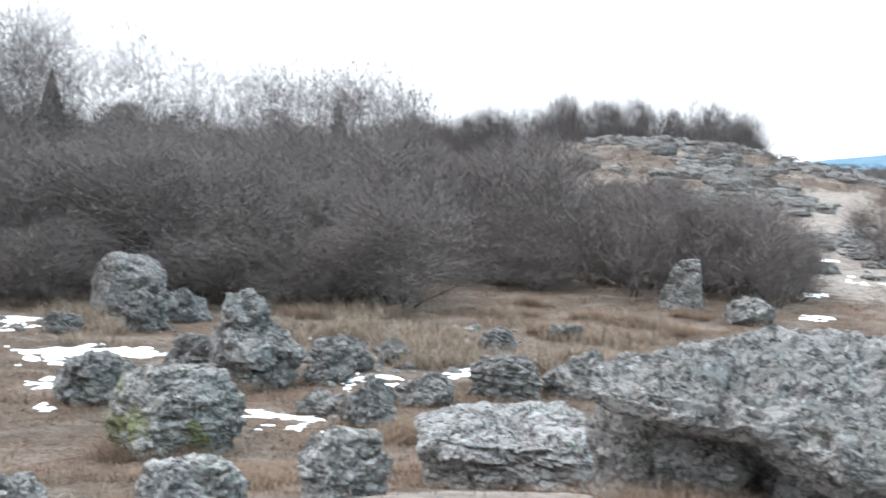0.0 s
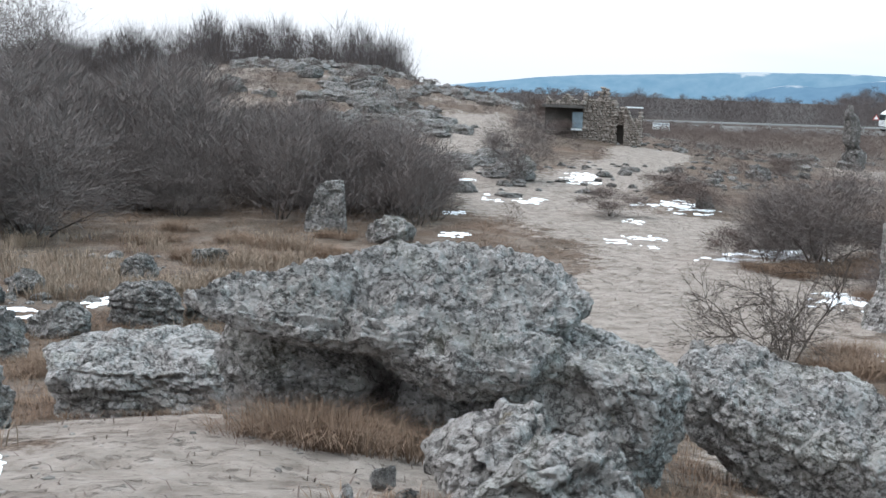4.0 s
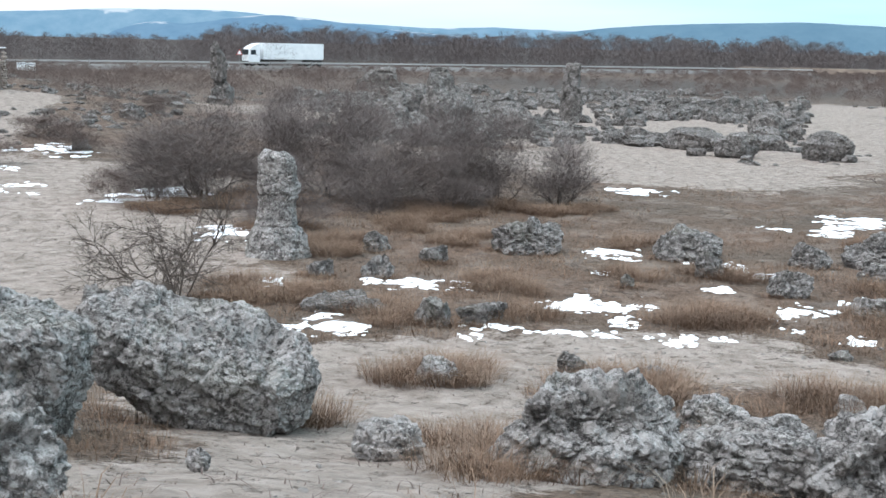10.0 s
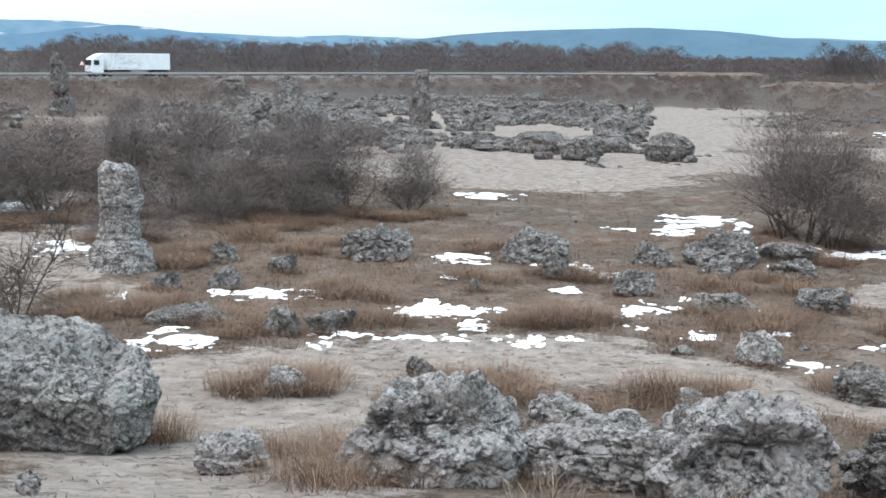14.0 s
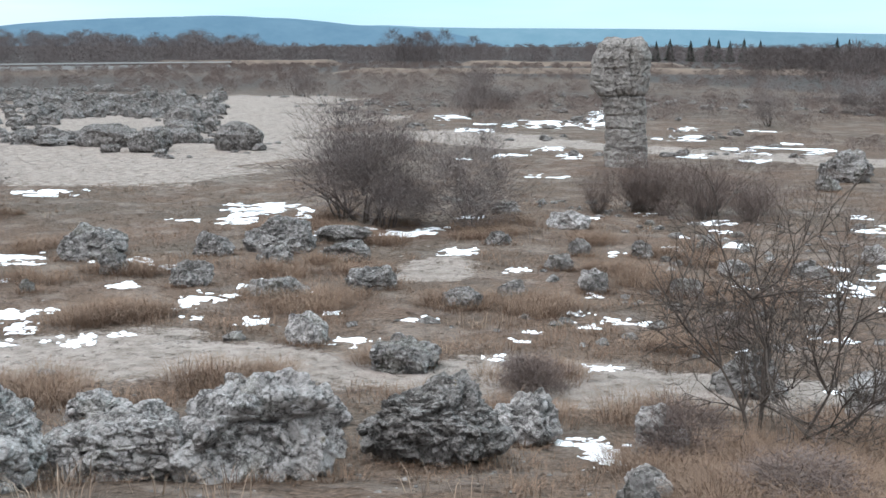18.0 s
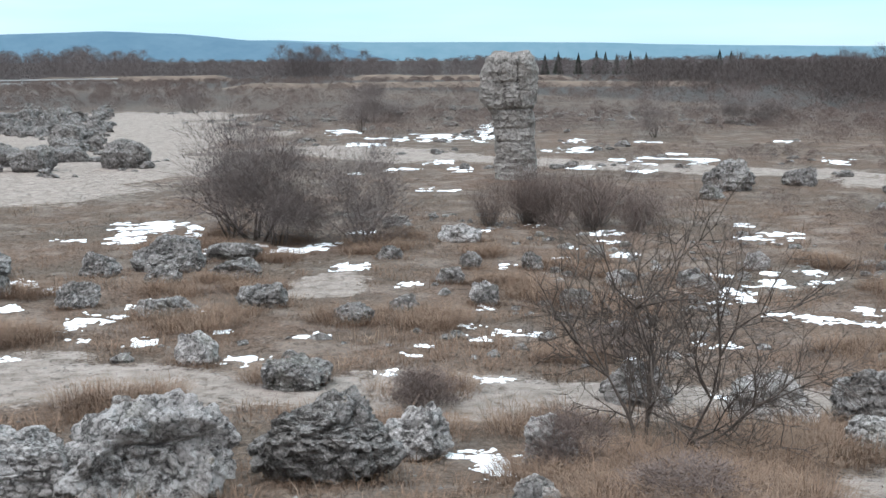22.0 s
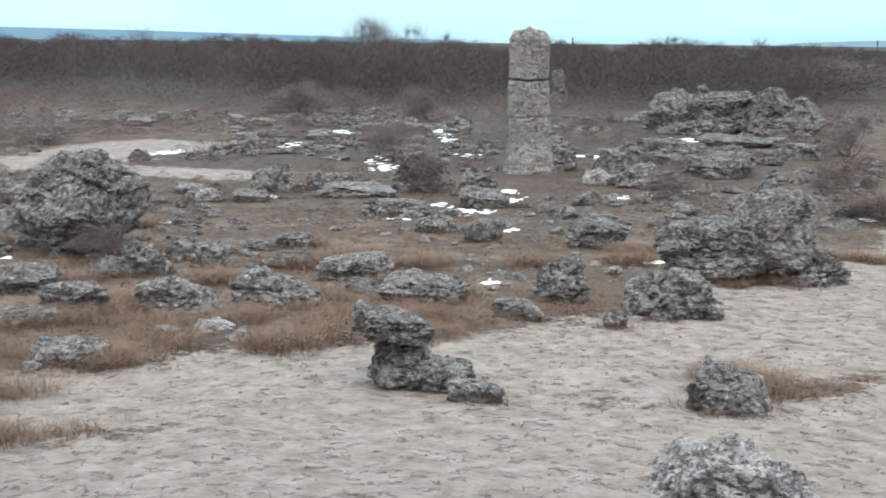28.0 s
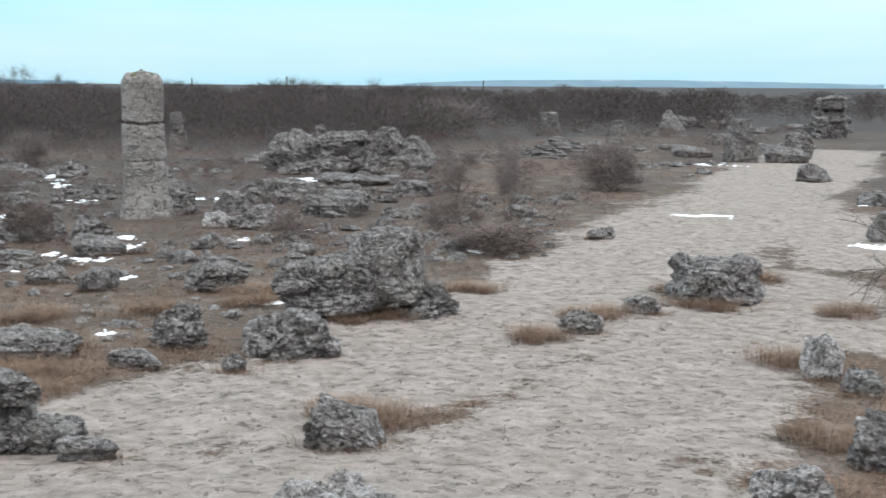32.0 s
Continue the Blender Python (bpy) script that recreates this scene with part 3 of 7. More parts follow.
def rock_shape(seed, level, style, size=None):
    """A weathered boulder in a unit box: x and y from -0.5 to 0.5, z from below 0 up to 1."""
    rng = np.random.RandomState(seed)
    size = np.array(size or ASPECT[style], float)
    span = float(np.prod(size) ** (1 / 3))
    if style in ("flat", "block"):
        around, down = {1: (12, 6), 2: (18, 8), 3: (36, 18), 4: (72, 34), 5: (150, 70), 6: (260, 120)}[level]
        h = size[2]
        top = 0.5 * h
        sharp = rng.uniform(0.80, 0.93)
        if style == "flat":
            rows = [(0, top), (sharp * 0.6, top * rng.uniform(0.8, 0.98)), (sharp, top * 0.78), (1.0, top * rng.uniform(0.2, 0.5)), (rng.uniform(0.86, 1.0), -0.1 * h), (rng.uniform(0.8, 0.95), -top), (0, -top)]
        else:
            rows = [(0, top), (sharp * 0.55, top * rng.uniform(0.85, 0.98)), (sharp * 0.86, top * rng.uniform(0.62, 0.8)), (1.0, top * rng.uniform(-0.1, 0.3)), (rng.uniform(0.88, 1.02), -0.25 * h), (rng.uniform(0.78, 0.95), -top), (0, -top)]
        p, n, f = hewn_grid(rough_corners(rng, rng.randint(6, 9), size[0], size[1]), rows, around, down)
        a, b = rng.uniform(-0.16, 0.16, 2)
        p[:, 2] += (a * p[:, 0] + b * p[:, 1]) * np.clip(0.5 + p[:, 2] / h, 0, 1)
        # one or two broken corners
        for _ in range(2):
            d = rng.normal(size=3)
            d[2] = abs(d[2]) * 0.8 + 0.2
            d /= np.linalg.norm(d)
            reach = p @ d
            p = p - np.outer(np.maximum(reach - reach.max() * rng.uniform(0.72, 0.88), 0) * 0.97, d)
        p = p + n * weather(p, n, span, seed, level, 0.62, 0.7 if style == "flat" else 0.45, 0.7)[:, None]
    else:
        v, f = ico(level)
        n = v.copy()
        power = {"round": 0.78, "crag": 0.82, "slab": 0.55, "column": 0.42, "perched": 0.66}[style]
        p = np.sign(v) * np.abs(v) ** power
        for _ in range({"round": 12, "crag": 14, "slab": 6, "column": 9, "perched": 11}[style]):
            d = rng.normal(size=3)
            d[2] = abs(d[2]) * (0.4 if style in ("slab", "crag") else 0.8)
            if style == "column":
                d[2] *= 0.12
            d /= np.linalg.norm(d)
            reach = p @ d
            cut = reach.max() * rng.uniform(0.58, 0.88)
            p = p - np.outer(np.maximum(reach - cut, 0) * 0.98, d)
        if style == "crag":
            top = np.clip(p[:, 2], 0, 2)
            p[:, :2] *= (1 - 0.42 * top)[:, None]
            p[:, 0] += 0.25 * top * rng.uniform(-1, 1)
        if style == "slab":
            p[:, 0] += 0.12 * p[:, 2] * rng.uniform(-1, 1)
            p[:, 2] += 0.14 * p[:, 0] * rng.uniform(-1, 1)
        if style == "perched":
            low = np.clip((-0.25 - p[:, 2]) / 0.7, 0, 1)
            high = np.clip((p[:, 2] - 0.1) / 0.9, 0, 1)
            p[:, :2] *= (1 - 0.34 * low - 0.26 * high)[:, None]
        # from here in metres
        p = p * size * 0.5
        n = n / size
        n /= np.linalg.norm(n, axis=1)[:, None]
        p = p + n * weather(p, n, span, seed, level, {"slab": 0.45, "column": 0.38, "perched": 0.55}.get(style, 0.95), {"column": 0.12, "slab": 0.3, "perched": 0.35, "crag": 0.5}.get(style, 0.25), 0.7)[:, None]
    lo, hi = p.min(0), p.max(0)
    p = (p - (lo + hi) / 2) / (hi - lo)
    p[:, 2] = p[:, 2] * 1.25 + 0.375
    if style == "perched":
        p[:, 2] = (p[:, 2] - 0.375) / 1.25 + 0.47
    return p, f


STYLE = {"rock": "round", "near": "round", "dark": "round", "moss": "block", "flat": "flat", "crag": "crag", "slab": "slab", "stone": "round", "perched": "perched", "block": "block"}
WORDS = {
    "rock": "grey lichen-spotted limestone boulder half sunk in brown grass",
    "near": "large pitted grey limestone boulder with pale lichen crusts",
    "dark": "dark coarse conglomerate boulder on the pale sand",
    "moss": "tilted pale limestone block with patches of yellow-green moss",
    "flat": "low flat grey limestone ledge flush with the ground",
    "crag": "jagged grey limestone crag standing among low rocks",
    "slab": "upright weathered grey limestone slab standing in grass",
    "perched": "huge perched limestone boulder with an undercut foot and green lichen",
    "block": "blocky grey limestone boulder with dark hollows",
    "stone": "small pale loose stone lying on the sand",
}
CATEGORY = {"slab": "standing stone", "stone": "stone", "crag": "crag", "flat": "rock ledge"}
SHARED = {}
ROCK_FEET = []


def boulder(kind, x, y, w, h, seed, deep=0.8, sink=0.0, turn=0.0, level=0, material=None, pitch=0.0, roll=0.0, z=None):
    """One rock: (x, y) is the foot of its front, w its breadth across the view, h its height."""
    away = math.hypot(x, y)
    level = level or (6 if away < 14 and w > 1.5 else 5 if (away < 18 and w > 0.35) or (away < 33 and w > 0.9) else 4 if away < 60 else 3)
    style = STYLE[kind]
    if level >= 5:
        key = (style, seed, level)
    else:
        key = (style, seed % 6, level)
    if key not in SHARED:
        v, f = rock_shape(1000 + 37 * key[1] + len(style), level, style, (w, w * deep, h * 1.25) if level >= 5 else None)
        SHARED[key] = mesh_from("boulder", v, f, False)
    me = SHARED[key]
    if kind in ("dark", "moss") or material:
        me = me.copy()
        me.materials.clear()
    d = w * deep
    ux, uy = x / away, y / away
    cx, cy = x + ux * d * 0.42, y + uy * d * 0.42
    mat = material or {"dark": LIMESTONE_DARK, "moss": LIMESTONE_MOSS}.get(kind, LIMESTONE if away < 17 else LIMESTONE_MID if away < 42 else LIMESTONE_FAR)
    name = {"stone": "stone", "slab": "standing_stone", "crag": "crag", "flat": "rock_ledge"}.get(kind, "boulder")
    ob = thing(name, me, mat, WORDS[kind], CATEGORY.get(kind, "boulder"), "limestone rocks" if name == "boulder" else name + " group")
    ROCK_FEET.append((x, y, w))
    ob.location = (cx, cy, (float(terrain(x, y)) if z is None else z) - sink * h)
    flip = math.pi if (seed % 2 and not turn) else 0
    ob.rotation_euler = (radians(pitch), radians(roll), math.atan2(uy, ux) - math.pi / 2 + flip + radians(turn))
    ob.scale = (w, max(d, 0.15), h * (1.0 + sink))
    return ob


def hewn_rock(name, at, corners, rows, seed, pitch=0.0, roll=0.0, label="", around=300, down=150, wrinkle=0.0, strength=0.5, strata=0.3, dips=(), root=None, material=None, wedge=0.0, fine=0.5):
    """A large angular rock: its plan by corners, its section by rows, hollows as (x, y, z, radius, depth)."""
    p, n, f = hewn_grid(corners, rows, around, down)
    p[:, 2] *= np.where(p[:, 2] < 0, 1 + wedge * p[:, 0], 1)
    span = float((np.ptp(p[:, 0]) * np.ptp(p[:, 1]) * np.ptp(p[:, 2])) ** (1 / 3))
    d = weather(p, n, span, seed, 6, strength, strata, fine)
    if wrinkle:
        up = np.clip(n[:, 2], 0, 1)
        bent = p + 0.10 * np.stack([fbm(p * 2.5 + 7 * k, 2, seed + k) for k in range(3)], 1)
        d = d + wrinkle * up * (fbm(bent * (4.2, 8.5, 5.0) + seed, 4, seed + 51, True) - 0.3 - 2.2 * np.clip(0.27 - cells(bent * (4.5, 7.0, 4.5), seed + 52), 0, 1))
    q = p + n * d[:, None]
    for x, y, z, r, deep in dips:
        g = np.exp(-(((p - (x, y, z)) ** 2).sum(1) / r ** 2) ** 2)
        q = q - n * (deep * g)[:, None]
    me = mesh_from(name, q, f, False)
    if root:
        ob = part(name, me, material or LIMESTONE, root, label)
        ob.location = Vector(at) - root.location
    else:
        ob = thing(name, me, material or LIMESTONE, label, "boulder", "limestone rocks")
        ob.location = at
    ob.rotation_euler = (radians(pitch), radians(roll), math.atan2(at[1], at[0]) - math.pi / 2)
    return ob


def stack_rock(name, x, y, pieces, label, category="stone pillar", material=None, level=5, lift_by=0.0):
    """Rough blocks grown into one stone: rows of side shift, depth shift, foot, breadth, depth, height, style, seed, roll."""
    root = new(name)
    tagged(root, label, category, "stone pillars" if category == "stone pillar" else "limestone rocks")
    for dx, dy, z0, w, d, h, style, seed, roll in pieces:
        v, f = rock_shape(seed, level, style, (w, d, h))
        v = v * (1, 1, 0.8) + (0, 0, 0.2)
        q = (v - (0, 0, 0.5)) * (w, d, h)
        c, t = math.cos(radians(roll)), math.sin(radians(roll))
        q = np.stack([q[:, 0] * c + q[:, 2] * t + dx, q[:, 1] + dy, q[:, 2] * c - q[:, 0] * t + z0 + h / 2], 1)
        part("stone_block", mesh_from("stone_block", q, f, False), material or PILLAR_STONE, root)
    root.location = (x, y, float(terrain(x, y)) + lift_by)
    root.rotation_euler = (0, 0, math.atan2(y, x) - math.pi / 2)
    return root


# ---- stone pillars ----
def tower(name, x, y, profile, h, seed, label, cracks=(), squash=0.85, material=None, lean=(0, 0), rough=1.0, clefts=()):
    """An upright stone: profile gives (share of height, half breadth, sideways shift)."""
    rng = np.random.RandomState(seed)
    rows, ring = 120, 96
    zs = np.linspace(-0.06, 1.0, rows)
    prof = np.array(profile)
    half = np.interp(zs, prof[:, 0], prof[:, 1])
    side = np.interp(zs, prof[:, 0], prof[:, 2])
    ang = np.linspace(0, 2 * math.pi, ring, endpoint=False)
    cz, ca = np.repeat(zs, ring), np.tile(ang, rows)
    rad = np.repeat(half, ring)
    ux, uy = np.sign(np.cos(ca)) * np.abs(np.cos(ca)) ** 0.8, np.sign(np.sin(ca)) * np.abs(np.sin(ca)) ** 0.8
    q = np.stack([ux * rad, uy * rad, cz * h], 1)
    o = rng.uniform(0, 50, 3)
    k = 1.0 / max(h, 1)
    rel = 0.22 * fbm(q * 4.4 * k + o, 3, seed) + 0.13 * fbm(q * (9 * k, 9 * k, 16 * k) + o, 4, seed + 3, True) + 0.05 * fbm(q * 30 * k + o, 3, seed + 4, True) - 0.16 * np.clip(0.34 - cells(q * 7 * k + o, seed), 0, 1)
    rel = rel * rough
    for at, deep in clefts:
        rel = rel - deep * np.exp(-((np.angle(np.exp(1j * (ca - at))) + 0.06 * np.sin(cz * 17)) / 0.05) ** 2) * np.clip((cz - 0.52) / 0.05, 0, 1)
    for at, deep in cracks:
        wav = at + 0.005 * np.sin(2 * ca + at * 40) + 0.004 * np.sin(7 * ca + at * 90)
        rel = rel - deep * np.exp(-((cz - wav) / 0.008) ** 2)
    rad = rad * (1 + rel)
    cap = np.clip((cz - 0.965) / 0.035, 0, 1)
    rad = rad * (1 - 0.18 * cap ** 2)
    px = ux * rad + np.repeat(side, ring) + lean[0] * cz
    py = uy * rad * squash + lean[1] * cz
    pz = cz * h + 0.05 * h * cap * fbm(np.stack([px * 4, py * 4, px * 0], 1) + o, 2, seed + 9)
    verts = np.concatenate([np.stack([px, py, pz], 1), [[side[-1] + lean[0], lean[1], h * 1.005]]])
    faces = []
    for r in range(rows - 1):
        for c in range(ring):
            d = (c + 1) % ring
            a0, a1, b0, b1 = r * ring + c, r * ring + d, (r + 1) * ring + c, (r + 1) * ring + d
            faces += [(a0, a1, b1), (a0, b1, b0)]
    last = (rows - 1) * ring
    faces += [(last + c, last + (c + 1) % ring, rows * ring) for c in range(ring)]
    ob = thing(name, mesh_from(name, verts, faces, False), material or PILLAR_STONE, label, "stone pillar", "stone pillars")
    ob.location = (x, y, float(terrain(x, y)))
    ob.rotation_euler = (0, 0, math.atan2(y, x) - math.pi / 2)
    return ob


def plain_pillar(x, y, w, h, seed):
    rng = np.random.RandomState(seed)
    cut = rng.uniform(0.4, 0.6)
    rows = [(0, 0, -0.15 * h, w * 1.15, w, h * (cut + 0.25), "column", seed, 0), (rng.uniform(-0.05, 0.05) * w, 0, h * (cut - 0.05), w * rng.uniform(0.7, 0.95), w * 0.8, h * (1.05 - cut), "column", seed + 50, rng.uniform(-4, 4))]
    return stack_rock("stone_pillar", x, y, rows, "weathered grey limestone pillar standing on the plain", material=LIMESTONE_FAR if math.hypot(x, y) > 60 else PILLAR_STONE, level=4)


# ---- bare shrubs ----
def tubes(segs, sides=3):
    """Tapered tubes for rows of x0 y0 z0 x1 y1 z1 r0 r1."""
    s = np.asarray(segs)
    a, b = s[:, 0:3], s[:, 3:6]
    d = b - a
    d /= np.linalg.norm(d, axis=1)[:, None] + 1e-9
    ref = np.where(np.abs(d[:, 2:3]) > 0.9, np.array([[1.0, 0, 0]]), np.array([[0, 0, 1.0]]))
    u = np.cross(d, ref)
    u /= np.linalg.norm(u, axis=1)[:, None] + 1e-9
    w = np.cross(d, u)
    rings = []
    for base, r in ((a, s[:, 6]), (b, s[:, 7])):
        for k in range(sides):
            t = 2 * math.pi * k / sides
            rings.append(base + (math.cos(t) * u + math.sin(t) * w) * r[:, None])
    n = len(s)
    verts = np.stack(rings, 1).reshape(-1, 3)
    base = np.arange(n)[:, None] * 2 * sides
    faces = np.concatenate([np.concatenate([base + k, base + (k + 1) % sides, base + sides + (k + 1) % sides, base + sides + k], 1) for k in range(sides)])
    return verts, faces


def slivers(segs):
    """A slender three-cornered blade for each row."""
    s = np.asarray(segs)
    a, b = s[:, 0:3], s[:, 3:6]
    d = b - a
    rng = np.random.RandomState(len(s))
    u = np.cross(d, rng.normal(size=d.shape))
    u /= np.linalg.norm(u, axis=1)[:, None] + 1e-9
    r = s[:, 6:7]
    verts = np.stack([a - u * r, a + u * r, b], 1).reshape(-1, 3)
    return verts, np.arange(len(s) * 3).reshape(-1, 3)


def grow(rng, at, way, length, radius, depth, stems, twigs, spread, kids, curl=0.25, rise=0.1):
    """One limb and its side shoots."""
    steps = 3 if depth > 1 else 2
    p, d = np.array(at, float), np.array(way, float)
    for k in range(steps):
        d = d + rng.normal(size=3) * curl + np.array((0, 0, rise))
        d /= np.linalg.norm(d)
        q = p + d * length / steps
        r0, r1 = radius * (1 - 0.28 * k), radius * (1 - 0.28 * (k + 1))
        (stems if depth > 1 else twigs).append((*p, *q, r0, max(r1, radius * 0.25)))
        p = q
        if depth > 0:
            for _ in range(kids if depth > 1 else kids + 1):
                side = d + rng.normal(size=3) * spread
                side /= np.linalg.norm(side)
                grow(rng, p, side, length * rng.uniform(0.42, 0.66), radius * 0.5, depth - 1, stems, twigs, spread, kids, curl, rise)


def shrub_meshes(seed, stems_count, length, radius, depth, spread, kids, tilt, fine_tubes, curl=0.25, rise=0.1, fuzz=0, fuzz_low=0.15, girth=0.004, upright=0.5):
    """Limbs and fine twigs of a bare shrub about one unit high."""
    rng = np.random.RandomState(seed)
    stems, twigs = [], []
    for k in range(stems_count):
        t = 2 * math.pi * (k + rng.uniform(0, 0.8)) / stems_count
        lean = tilt * rng.uniform(0.3, 1.0)
        way = np.array((math.cos(t) * lean, math.sin(t) * lean, 1.0))
        foot = np.array((math.cos(t), math.sin(t), 0)) * 0.12 * length * rng.uniform(0.1, 1.0)
        grow(rng, foot - (0, 0, 0.05), way / np.linalg.norm(way), length * rng.uniform(0.7, 1.1), radius, depth, stems, twigs, spread, kids, curl, rise)
    twigs = [np.asarray(twigs)]
    if fuzz:
        # fine spray that fills the crown, in uneven clumps
        blobs = 14
        ang = rng.uniform(0, 2 * math.pi, blobs)
        out = np.sqrt(rng.uniform(0, 1, blobs)) * 0.36
        high = fuzz_low + 0.12 + (0.80 - fuzz_low) * rng.uniform(0, 1, blobs) * (1 - 1.2 * out ** 1.5)
        mid = np.stack([np.cos(ang) * out, np.sin(ang) * out, high], 1)
        pick = rng.randint(0, blobs, fuzz)
        p = mid[pick] + rng.normal(size=(fuzz, 3)) * rng.uniform(0.06, 0.13, blobs)[pick][:, None]
        p = p[p[:, 2] > fuzz_low * 0.5]
        n = len(p)
        w = (p - (0, 0, 0.25)) * (0.9, 0.9, upright) + rng.normal(size=(n, 3)) * 0.34 + (0, 0, upright * 0.5)
        w /= np.linalg.norm(w, axis=1)[:, None]
        ln = rng.uniform(0.05, 0.15, n)[:, None]
        g = np.full((n, 1), girth)
        twigs.append(np.concatenate([p, p + w * ln, g, g * 0.5], 1))
    twigs = np.concatenate(twigs)
    sv, sf = tubes(stems, 5 if fine_tubes else 3)
    tv, tf = tubes(twigs, 3) if fine_tubes else slivers(twigs)
    return mesh_from("limbwork", sv, sf), (mesh_from("crown", tv, tf, False) if fine_tubes else soft(mesh_from("crown", tv, tf, False)))


def shrub(name, meshes, x, y, size, turn, label, category, group="", bark=None, twig=None, z=None):
    root = new(name)
    tagged(root, label, category, group)
    part("trunk", meshes[0], bark or BARK, root)
    part("crown", meshes[1], twig or TWIG, root)
    root.matrix_basis = Matrix.LocRotScale((x, y, (ground_at(x, y) if z is None else z)), Euler((0, 0, turn)), Vector((size, size, size)) if isinstance(size, (int, float)) else Vector(size))
    return root


# ---- tufts of dry grass, loose snow, pebbles ----
def tuft_field(name, spots, blades, height, width, material, label, seed, lean=0.55):
    """Grass clumps at the rows of spots (x, y, size), one joined sheet of blades."""
    rng = np.random.RandomState(seed)
    s = np.asarray(spots)
    s = np.repeat(s, blades, axis=0)
    n = len(s)
    ang, rad = rng.uniform(0, 2 * math.pi, n), np.sqrt(rng.uniform(0, 1, n)) * 0.22 * s[:, 2]
    x, y = s[:, 0] + np.cos(ang) * rad, s[:, 1] + np.sin(ang) * rad
    z = lift(x, y) - 0.02
    hh = height * s[:, 2] * rng.uniform(0.45, 1.1, n)
    tilt = rng.uniform(0.1, lean, n)
    fa = ang + rng.normal(size=n) * 0.6
    dx, dy = np.cos(fa) * tilt, np.sin(fa) * tilt
    w = width * rng.uniform(0.6, 1.4, n)
    px, py = -np.sin(fa) * w, np.cos(fa) * w
    v = np.empty((n, 5, 3))
    v[:, 0] = np.stack([x - px, y - py, z], 1)
    v[:, 1] = np.stack([x + px, y + py, z], 1)
    mx, my, mz = x + dx * hh * 0.45, y + dy * hh * 0.45, z + hh * 0.6
    v[:, 2] = np.stack([mx - px * 0.7, my - py * 0.7, mz], 1)
    v[:, 3] = np.stack([mx + px * 0.7, my + py * 0.7, mz], 1)
    v[:, 4] = np.stack([x + dx * hh * 1.3, y + dy * hh * 1.3, z + hh * (1 - 0.3 * tilt)], 1)
    k = np.arange(n)[:, None] * 5
    f = np.concatenate([k + (0, 1, 3), k + (0, 3, 2), k + (2, 3, 4)])
    return thing(name, soft(mesh_from(name, v.reshape(-1, 3), f, False)), material, label, "dry grass", "", "stuff")


SNOWED = []


def snow_patch(x, y, w, d, seed, thick=0.016, broken=0.85):
    """Melting snow: w across the view, d along it, centred at (x, y)."""
    away = math.hypot(x, y)
    d = 0.8 * d
    ux, uy = x / away, y / away
    n = int(min(90, max(14, w / max(0.022, away * 0.0011))))
    m = int(min(90, max(14, d / max(0.022, away * 0.0014))))
    a, b = np.meshgrid(np.linspace(-0.72, 0.72, n), np.linspace(-0.72, 0.72, m))
    a, b = a.ravel(), b.ravel()
    px, py = x + (-uy * -a * w) + ux * b * d, y + (ux * -a * w) + uy * b * d
    p = np.stack([px, py, np.zeros_like(px)], 1)
    k = 4.4 / max(min(w, d), 0.45)
    mask = -0.19 - 1.5 * (a * a + b * b) + broken * 2.2 * fbm(p * k * 0.6 + seed, 3, seed) + 1.9 * broken * fbm(p * k * 1.9 + seed, 5, seed + 1)
    z = lift(px, py) + thick * np.clip(mask * 2.2, -1.5, 1) + 0.012
    idx = np.arange(n * m).reshape(m, n)
    f = np.stack([idx[:-1, :-1], idx[:-1, 1:], idx[1:, 1:], idx[1:, :-1]], -1).reshape(-1, 4)
    f = f[mask[f].max(1) > -0.1]
    # each island of snow is a piece of its own
    island = np.arange(n * m)
    while True:
        low = island[f].min(1)
        fresh = island.copy()
        for k in range(4):
            np.minimum.at(fresh, f[:, k], low)
        if (fresh == island).all():
            break
        island = fresh
    SNOWED.append((x, y, w * 0.5, d * 0.5))
    names, count = np.unique(island[f[:, 0]], return_counts=True)
    root = new("snow_patch")
    tagged(root, "thin melting patch of old white snow on the ground", "snow", "snow patches")
    order = np.argsort(-count)[:8]
    z0 = ground_at(x, y)
    for k in order:
        if count[k] < 4 and k != order[0]:
            continue
        g = f[island[f[:, 0]] == names[k]]
        used, inv = np.unique(g, return_inverse=True)
        part("snow_piece", mesh_from("snow_piece", np.stack([px - x, py - y, z - z0], 1)[used], inv.reshape(-1, 4)), SNOW, root)
    root.location = (x, y, z0)
    return root


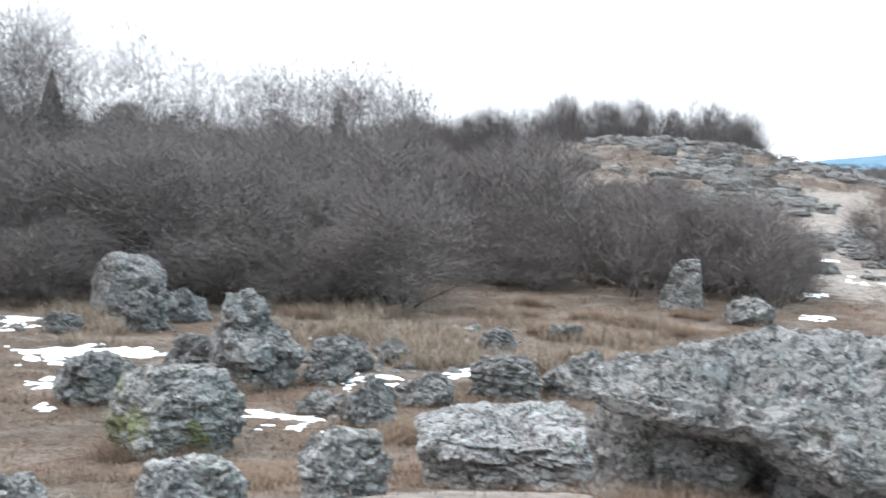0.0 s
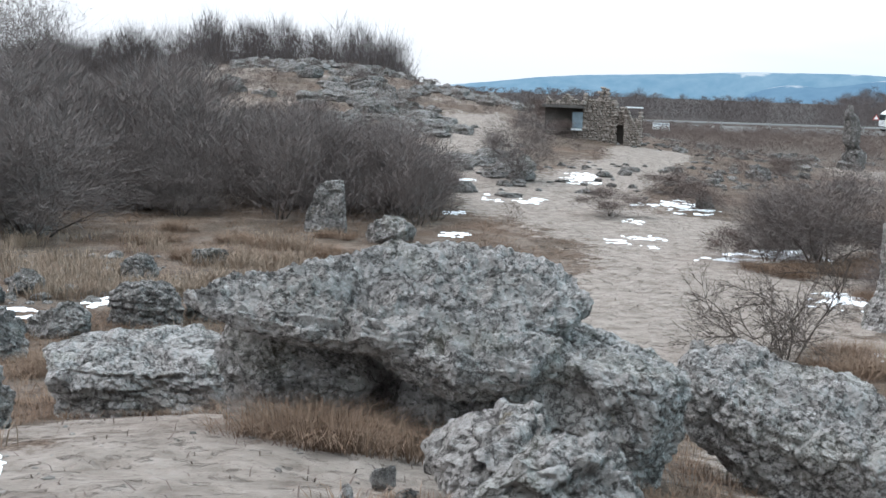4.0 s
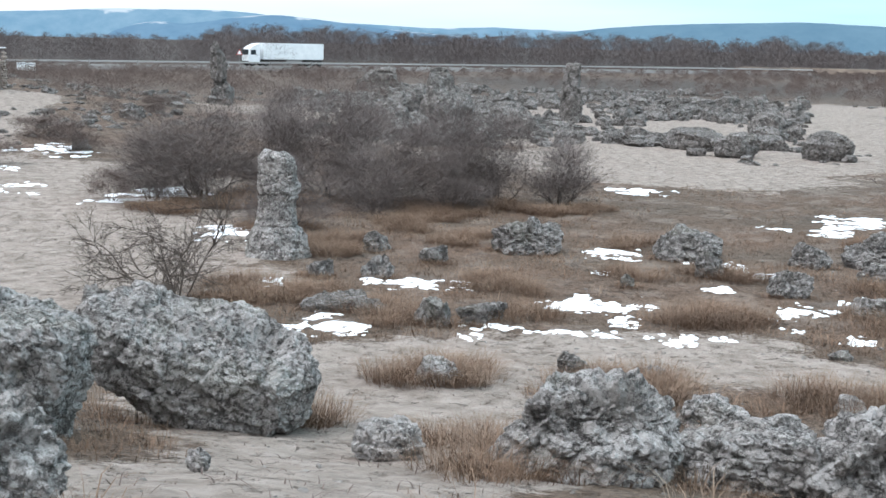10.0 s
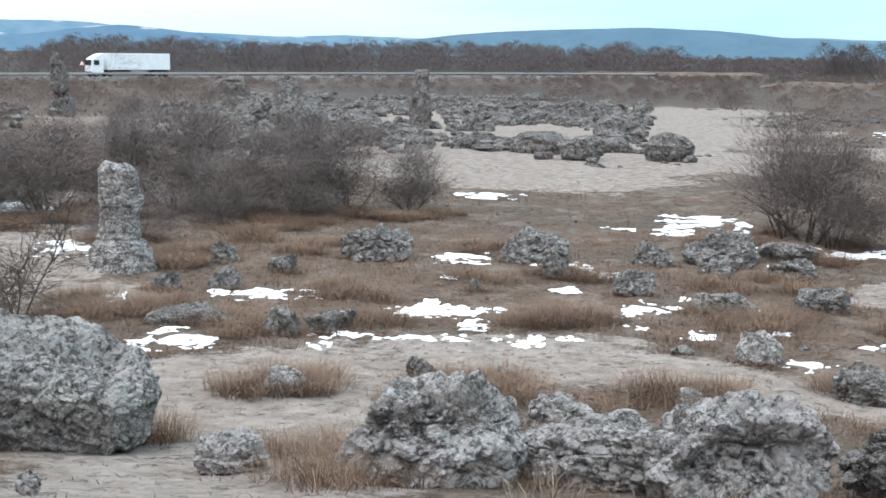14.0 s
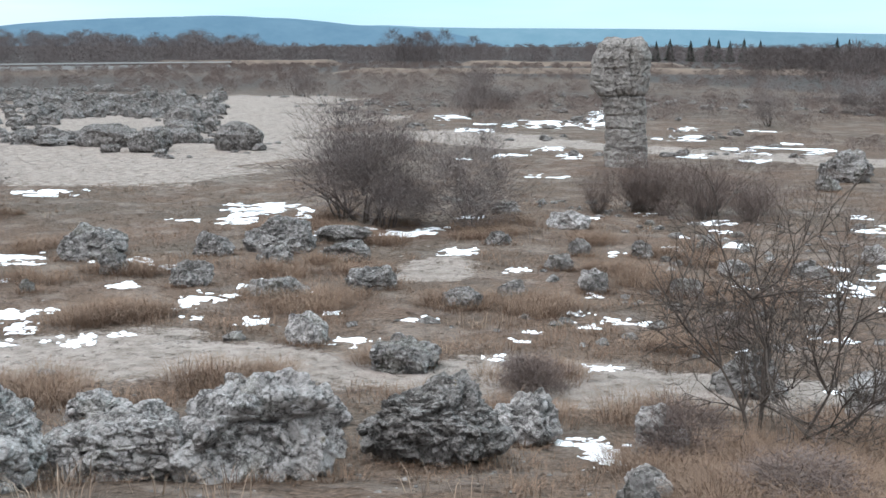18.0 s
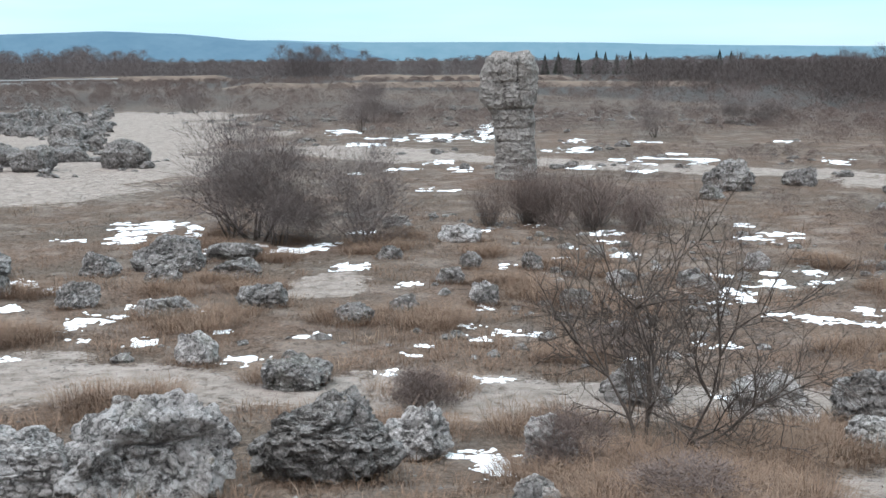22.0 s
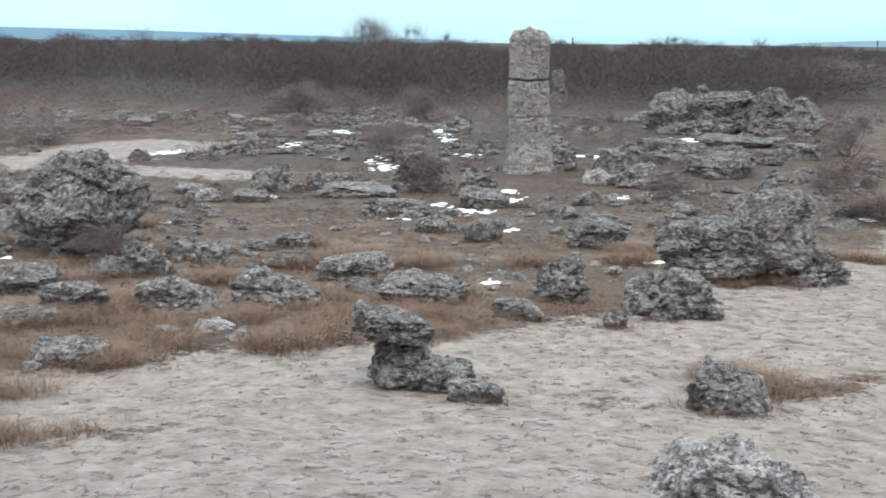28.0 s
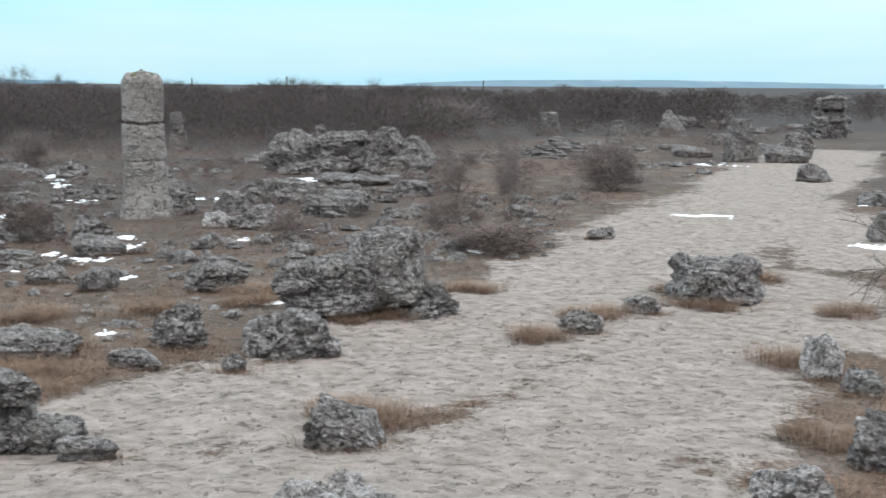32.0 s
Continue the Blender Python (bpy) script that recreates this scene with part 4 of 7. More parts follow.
# ---- the ground: one sheet to the horizon ----
def ground_sheet():
    az = np.concatenate([np.arange(-45, 190, 0.3), np.arange(190, 315, 2.5)])
    rr = [0.0]
    step = 0.25
    while rr[-1] < 4700:
        rr.append(rr[-1] + max(0.12 if rr[-1] < 4 else 0.07, rr[-1] * (0.0105 if rr[-1] < 60 else 0.03)))
    rr = np.array(rr[1:])
    A, RR = np.meshgrid(np.radians(az), rr)
    x, y = (RR * np.sin(A)).ravel(), (RR * np.cos(A)).ravel()
    z = lift(x, y)
    n, m = len(az), len(rr)
    idx = np.arange(n * m).reshape(m, n)
    nxt = np.roll(idx, -1, axis=1)
    f = np.stack([idx[:-1], idx[1:], nxt[1:], nxt[:-1]], -1).reshape(-1, 4)
    sand = sandiness(x, y)
    # prints and scuffs pressed into the sand
    p = np.stack([x, y, np.zeros_like(x)], 1)
    near = np.hypot(x, y) < 40
    dent = np.zeros(len(x))
    c = cells(p[near] * (2.6, 2.6, 1.0), 41)
    dent[near] = np.clip(0.26 - c, 0, 1) * 0.16
    z = z - dent * sand
    bear = np.degrees(np.arctan2(x, y)) % 360
    edge = np.interp(bear, (0, 60, 78, 92, 106, 132, 142, 155, 180, 360), (290, 280, 200, 135, 105, 105, 140, 165, 190, 290))
    far = np.clip((np.hypot(x, y) - edge + 8) / 12, 0, 1)
    away = np.hypot(x, y)
    heath = np.clip((away - 80) / 45, 0, 1) * np.clip((bear - 18) / 6, 0, 1) * (bear < 170)
    heath = heath * np.clip(0.74 + 0.9 * fbm(p * 0.02, 3, 17), 0, 0.85) * np.clip(1.5 - 2 * sand, 0, 1)
    moor = np.clip((away - 28) / 40, 0, 1) * np.clip((bear - 97) / 5, 0, 1) * (bear < 165) * np.clip(0.45 + 1.1 * fbm(p * 0.06, 3, 18), 0, 0.8) * np.clip(1.3 - 2 * sand, 0, 1)
    far = np.maximum(np.maximum(far, heath), moor)
    me = mesh_from("ground", np.stack([x, y, z], 1), f)
    for key, val in (("sand", sand), ("far", far)):
        at = me.attributes.new(key, "FLOAT", "POINT")
        at.data.foreach_set("value", val.astype(np.float32))
    return thing("ground", me, GROUND, "pale trodden sand and brown winter turf", "ground", "", "structure")


ground_sheet()


# ---- the far hills ----
def hill_range(name, away, tops, low, high, seed, snow=0.0):
    """A ridge on the skyline: tops gives (bearing in degrees, height in metres)."""
    m, nt, b = base_material(name + "_self_lit_slopes", 1.0)
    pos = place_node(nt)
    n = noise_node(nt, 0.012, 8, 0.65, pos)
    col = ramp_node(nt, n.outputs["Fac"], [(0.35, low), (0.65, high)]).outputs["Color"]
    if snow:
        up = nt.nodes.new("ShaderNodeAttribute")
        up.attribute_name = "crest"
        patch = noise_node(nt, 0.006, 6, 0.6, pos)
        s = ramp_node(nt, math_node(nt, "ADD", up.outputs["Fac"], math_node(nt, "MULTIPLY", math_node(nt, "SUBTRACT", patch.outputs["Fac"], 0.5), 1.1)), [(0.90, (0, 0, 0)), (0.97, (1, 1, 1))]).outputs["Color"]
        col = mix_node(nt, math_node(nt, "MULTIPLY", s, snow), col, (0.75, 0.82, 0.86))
    # slopes glow by emission, with the blue of distance haze in their colour
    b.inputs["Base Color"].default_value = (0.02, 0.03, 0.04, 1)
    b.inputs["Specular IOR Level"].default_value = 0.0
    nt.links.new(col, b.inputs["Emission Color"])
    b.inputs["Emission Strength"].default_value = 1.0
    t = np.array(tops)
    az = np.arange(t[0, 0], t[-1, 0], 0.12)
    h = np.interp(az, t[:, 0], t[:, 1])
    h = np.convolve(np.pad(h, 12, mode="edge"), np.ones(25) / 25, "valid")
    a = np.radians(az)
    p = np.stack([az * 0.35, az * 0, az * 0], 1)
    h = h + 0.035 * h * fbm(p, 4, seed)
    lv = np.array([0.0, 0.15, 0.3, 0.45, 0.6, 0.75, 0.88, 1.0])
    rows, crest = [], []
    for s in lv:
        r = away + 260 * s
        rows.append(np.stack([r * np.sin(a), r * np.cos(a), -60 + (h + 60) * np.sin(s * math.pi / 2)], 1))
        crest.append(np.full(len(a), s))
    n_ = len(a)
    idx = np.arange(n_ * len(lv)).reshape(len(lv), n_)
    f = np.stack([idx[:-1, :-1], idx[:-1, 1:], idx[1:, 1:], idx[1:, :-1]], -1).reshape(-1, 4)
    me = mesh_from(name, np.concatenate(rows), f)
    at = me.attributes.new("crest", "FLOAT", "POINT")
    at.data.foreach_set("value", np.concatenate(crest).astype(np.float32))
    return thing(name, me, m, "wooded hills on the skyline, painted haze-blue and self-lit", "hills", "", "structure")


# the two blues of each ridge include its painted haze
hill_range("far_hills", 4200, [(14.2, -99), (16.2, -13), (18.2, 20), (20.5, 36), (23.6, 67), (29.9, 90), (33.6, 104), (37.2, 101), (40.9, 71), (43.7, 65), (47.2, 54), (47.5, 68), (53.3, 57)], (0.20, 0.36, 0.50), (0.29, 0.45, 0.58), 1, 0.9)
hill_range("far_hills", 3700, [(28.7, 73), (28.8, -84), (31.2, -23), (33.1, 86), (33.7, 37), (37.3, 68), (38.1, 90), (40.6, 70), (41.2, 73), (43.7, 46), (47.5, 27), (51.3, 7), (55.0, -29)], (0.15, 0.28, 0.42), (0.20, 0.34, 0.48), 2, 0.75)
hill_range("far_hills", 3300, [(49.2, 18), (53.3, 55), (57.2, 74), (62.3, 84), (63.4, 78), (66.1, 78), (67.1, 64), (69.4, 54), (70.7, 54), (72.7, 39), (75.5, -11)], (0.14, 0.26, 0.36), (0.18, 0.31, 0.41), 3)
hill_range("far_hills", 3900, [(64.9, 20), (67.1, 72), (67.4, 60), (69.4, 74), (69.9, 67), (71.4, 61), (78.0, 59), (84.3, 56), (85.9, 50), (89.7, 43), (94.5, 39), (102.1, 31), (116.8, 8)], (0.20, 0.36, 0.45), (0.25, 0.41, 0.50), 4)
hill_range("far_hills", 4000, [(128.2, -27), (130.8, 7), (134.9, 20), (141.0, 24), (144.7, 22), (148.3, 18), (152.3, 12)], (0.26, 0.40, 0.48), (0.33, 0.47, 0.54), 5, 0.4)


# ---- far woods: bare brush along the skyline ----
def brush_wall(name, bands, seed, material, label, per=70, girth=0.05, wide=1.0, steep=0.8, reach=1.0):
    """Bare trees as one mass: bands of (bearing from, to, near, far, trees, height)."""
    rng = np.random.RandomState(seed)
    segs = []
    for a0, a1, r0, r1, count, tall in bands:
        az = np.radians(rng.uniform(a0, a1, count))
        r = np.sqrt(rng.uniform(r0 * r0, r1 * r1, count))
        keep = (sandiness(r * np.sin(az), r * np.cos(az)) < 0.5) | (r > 130) | (tall > 2.5)
        az, r = az[keep], r[keep]
        count = len(r)
        x, y = r * np.sin(az), r * np.cos(az)
        z = terrain(x, y)
        wave = 1 + 0.22 * fbm(np.stack([np.degrees(az) * 0.7, r * 0.012, x * 0], 1), 4, seed)
        h = tall * rng.uniform(0.72, 1.05, count) * wave
        n = count * per
        hk, gk = np.repeat(h, per), np.repeat(girth * r / 150, per)
        wk = np.repeat(wide * h * rng.uniform(0.4, 0.62, count), per)
        t = rng.uniform(0, 1, n) ** 0.8
        ang = rng.uniform(0, 2 * math.pi, n)
        rad = wk * (0.55 + 0.45 * np.sin(t * math.pi)) * np.sqrt(np.clip(1.02 - t ** 3, 0, 1)) * np.sqrt(rng.uniform(0, 1, n))
        px, py, pz = np.repeat(x, per) + np.cos(ang) * rad, np.repeat(y, per) + np.sin(ang) * rad, np.repeat(z, per) + hk * t * 0.9
        ln = reach * hk * rng.uniform(0.05, 0.14, n) * (1.0 if wide < 1.5 else 1.7)
        tx, ty = np.cos(ang) * 0.5 + rng.normal(size=n) * 0.45, np.sin(ang) * 0.5 + rng.normal(size=n) * 0.45
        segs.append(np.stack([px, py, pz, px + tx * ln, py + ty * ln, pz + ln * steep, gk, gk], 1))
    v, f = slivers(np.concatenate(segs))
    return thing(name, soft(mesh_from(name, v, f, False)), material, label, "woods", "", "stuff")


brush_wall("far_woods", [
    (12, 40, 215, 330, 420, 6.0), (36, 64, 292, 400, 620, 8.6), (62, 95, 330, 430, 620, 5.9),
], 3, TWIG_HAZED, "dense leafless grey-brown woods along the edge of the plain", 330, 0.016)
brush_wall("woods", [
    (86, 98, 180, 300, 260, 5.2), (94, 114, 125, 230, 520, 5.6), (108, 134, 102, 190, 820, 5.4), (130, 146, 140, 230, 420, 5.0), (142, 178, 190, 280, 400, 4.4),
], 33, TWIG_WOOD, "dense dark leafless woods along the edge of the rocks", 380, 0.016)
brush_wall("far_trees", [(90, 112, 125, 170, 12, 6.4), (113, 115.6, 122, 132, 9, 7.4), (115, 134, 115, 150, 8, 6.0), (70, 74, 330, 340, 10, 9.0), (93, 97, 200, 240, 14, 7.0)],
    13, TWIG_HAZED, "taller bare trees rising out of the woods", 800, 0.014, 1.0, 1.4)
brush_wall("crest_woods", [(2, 17, 140, 172, 330, 5.8), (-12, 3, 140, 172, 200, 6.4), (-36, -6, 90, 150, 200, 6.2)], 4, TWIG_HAZED, "bare trees on the crest of the hill", 150, 0.017, 0.75, 1.9, 2.0)
brush_wall("thicket", [(-36, 3, 40, 60, 150, 4.6), (-36, -4, 56, 90, 190, 5.7), (-4, 4, 48, 66, 60, 5.6), (3, 9, 46, 60, 50, 5.0), (8, 14, 44, 56, 40, 3.9), (13, 18.6, 41, 50, 22, 3.2)], 14, TWIG_DARK, "continuous leafless brown thicket at the foot of the hill", 620, 0.036)
brush_wall("hill_scrub", [(3, 22, 56, 120, 420, 0.75), (22, 38, 44, 92, 170, 0.75), (15.5, 17.5, 84, 92, 7, 2.2), (9.5, 11.5, 92, 98, 5, 2.4)], 15, TWIG, "brown scrub and dry grass between the hill's outcrops", 220, 0.016, 1.6)
brush_wall("heath", [(98, 142, 32, 84, 620, 0.6), (84, 104, 30, 75, 160, 0.5)], 16, TWIG, "low reddish heath and dead stalks between the rocks", 260, 0.018, 2.0)
brush_wall("plain_scrub", [(26, 45, 85, 190, 260, 1.7), (64, 100, 78, 118, 300, 1.0), (20, 40, 110, 200, 150, 1.2), (40, 66, 150, 285, 420, 1.2), (58, 100, 105, 325, 1200, 1.2), (92, 134, 78, 130, 420, 1.2), (130, 150, 75, 160, 160, 1.2)], 5, TWIG, "low bare scrub scattered over the far plain", 240, 0.015, 2.0)


# ---- rocks, place by place ----
boulder("slab", -6.27, 33.94, 2.12, 1.74, 1)
boulder("rock", -5.29, 31.46, 1.27, 1.22, 2)
boulder("rock", -4.51, 33.23, 1.34, 0.93, 3)
boulder("crag", -1.77, 24.13, 2.02, 1.87, 4)
boulder("rock", -3.29, 25.86, 1.17, 0.82, 5)
boulder("rock", -0.41, 24.84, 1.07, 0.93, 6)
boulder("rock", -4.36, 21.96, 1.51, 0.93, 7)
boulder("moss", -2.24, 17.46, 2.09, 1.27, 8)
boulder("near", -0.87, 10.20, 0.98, 0.49, 9)
boulder("near", -2.95, 12.09, 0.81, 0.47, 10)
boulder("rock", -0.18, 26.23, 1.38, 0.78, 11)
boulder("rock", 0.90, 27.66, 0.79, 0.57, 12)
boulder("rock", -0.45, 21.58, 0.83, 0.41, 13)
boulder("rock", 0.40, 20.61, 0.89, 0.71, 14)
boulder("rock", 1.43, 22.69, 1.15, 0.64, 15)
boulder("rock", -7.17, 30.73, 1.02, 0.55, 16)
boulder("block", 3.41, 29.76, 0.96, 0.60, 17)
boulder("flat", 0.99, 38.07, 1.36, 0.29, 18)
boulder("block", 0.33, 11.38, 0.92, 0.62, 19)
boulder("flat", 2.05, 13.88, 2.42, 0.78, 20, 1.0, material=LIMESTONE, pitch=9)
boulder("block", 3.01, 23.58, 1.52, 0.85, 21)
boulder("rock", 0.46, 20.47, 0.95, 0.77, 22)
boulder("rock", 11.36, 17.24, 1.26, 0.65, 23)
boulder("crag", 3.33, 6.42, 0.95, 0.55, 24, 1.2)
boulder("crag", 3.36, 5.36, 0.88, 0.52, 25, 0.9)
boulder("stone", 2.97, 7.10, 0.17, 0.15, 26)
boulder("stone", 2.96, 6.52, 0.15, 0.09, 27)
boulder("stone", 2.60, 6.55, 0.08, 0.09, 28)
boulder("slab", 9.94, 38.50, 1.40, 1.67, 29)
boulder("rock", 11.26, 35.66, 1.58, 0.86, 30)
boulder("flat", 5.41, 32.16, 0.99, 0.40, 31)
boulder("rock", 17.37, 18.87, 0.52, 0.39, 32)
boulder("rock", 27.37, 45.05, 0.81, 0.77, 33)
boulder("rock", 12.40, 10.82, 0.67, 0.35, 34)
boulder("rock", 14.97, 9.12, 0.33, 0.24, 35)
boulder("rock", 17.40, 19.02, 0.54, 0.31, 36)
boulder("rock", 18.10, 17.98, 0.72, 0.49, 37)
boulder("rock", 20.59, 18.80, 0.66, 0.38, 38)
boulder("rock", 20.66, 20.67, 0.69, 0.50, 39)
boulder("flat", 15.40, 15.41, 0.72, 0.29, 40)
boulder("rock", 15.65, 14.06, 0.65, 0.47, 41)
boulder("flat", 16.39, 13.61, 0.91, 0.36, 42)
boulder("near", 8.66, 5.63, 1.67, 0.85, 43)
boulder("near", 12.76, 6.85, 0.86, 0.41, 44)
boulder("flat", 10.04, 4.97, 1.39, 0.54, 45)
boulder("near", 10.43, 3.74, 1.80, 0.86, 46)
boulder("near", 14.11, 5.23, 0.88, 0.57, 47)
boulder("dark", 11.91, 2.53, 1.63, 0.83, 48)
boulder("near", 13.56, 2.07, 0.93, 0.57, 49)
boulder("near", 14.27, 0.67, 0.58, 0.43, 50)
boulder("rock", 17.56, 4.79, 1.00, 0.39, 51)
boulder("rock", 18.82, 6.95, 0.73, 0.50, 52)
boulder("rock", 14.08, 9.85, 0.50, 0.41, 53)
boulder("rock", 13.31, 8.62, 0.47, 0.25, 54)
boulder("rock", 23.21, 18.25, 1.75, 0.85, 55)
boulder("rock", 25.36, 15.23, 1.67, 0.81, 56)
boulder("rock", 23.98, 13.75, 0.69, 0.58, 57)
boulder("rock", 23.15, 11.44, 0.94, 0.50, 58)
boulder("rock", 27.91, 11.71, 1.84, 0.83, 59)
boulder("rock", 26.85, 12.91, 1.03, 0.57, 60)
boulder("rock", 26.13, 10.99, 0.87, 0.44, 61)
boulder("rock", 27.08, 9.68, 1.24, 0.44, 62)
boulder("flat", 23.79, 7.78, 1.08, 0.46, 63)
boulder("rock", 22.45, 9.16, 1.29, 0.41, 64)
boulder("flat", 29.65, 10.77, 1.50, 0.47, 65)
boulder("rock", 22.69, 5.53, 0.82, 0.38, 66)
boulder("rock", 23.84, 4.81, 0.57, 0.39, 67)
boulder("rock", 25.17, 3.50, 0.58, 0.42, 68)
boulder("rock", 37.10, 8.52, 0.95, 0.37, 69)
boulder("rock", 34.18, 5.97, 1.27, 0.48, 70)
boulder("rock", 30.71, 7.02, 0.69, 0.36, 71)
boulder("rock", 29.88, 4.78, 0.58, 0.42, 72)
boulder("rock", 27.62, 4.70, 0.54, 0.38, 73)
boulder("rock", 20.63, 18.73, 0.55, 0.40, 74)
boulder("rock", 21.35, 14.04, 0.33, 0.32, 75)
boulder("block", 69.80, 38.07, 2.2, 1.35, 76)
boulder("flat", 54.53, 33.51, 3.19, 1.10, 77)
boulder("block", 55.39, 26.77, 2.45, 1.40, 78)
boulder("flat", 58.14, 31.40, 2.16, 0.78, 79)
boulder("block", 53.77, 43.96, 2.42, 1.20, 80)
plain_pillar(68.99, 52.40, 1.35, 3.97, 81)
boulder("crag", 54.72, 50.55, 3.31, 3.48, 82)
boulder("slab", 94.77, 98.63, 4.81, 2.38, 83)
boulder("slab", 103.02, 97.45, 1.99, 2.53, 84)
boulder("rock", 50.10, -1.19, 2.07, 1.25, 85)
boulder("rock", 52.44, -3.95, 1.43, 0.79, 86)
boulder("stone", 46.98, -0.66, 0.95, 0.56, 87)
boulder("rock", 25.46, 3.59, 0.61, 0.42, 88)
boulder("rock", 27.52, 4.82, 0.55, 0.35, 89)
boulder("rock", 23.79, 4.85, 0.63, 0.35, 90)
boulder("rock", 31.39, 1.93, 0.54, 0.45, 91)
boulder("rock", 28.18, -0.43, 0.55, 0.46, 92)
boulder("rock", 30.10, 3.29, 0.56, 0.43, 93)
boulder("rock", 31.04, -1.94, 0.64, 0.43, 94)
boulder("rock", 28.27, 1.01, 0.66, 0.33, 95)
boulder("flat", 25.22, 1.66, 0.67, 0.39, 96)
boulder("flat", 17.31, 4.81, 0.91, 0.42, 97)
boulder("dark", 13.30, 0.49, 0.59, 0.58, 98)
boulder("near", 11.28, 0.33, 0.45, 0.25, 99)
boulder("rock", 17.43, -0.07, 1.05, 0.59, 100)
boulder("near", 16.80, -1.84, 1.27, 0.57, 101)
boulder("near", 17.11, -3.11, 1.12, 0.71, 102)
boulder("flat", 15.34, -2.96, 0.75, 0.45, 103)
boulder("flat", 19.45, -5.03, 1.33, 0.35, 104)
boulder("rock", 27.37, -8.02, 1.09, 0.66, 105)
boulder("rock", 22.82, -7.47, 1.56, 0.66, 106)
boulder("rock", 27.59, -9.46, 0.84, 0.54, 107)
boulder("rock", 22.44, -9.24, 1.72, 0.79, 108)
boulder("flat", 29.20, -11.97, 0.97, 0.48, 109)
boulder("rock", 41.44, -15.47, 1.56, 1.04, 110)
boulder("rock", 41.54, -17.23, 0.96, 0.74, 111)
boulder("rock", 39.96, -12.84, 0.91, 0.43, 112)
boulder("flat", 24.77, -11.78, 1.75, 0.55, 113)
boulder("flat", 21.77, -11.97, 1.84, 0.56, 114)
boulder("flat", 26.22, -5.22, 1.53, 0.50, 115)
boulder("flat", 23.70, -5.82, 1.39, 0.54, 116)
boulder("flat", 22.92, -4.86, 1.21, 0.27, 117)
boulder("stone", 20.96, -7.67, 0.74, 0.22, 118)
boulder("stone", 20.83, -6.80, 0.66, 0.21, 119)
boulder("near", 13.16, 0.50, 0.61, 0.56, 120)
boulder("near", 10.07, 0.24, 0.35, 0.36, 121)
boulder("rock", 27.71, -0.64, 0.96, 0.37, 122)
boulder("rock", 32.31, 1.99, 0.40, 0.28, 123)
boulder("rock", 28.10, 1.18, 0.39, 0.32, 124)
boulder("rock", 18.93, -15.74, 1.92, 0.90, 125)
boulder("stone", 18.70, -14.34, 0.48, 0.31, 126)
boulder("rock", 21.09, -14.66, 1.19, 0.91, 127)
boulder("flat", 20.11, -13.16, 1.01, 0.30, 128)
boulder("flat", 26.81, -19.20, 1.68, 0.74, 129)
boulder("rock", 13.24, -12.51, 1.16, 0.68, 130)
boulder("near", 8.72, -8.91, 1.72, 0.64, 131)
boulder("crag", 39.67, -20.30, 2.31, 1.41, 132)
boulder("flat", 30.71, -16.60, 1.24, 0.46, 133)
boulder("flat", 28.90, -17.04, 1.19, 0.59, 134)
boulder("flat", 14.90, -9.56, 0.86, 0.28, 135)
plain_pillar(87.42, -54.63, 1.41, 3.05, 136)
boulder("rock", 43.26, -30.50, 1.50, 0.95, 137)
boulder("flat", 45.27, -34.47, 3.16, 1.16, 138)
boulder("rock", 37.67, -27.99, 1.79, 0.96, 139)
boulder("flat", 40.51, -33.93, 2.66, 0.95, 140)
boulder("rock", 37.32, -29.17, 1.18, 0.74, 141)
boulder("rock", 27.25, -7.86, 0.96, 0.76, 142)
boulder("rock", 29.20, -9.23, 0.77, 0.43, 143)
boulder("rock", 28.15, -9.56, 0.91, 0.49, 144)
boulder("rock", 17.43, -27.05, 2.49, 1.14, 145)
boulder("rock", 17.10, -21.85, 1.04, 0.44, 146)
boulder("rock", 17.79, -24.77, 0.91, 0.41, 147)
boulder("rock", 11.46, -21.81, 0.79, 0.77, 148)
boulder("flat", 10.32, -21.15, 0.73, 0.39, 149)
boulder("near", 7.72, -17.04, 1.07, 0.82, 150)
boulder("near", 7.22, -13.94, 1.04, 0.65, 151)
boulder("stone", 27.97, -35.50, 1.01, 0.45, 152)
boulder("rock", 37.31, -65.17, 2.06, 1.04, 153)
boulder("rock", 27.70, -54.34, 1.91, 0.68, 154)
boulder("rock", 20.88, -42.25, 1.52, 1.10, 155)
plain_pillar(90.36, -101.44, 2.52, 2.52, 156)
plain_pillar(84.24, -105.39, 2.08, 1.72, 157)
boulder("crag", 80.78, -110.36, 3.26, 2.80, 158)
plain_pillar(50.78, -78.01, 2.16, 3.08, 159)
boulder("slab", 50.10, -84.49, 2.15, 1.96, 160)
boulder("flat", 34.49, -38.32, 1.42, 0.52, 161)
boulder("rock", 64.43, -49.57, 3.76, 2.51, 162)
boulder("flat", 117.03, -172.13, 3.80, 1.54, 163)
boulder("slab", 106.23, -66.44, 0.86, 2.18, 164)
boulder("stone", 22.68, -9.66, 0.45, 0.34, 165)
boulder("stone", 5.77, 6.92, 0.19, 0.14, 166)
boulder("flat", 8.07, 7.33, 0.68, 0.30, 167)
boulder("rock", 12.46, 10.89, 0.59, 0.34, 168)
boulder("rock", 14.94, 9.15, 0.41, 0.26, 169)
boulder("flat", 15.06, 15.93, 1.24, 0.33, 170)
boulder("rock", 15.43, 6.49, 0.44, 0.23, 171)
boulder("rock", 39.27, -27.23, 1.09, 0.63, 172)
boulder("flat", 38.99, -17.58, 2.77, 0.41, 173)
boulder("flat", 34.32, -16.96, 2.12, 0.51, 174)
boulder("crag", 37.87, -21.45, 1.61, 0.96, 175)
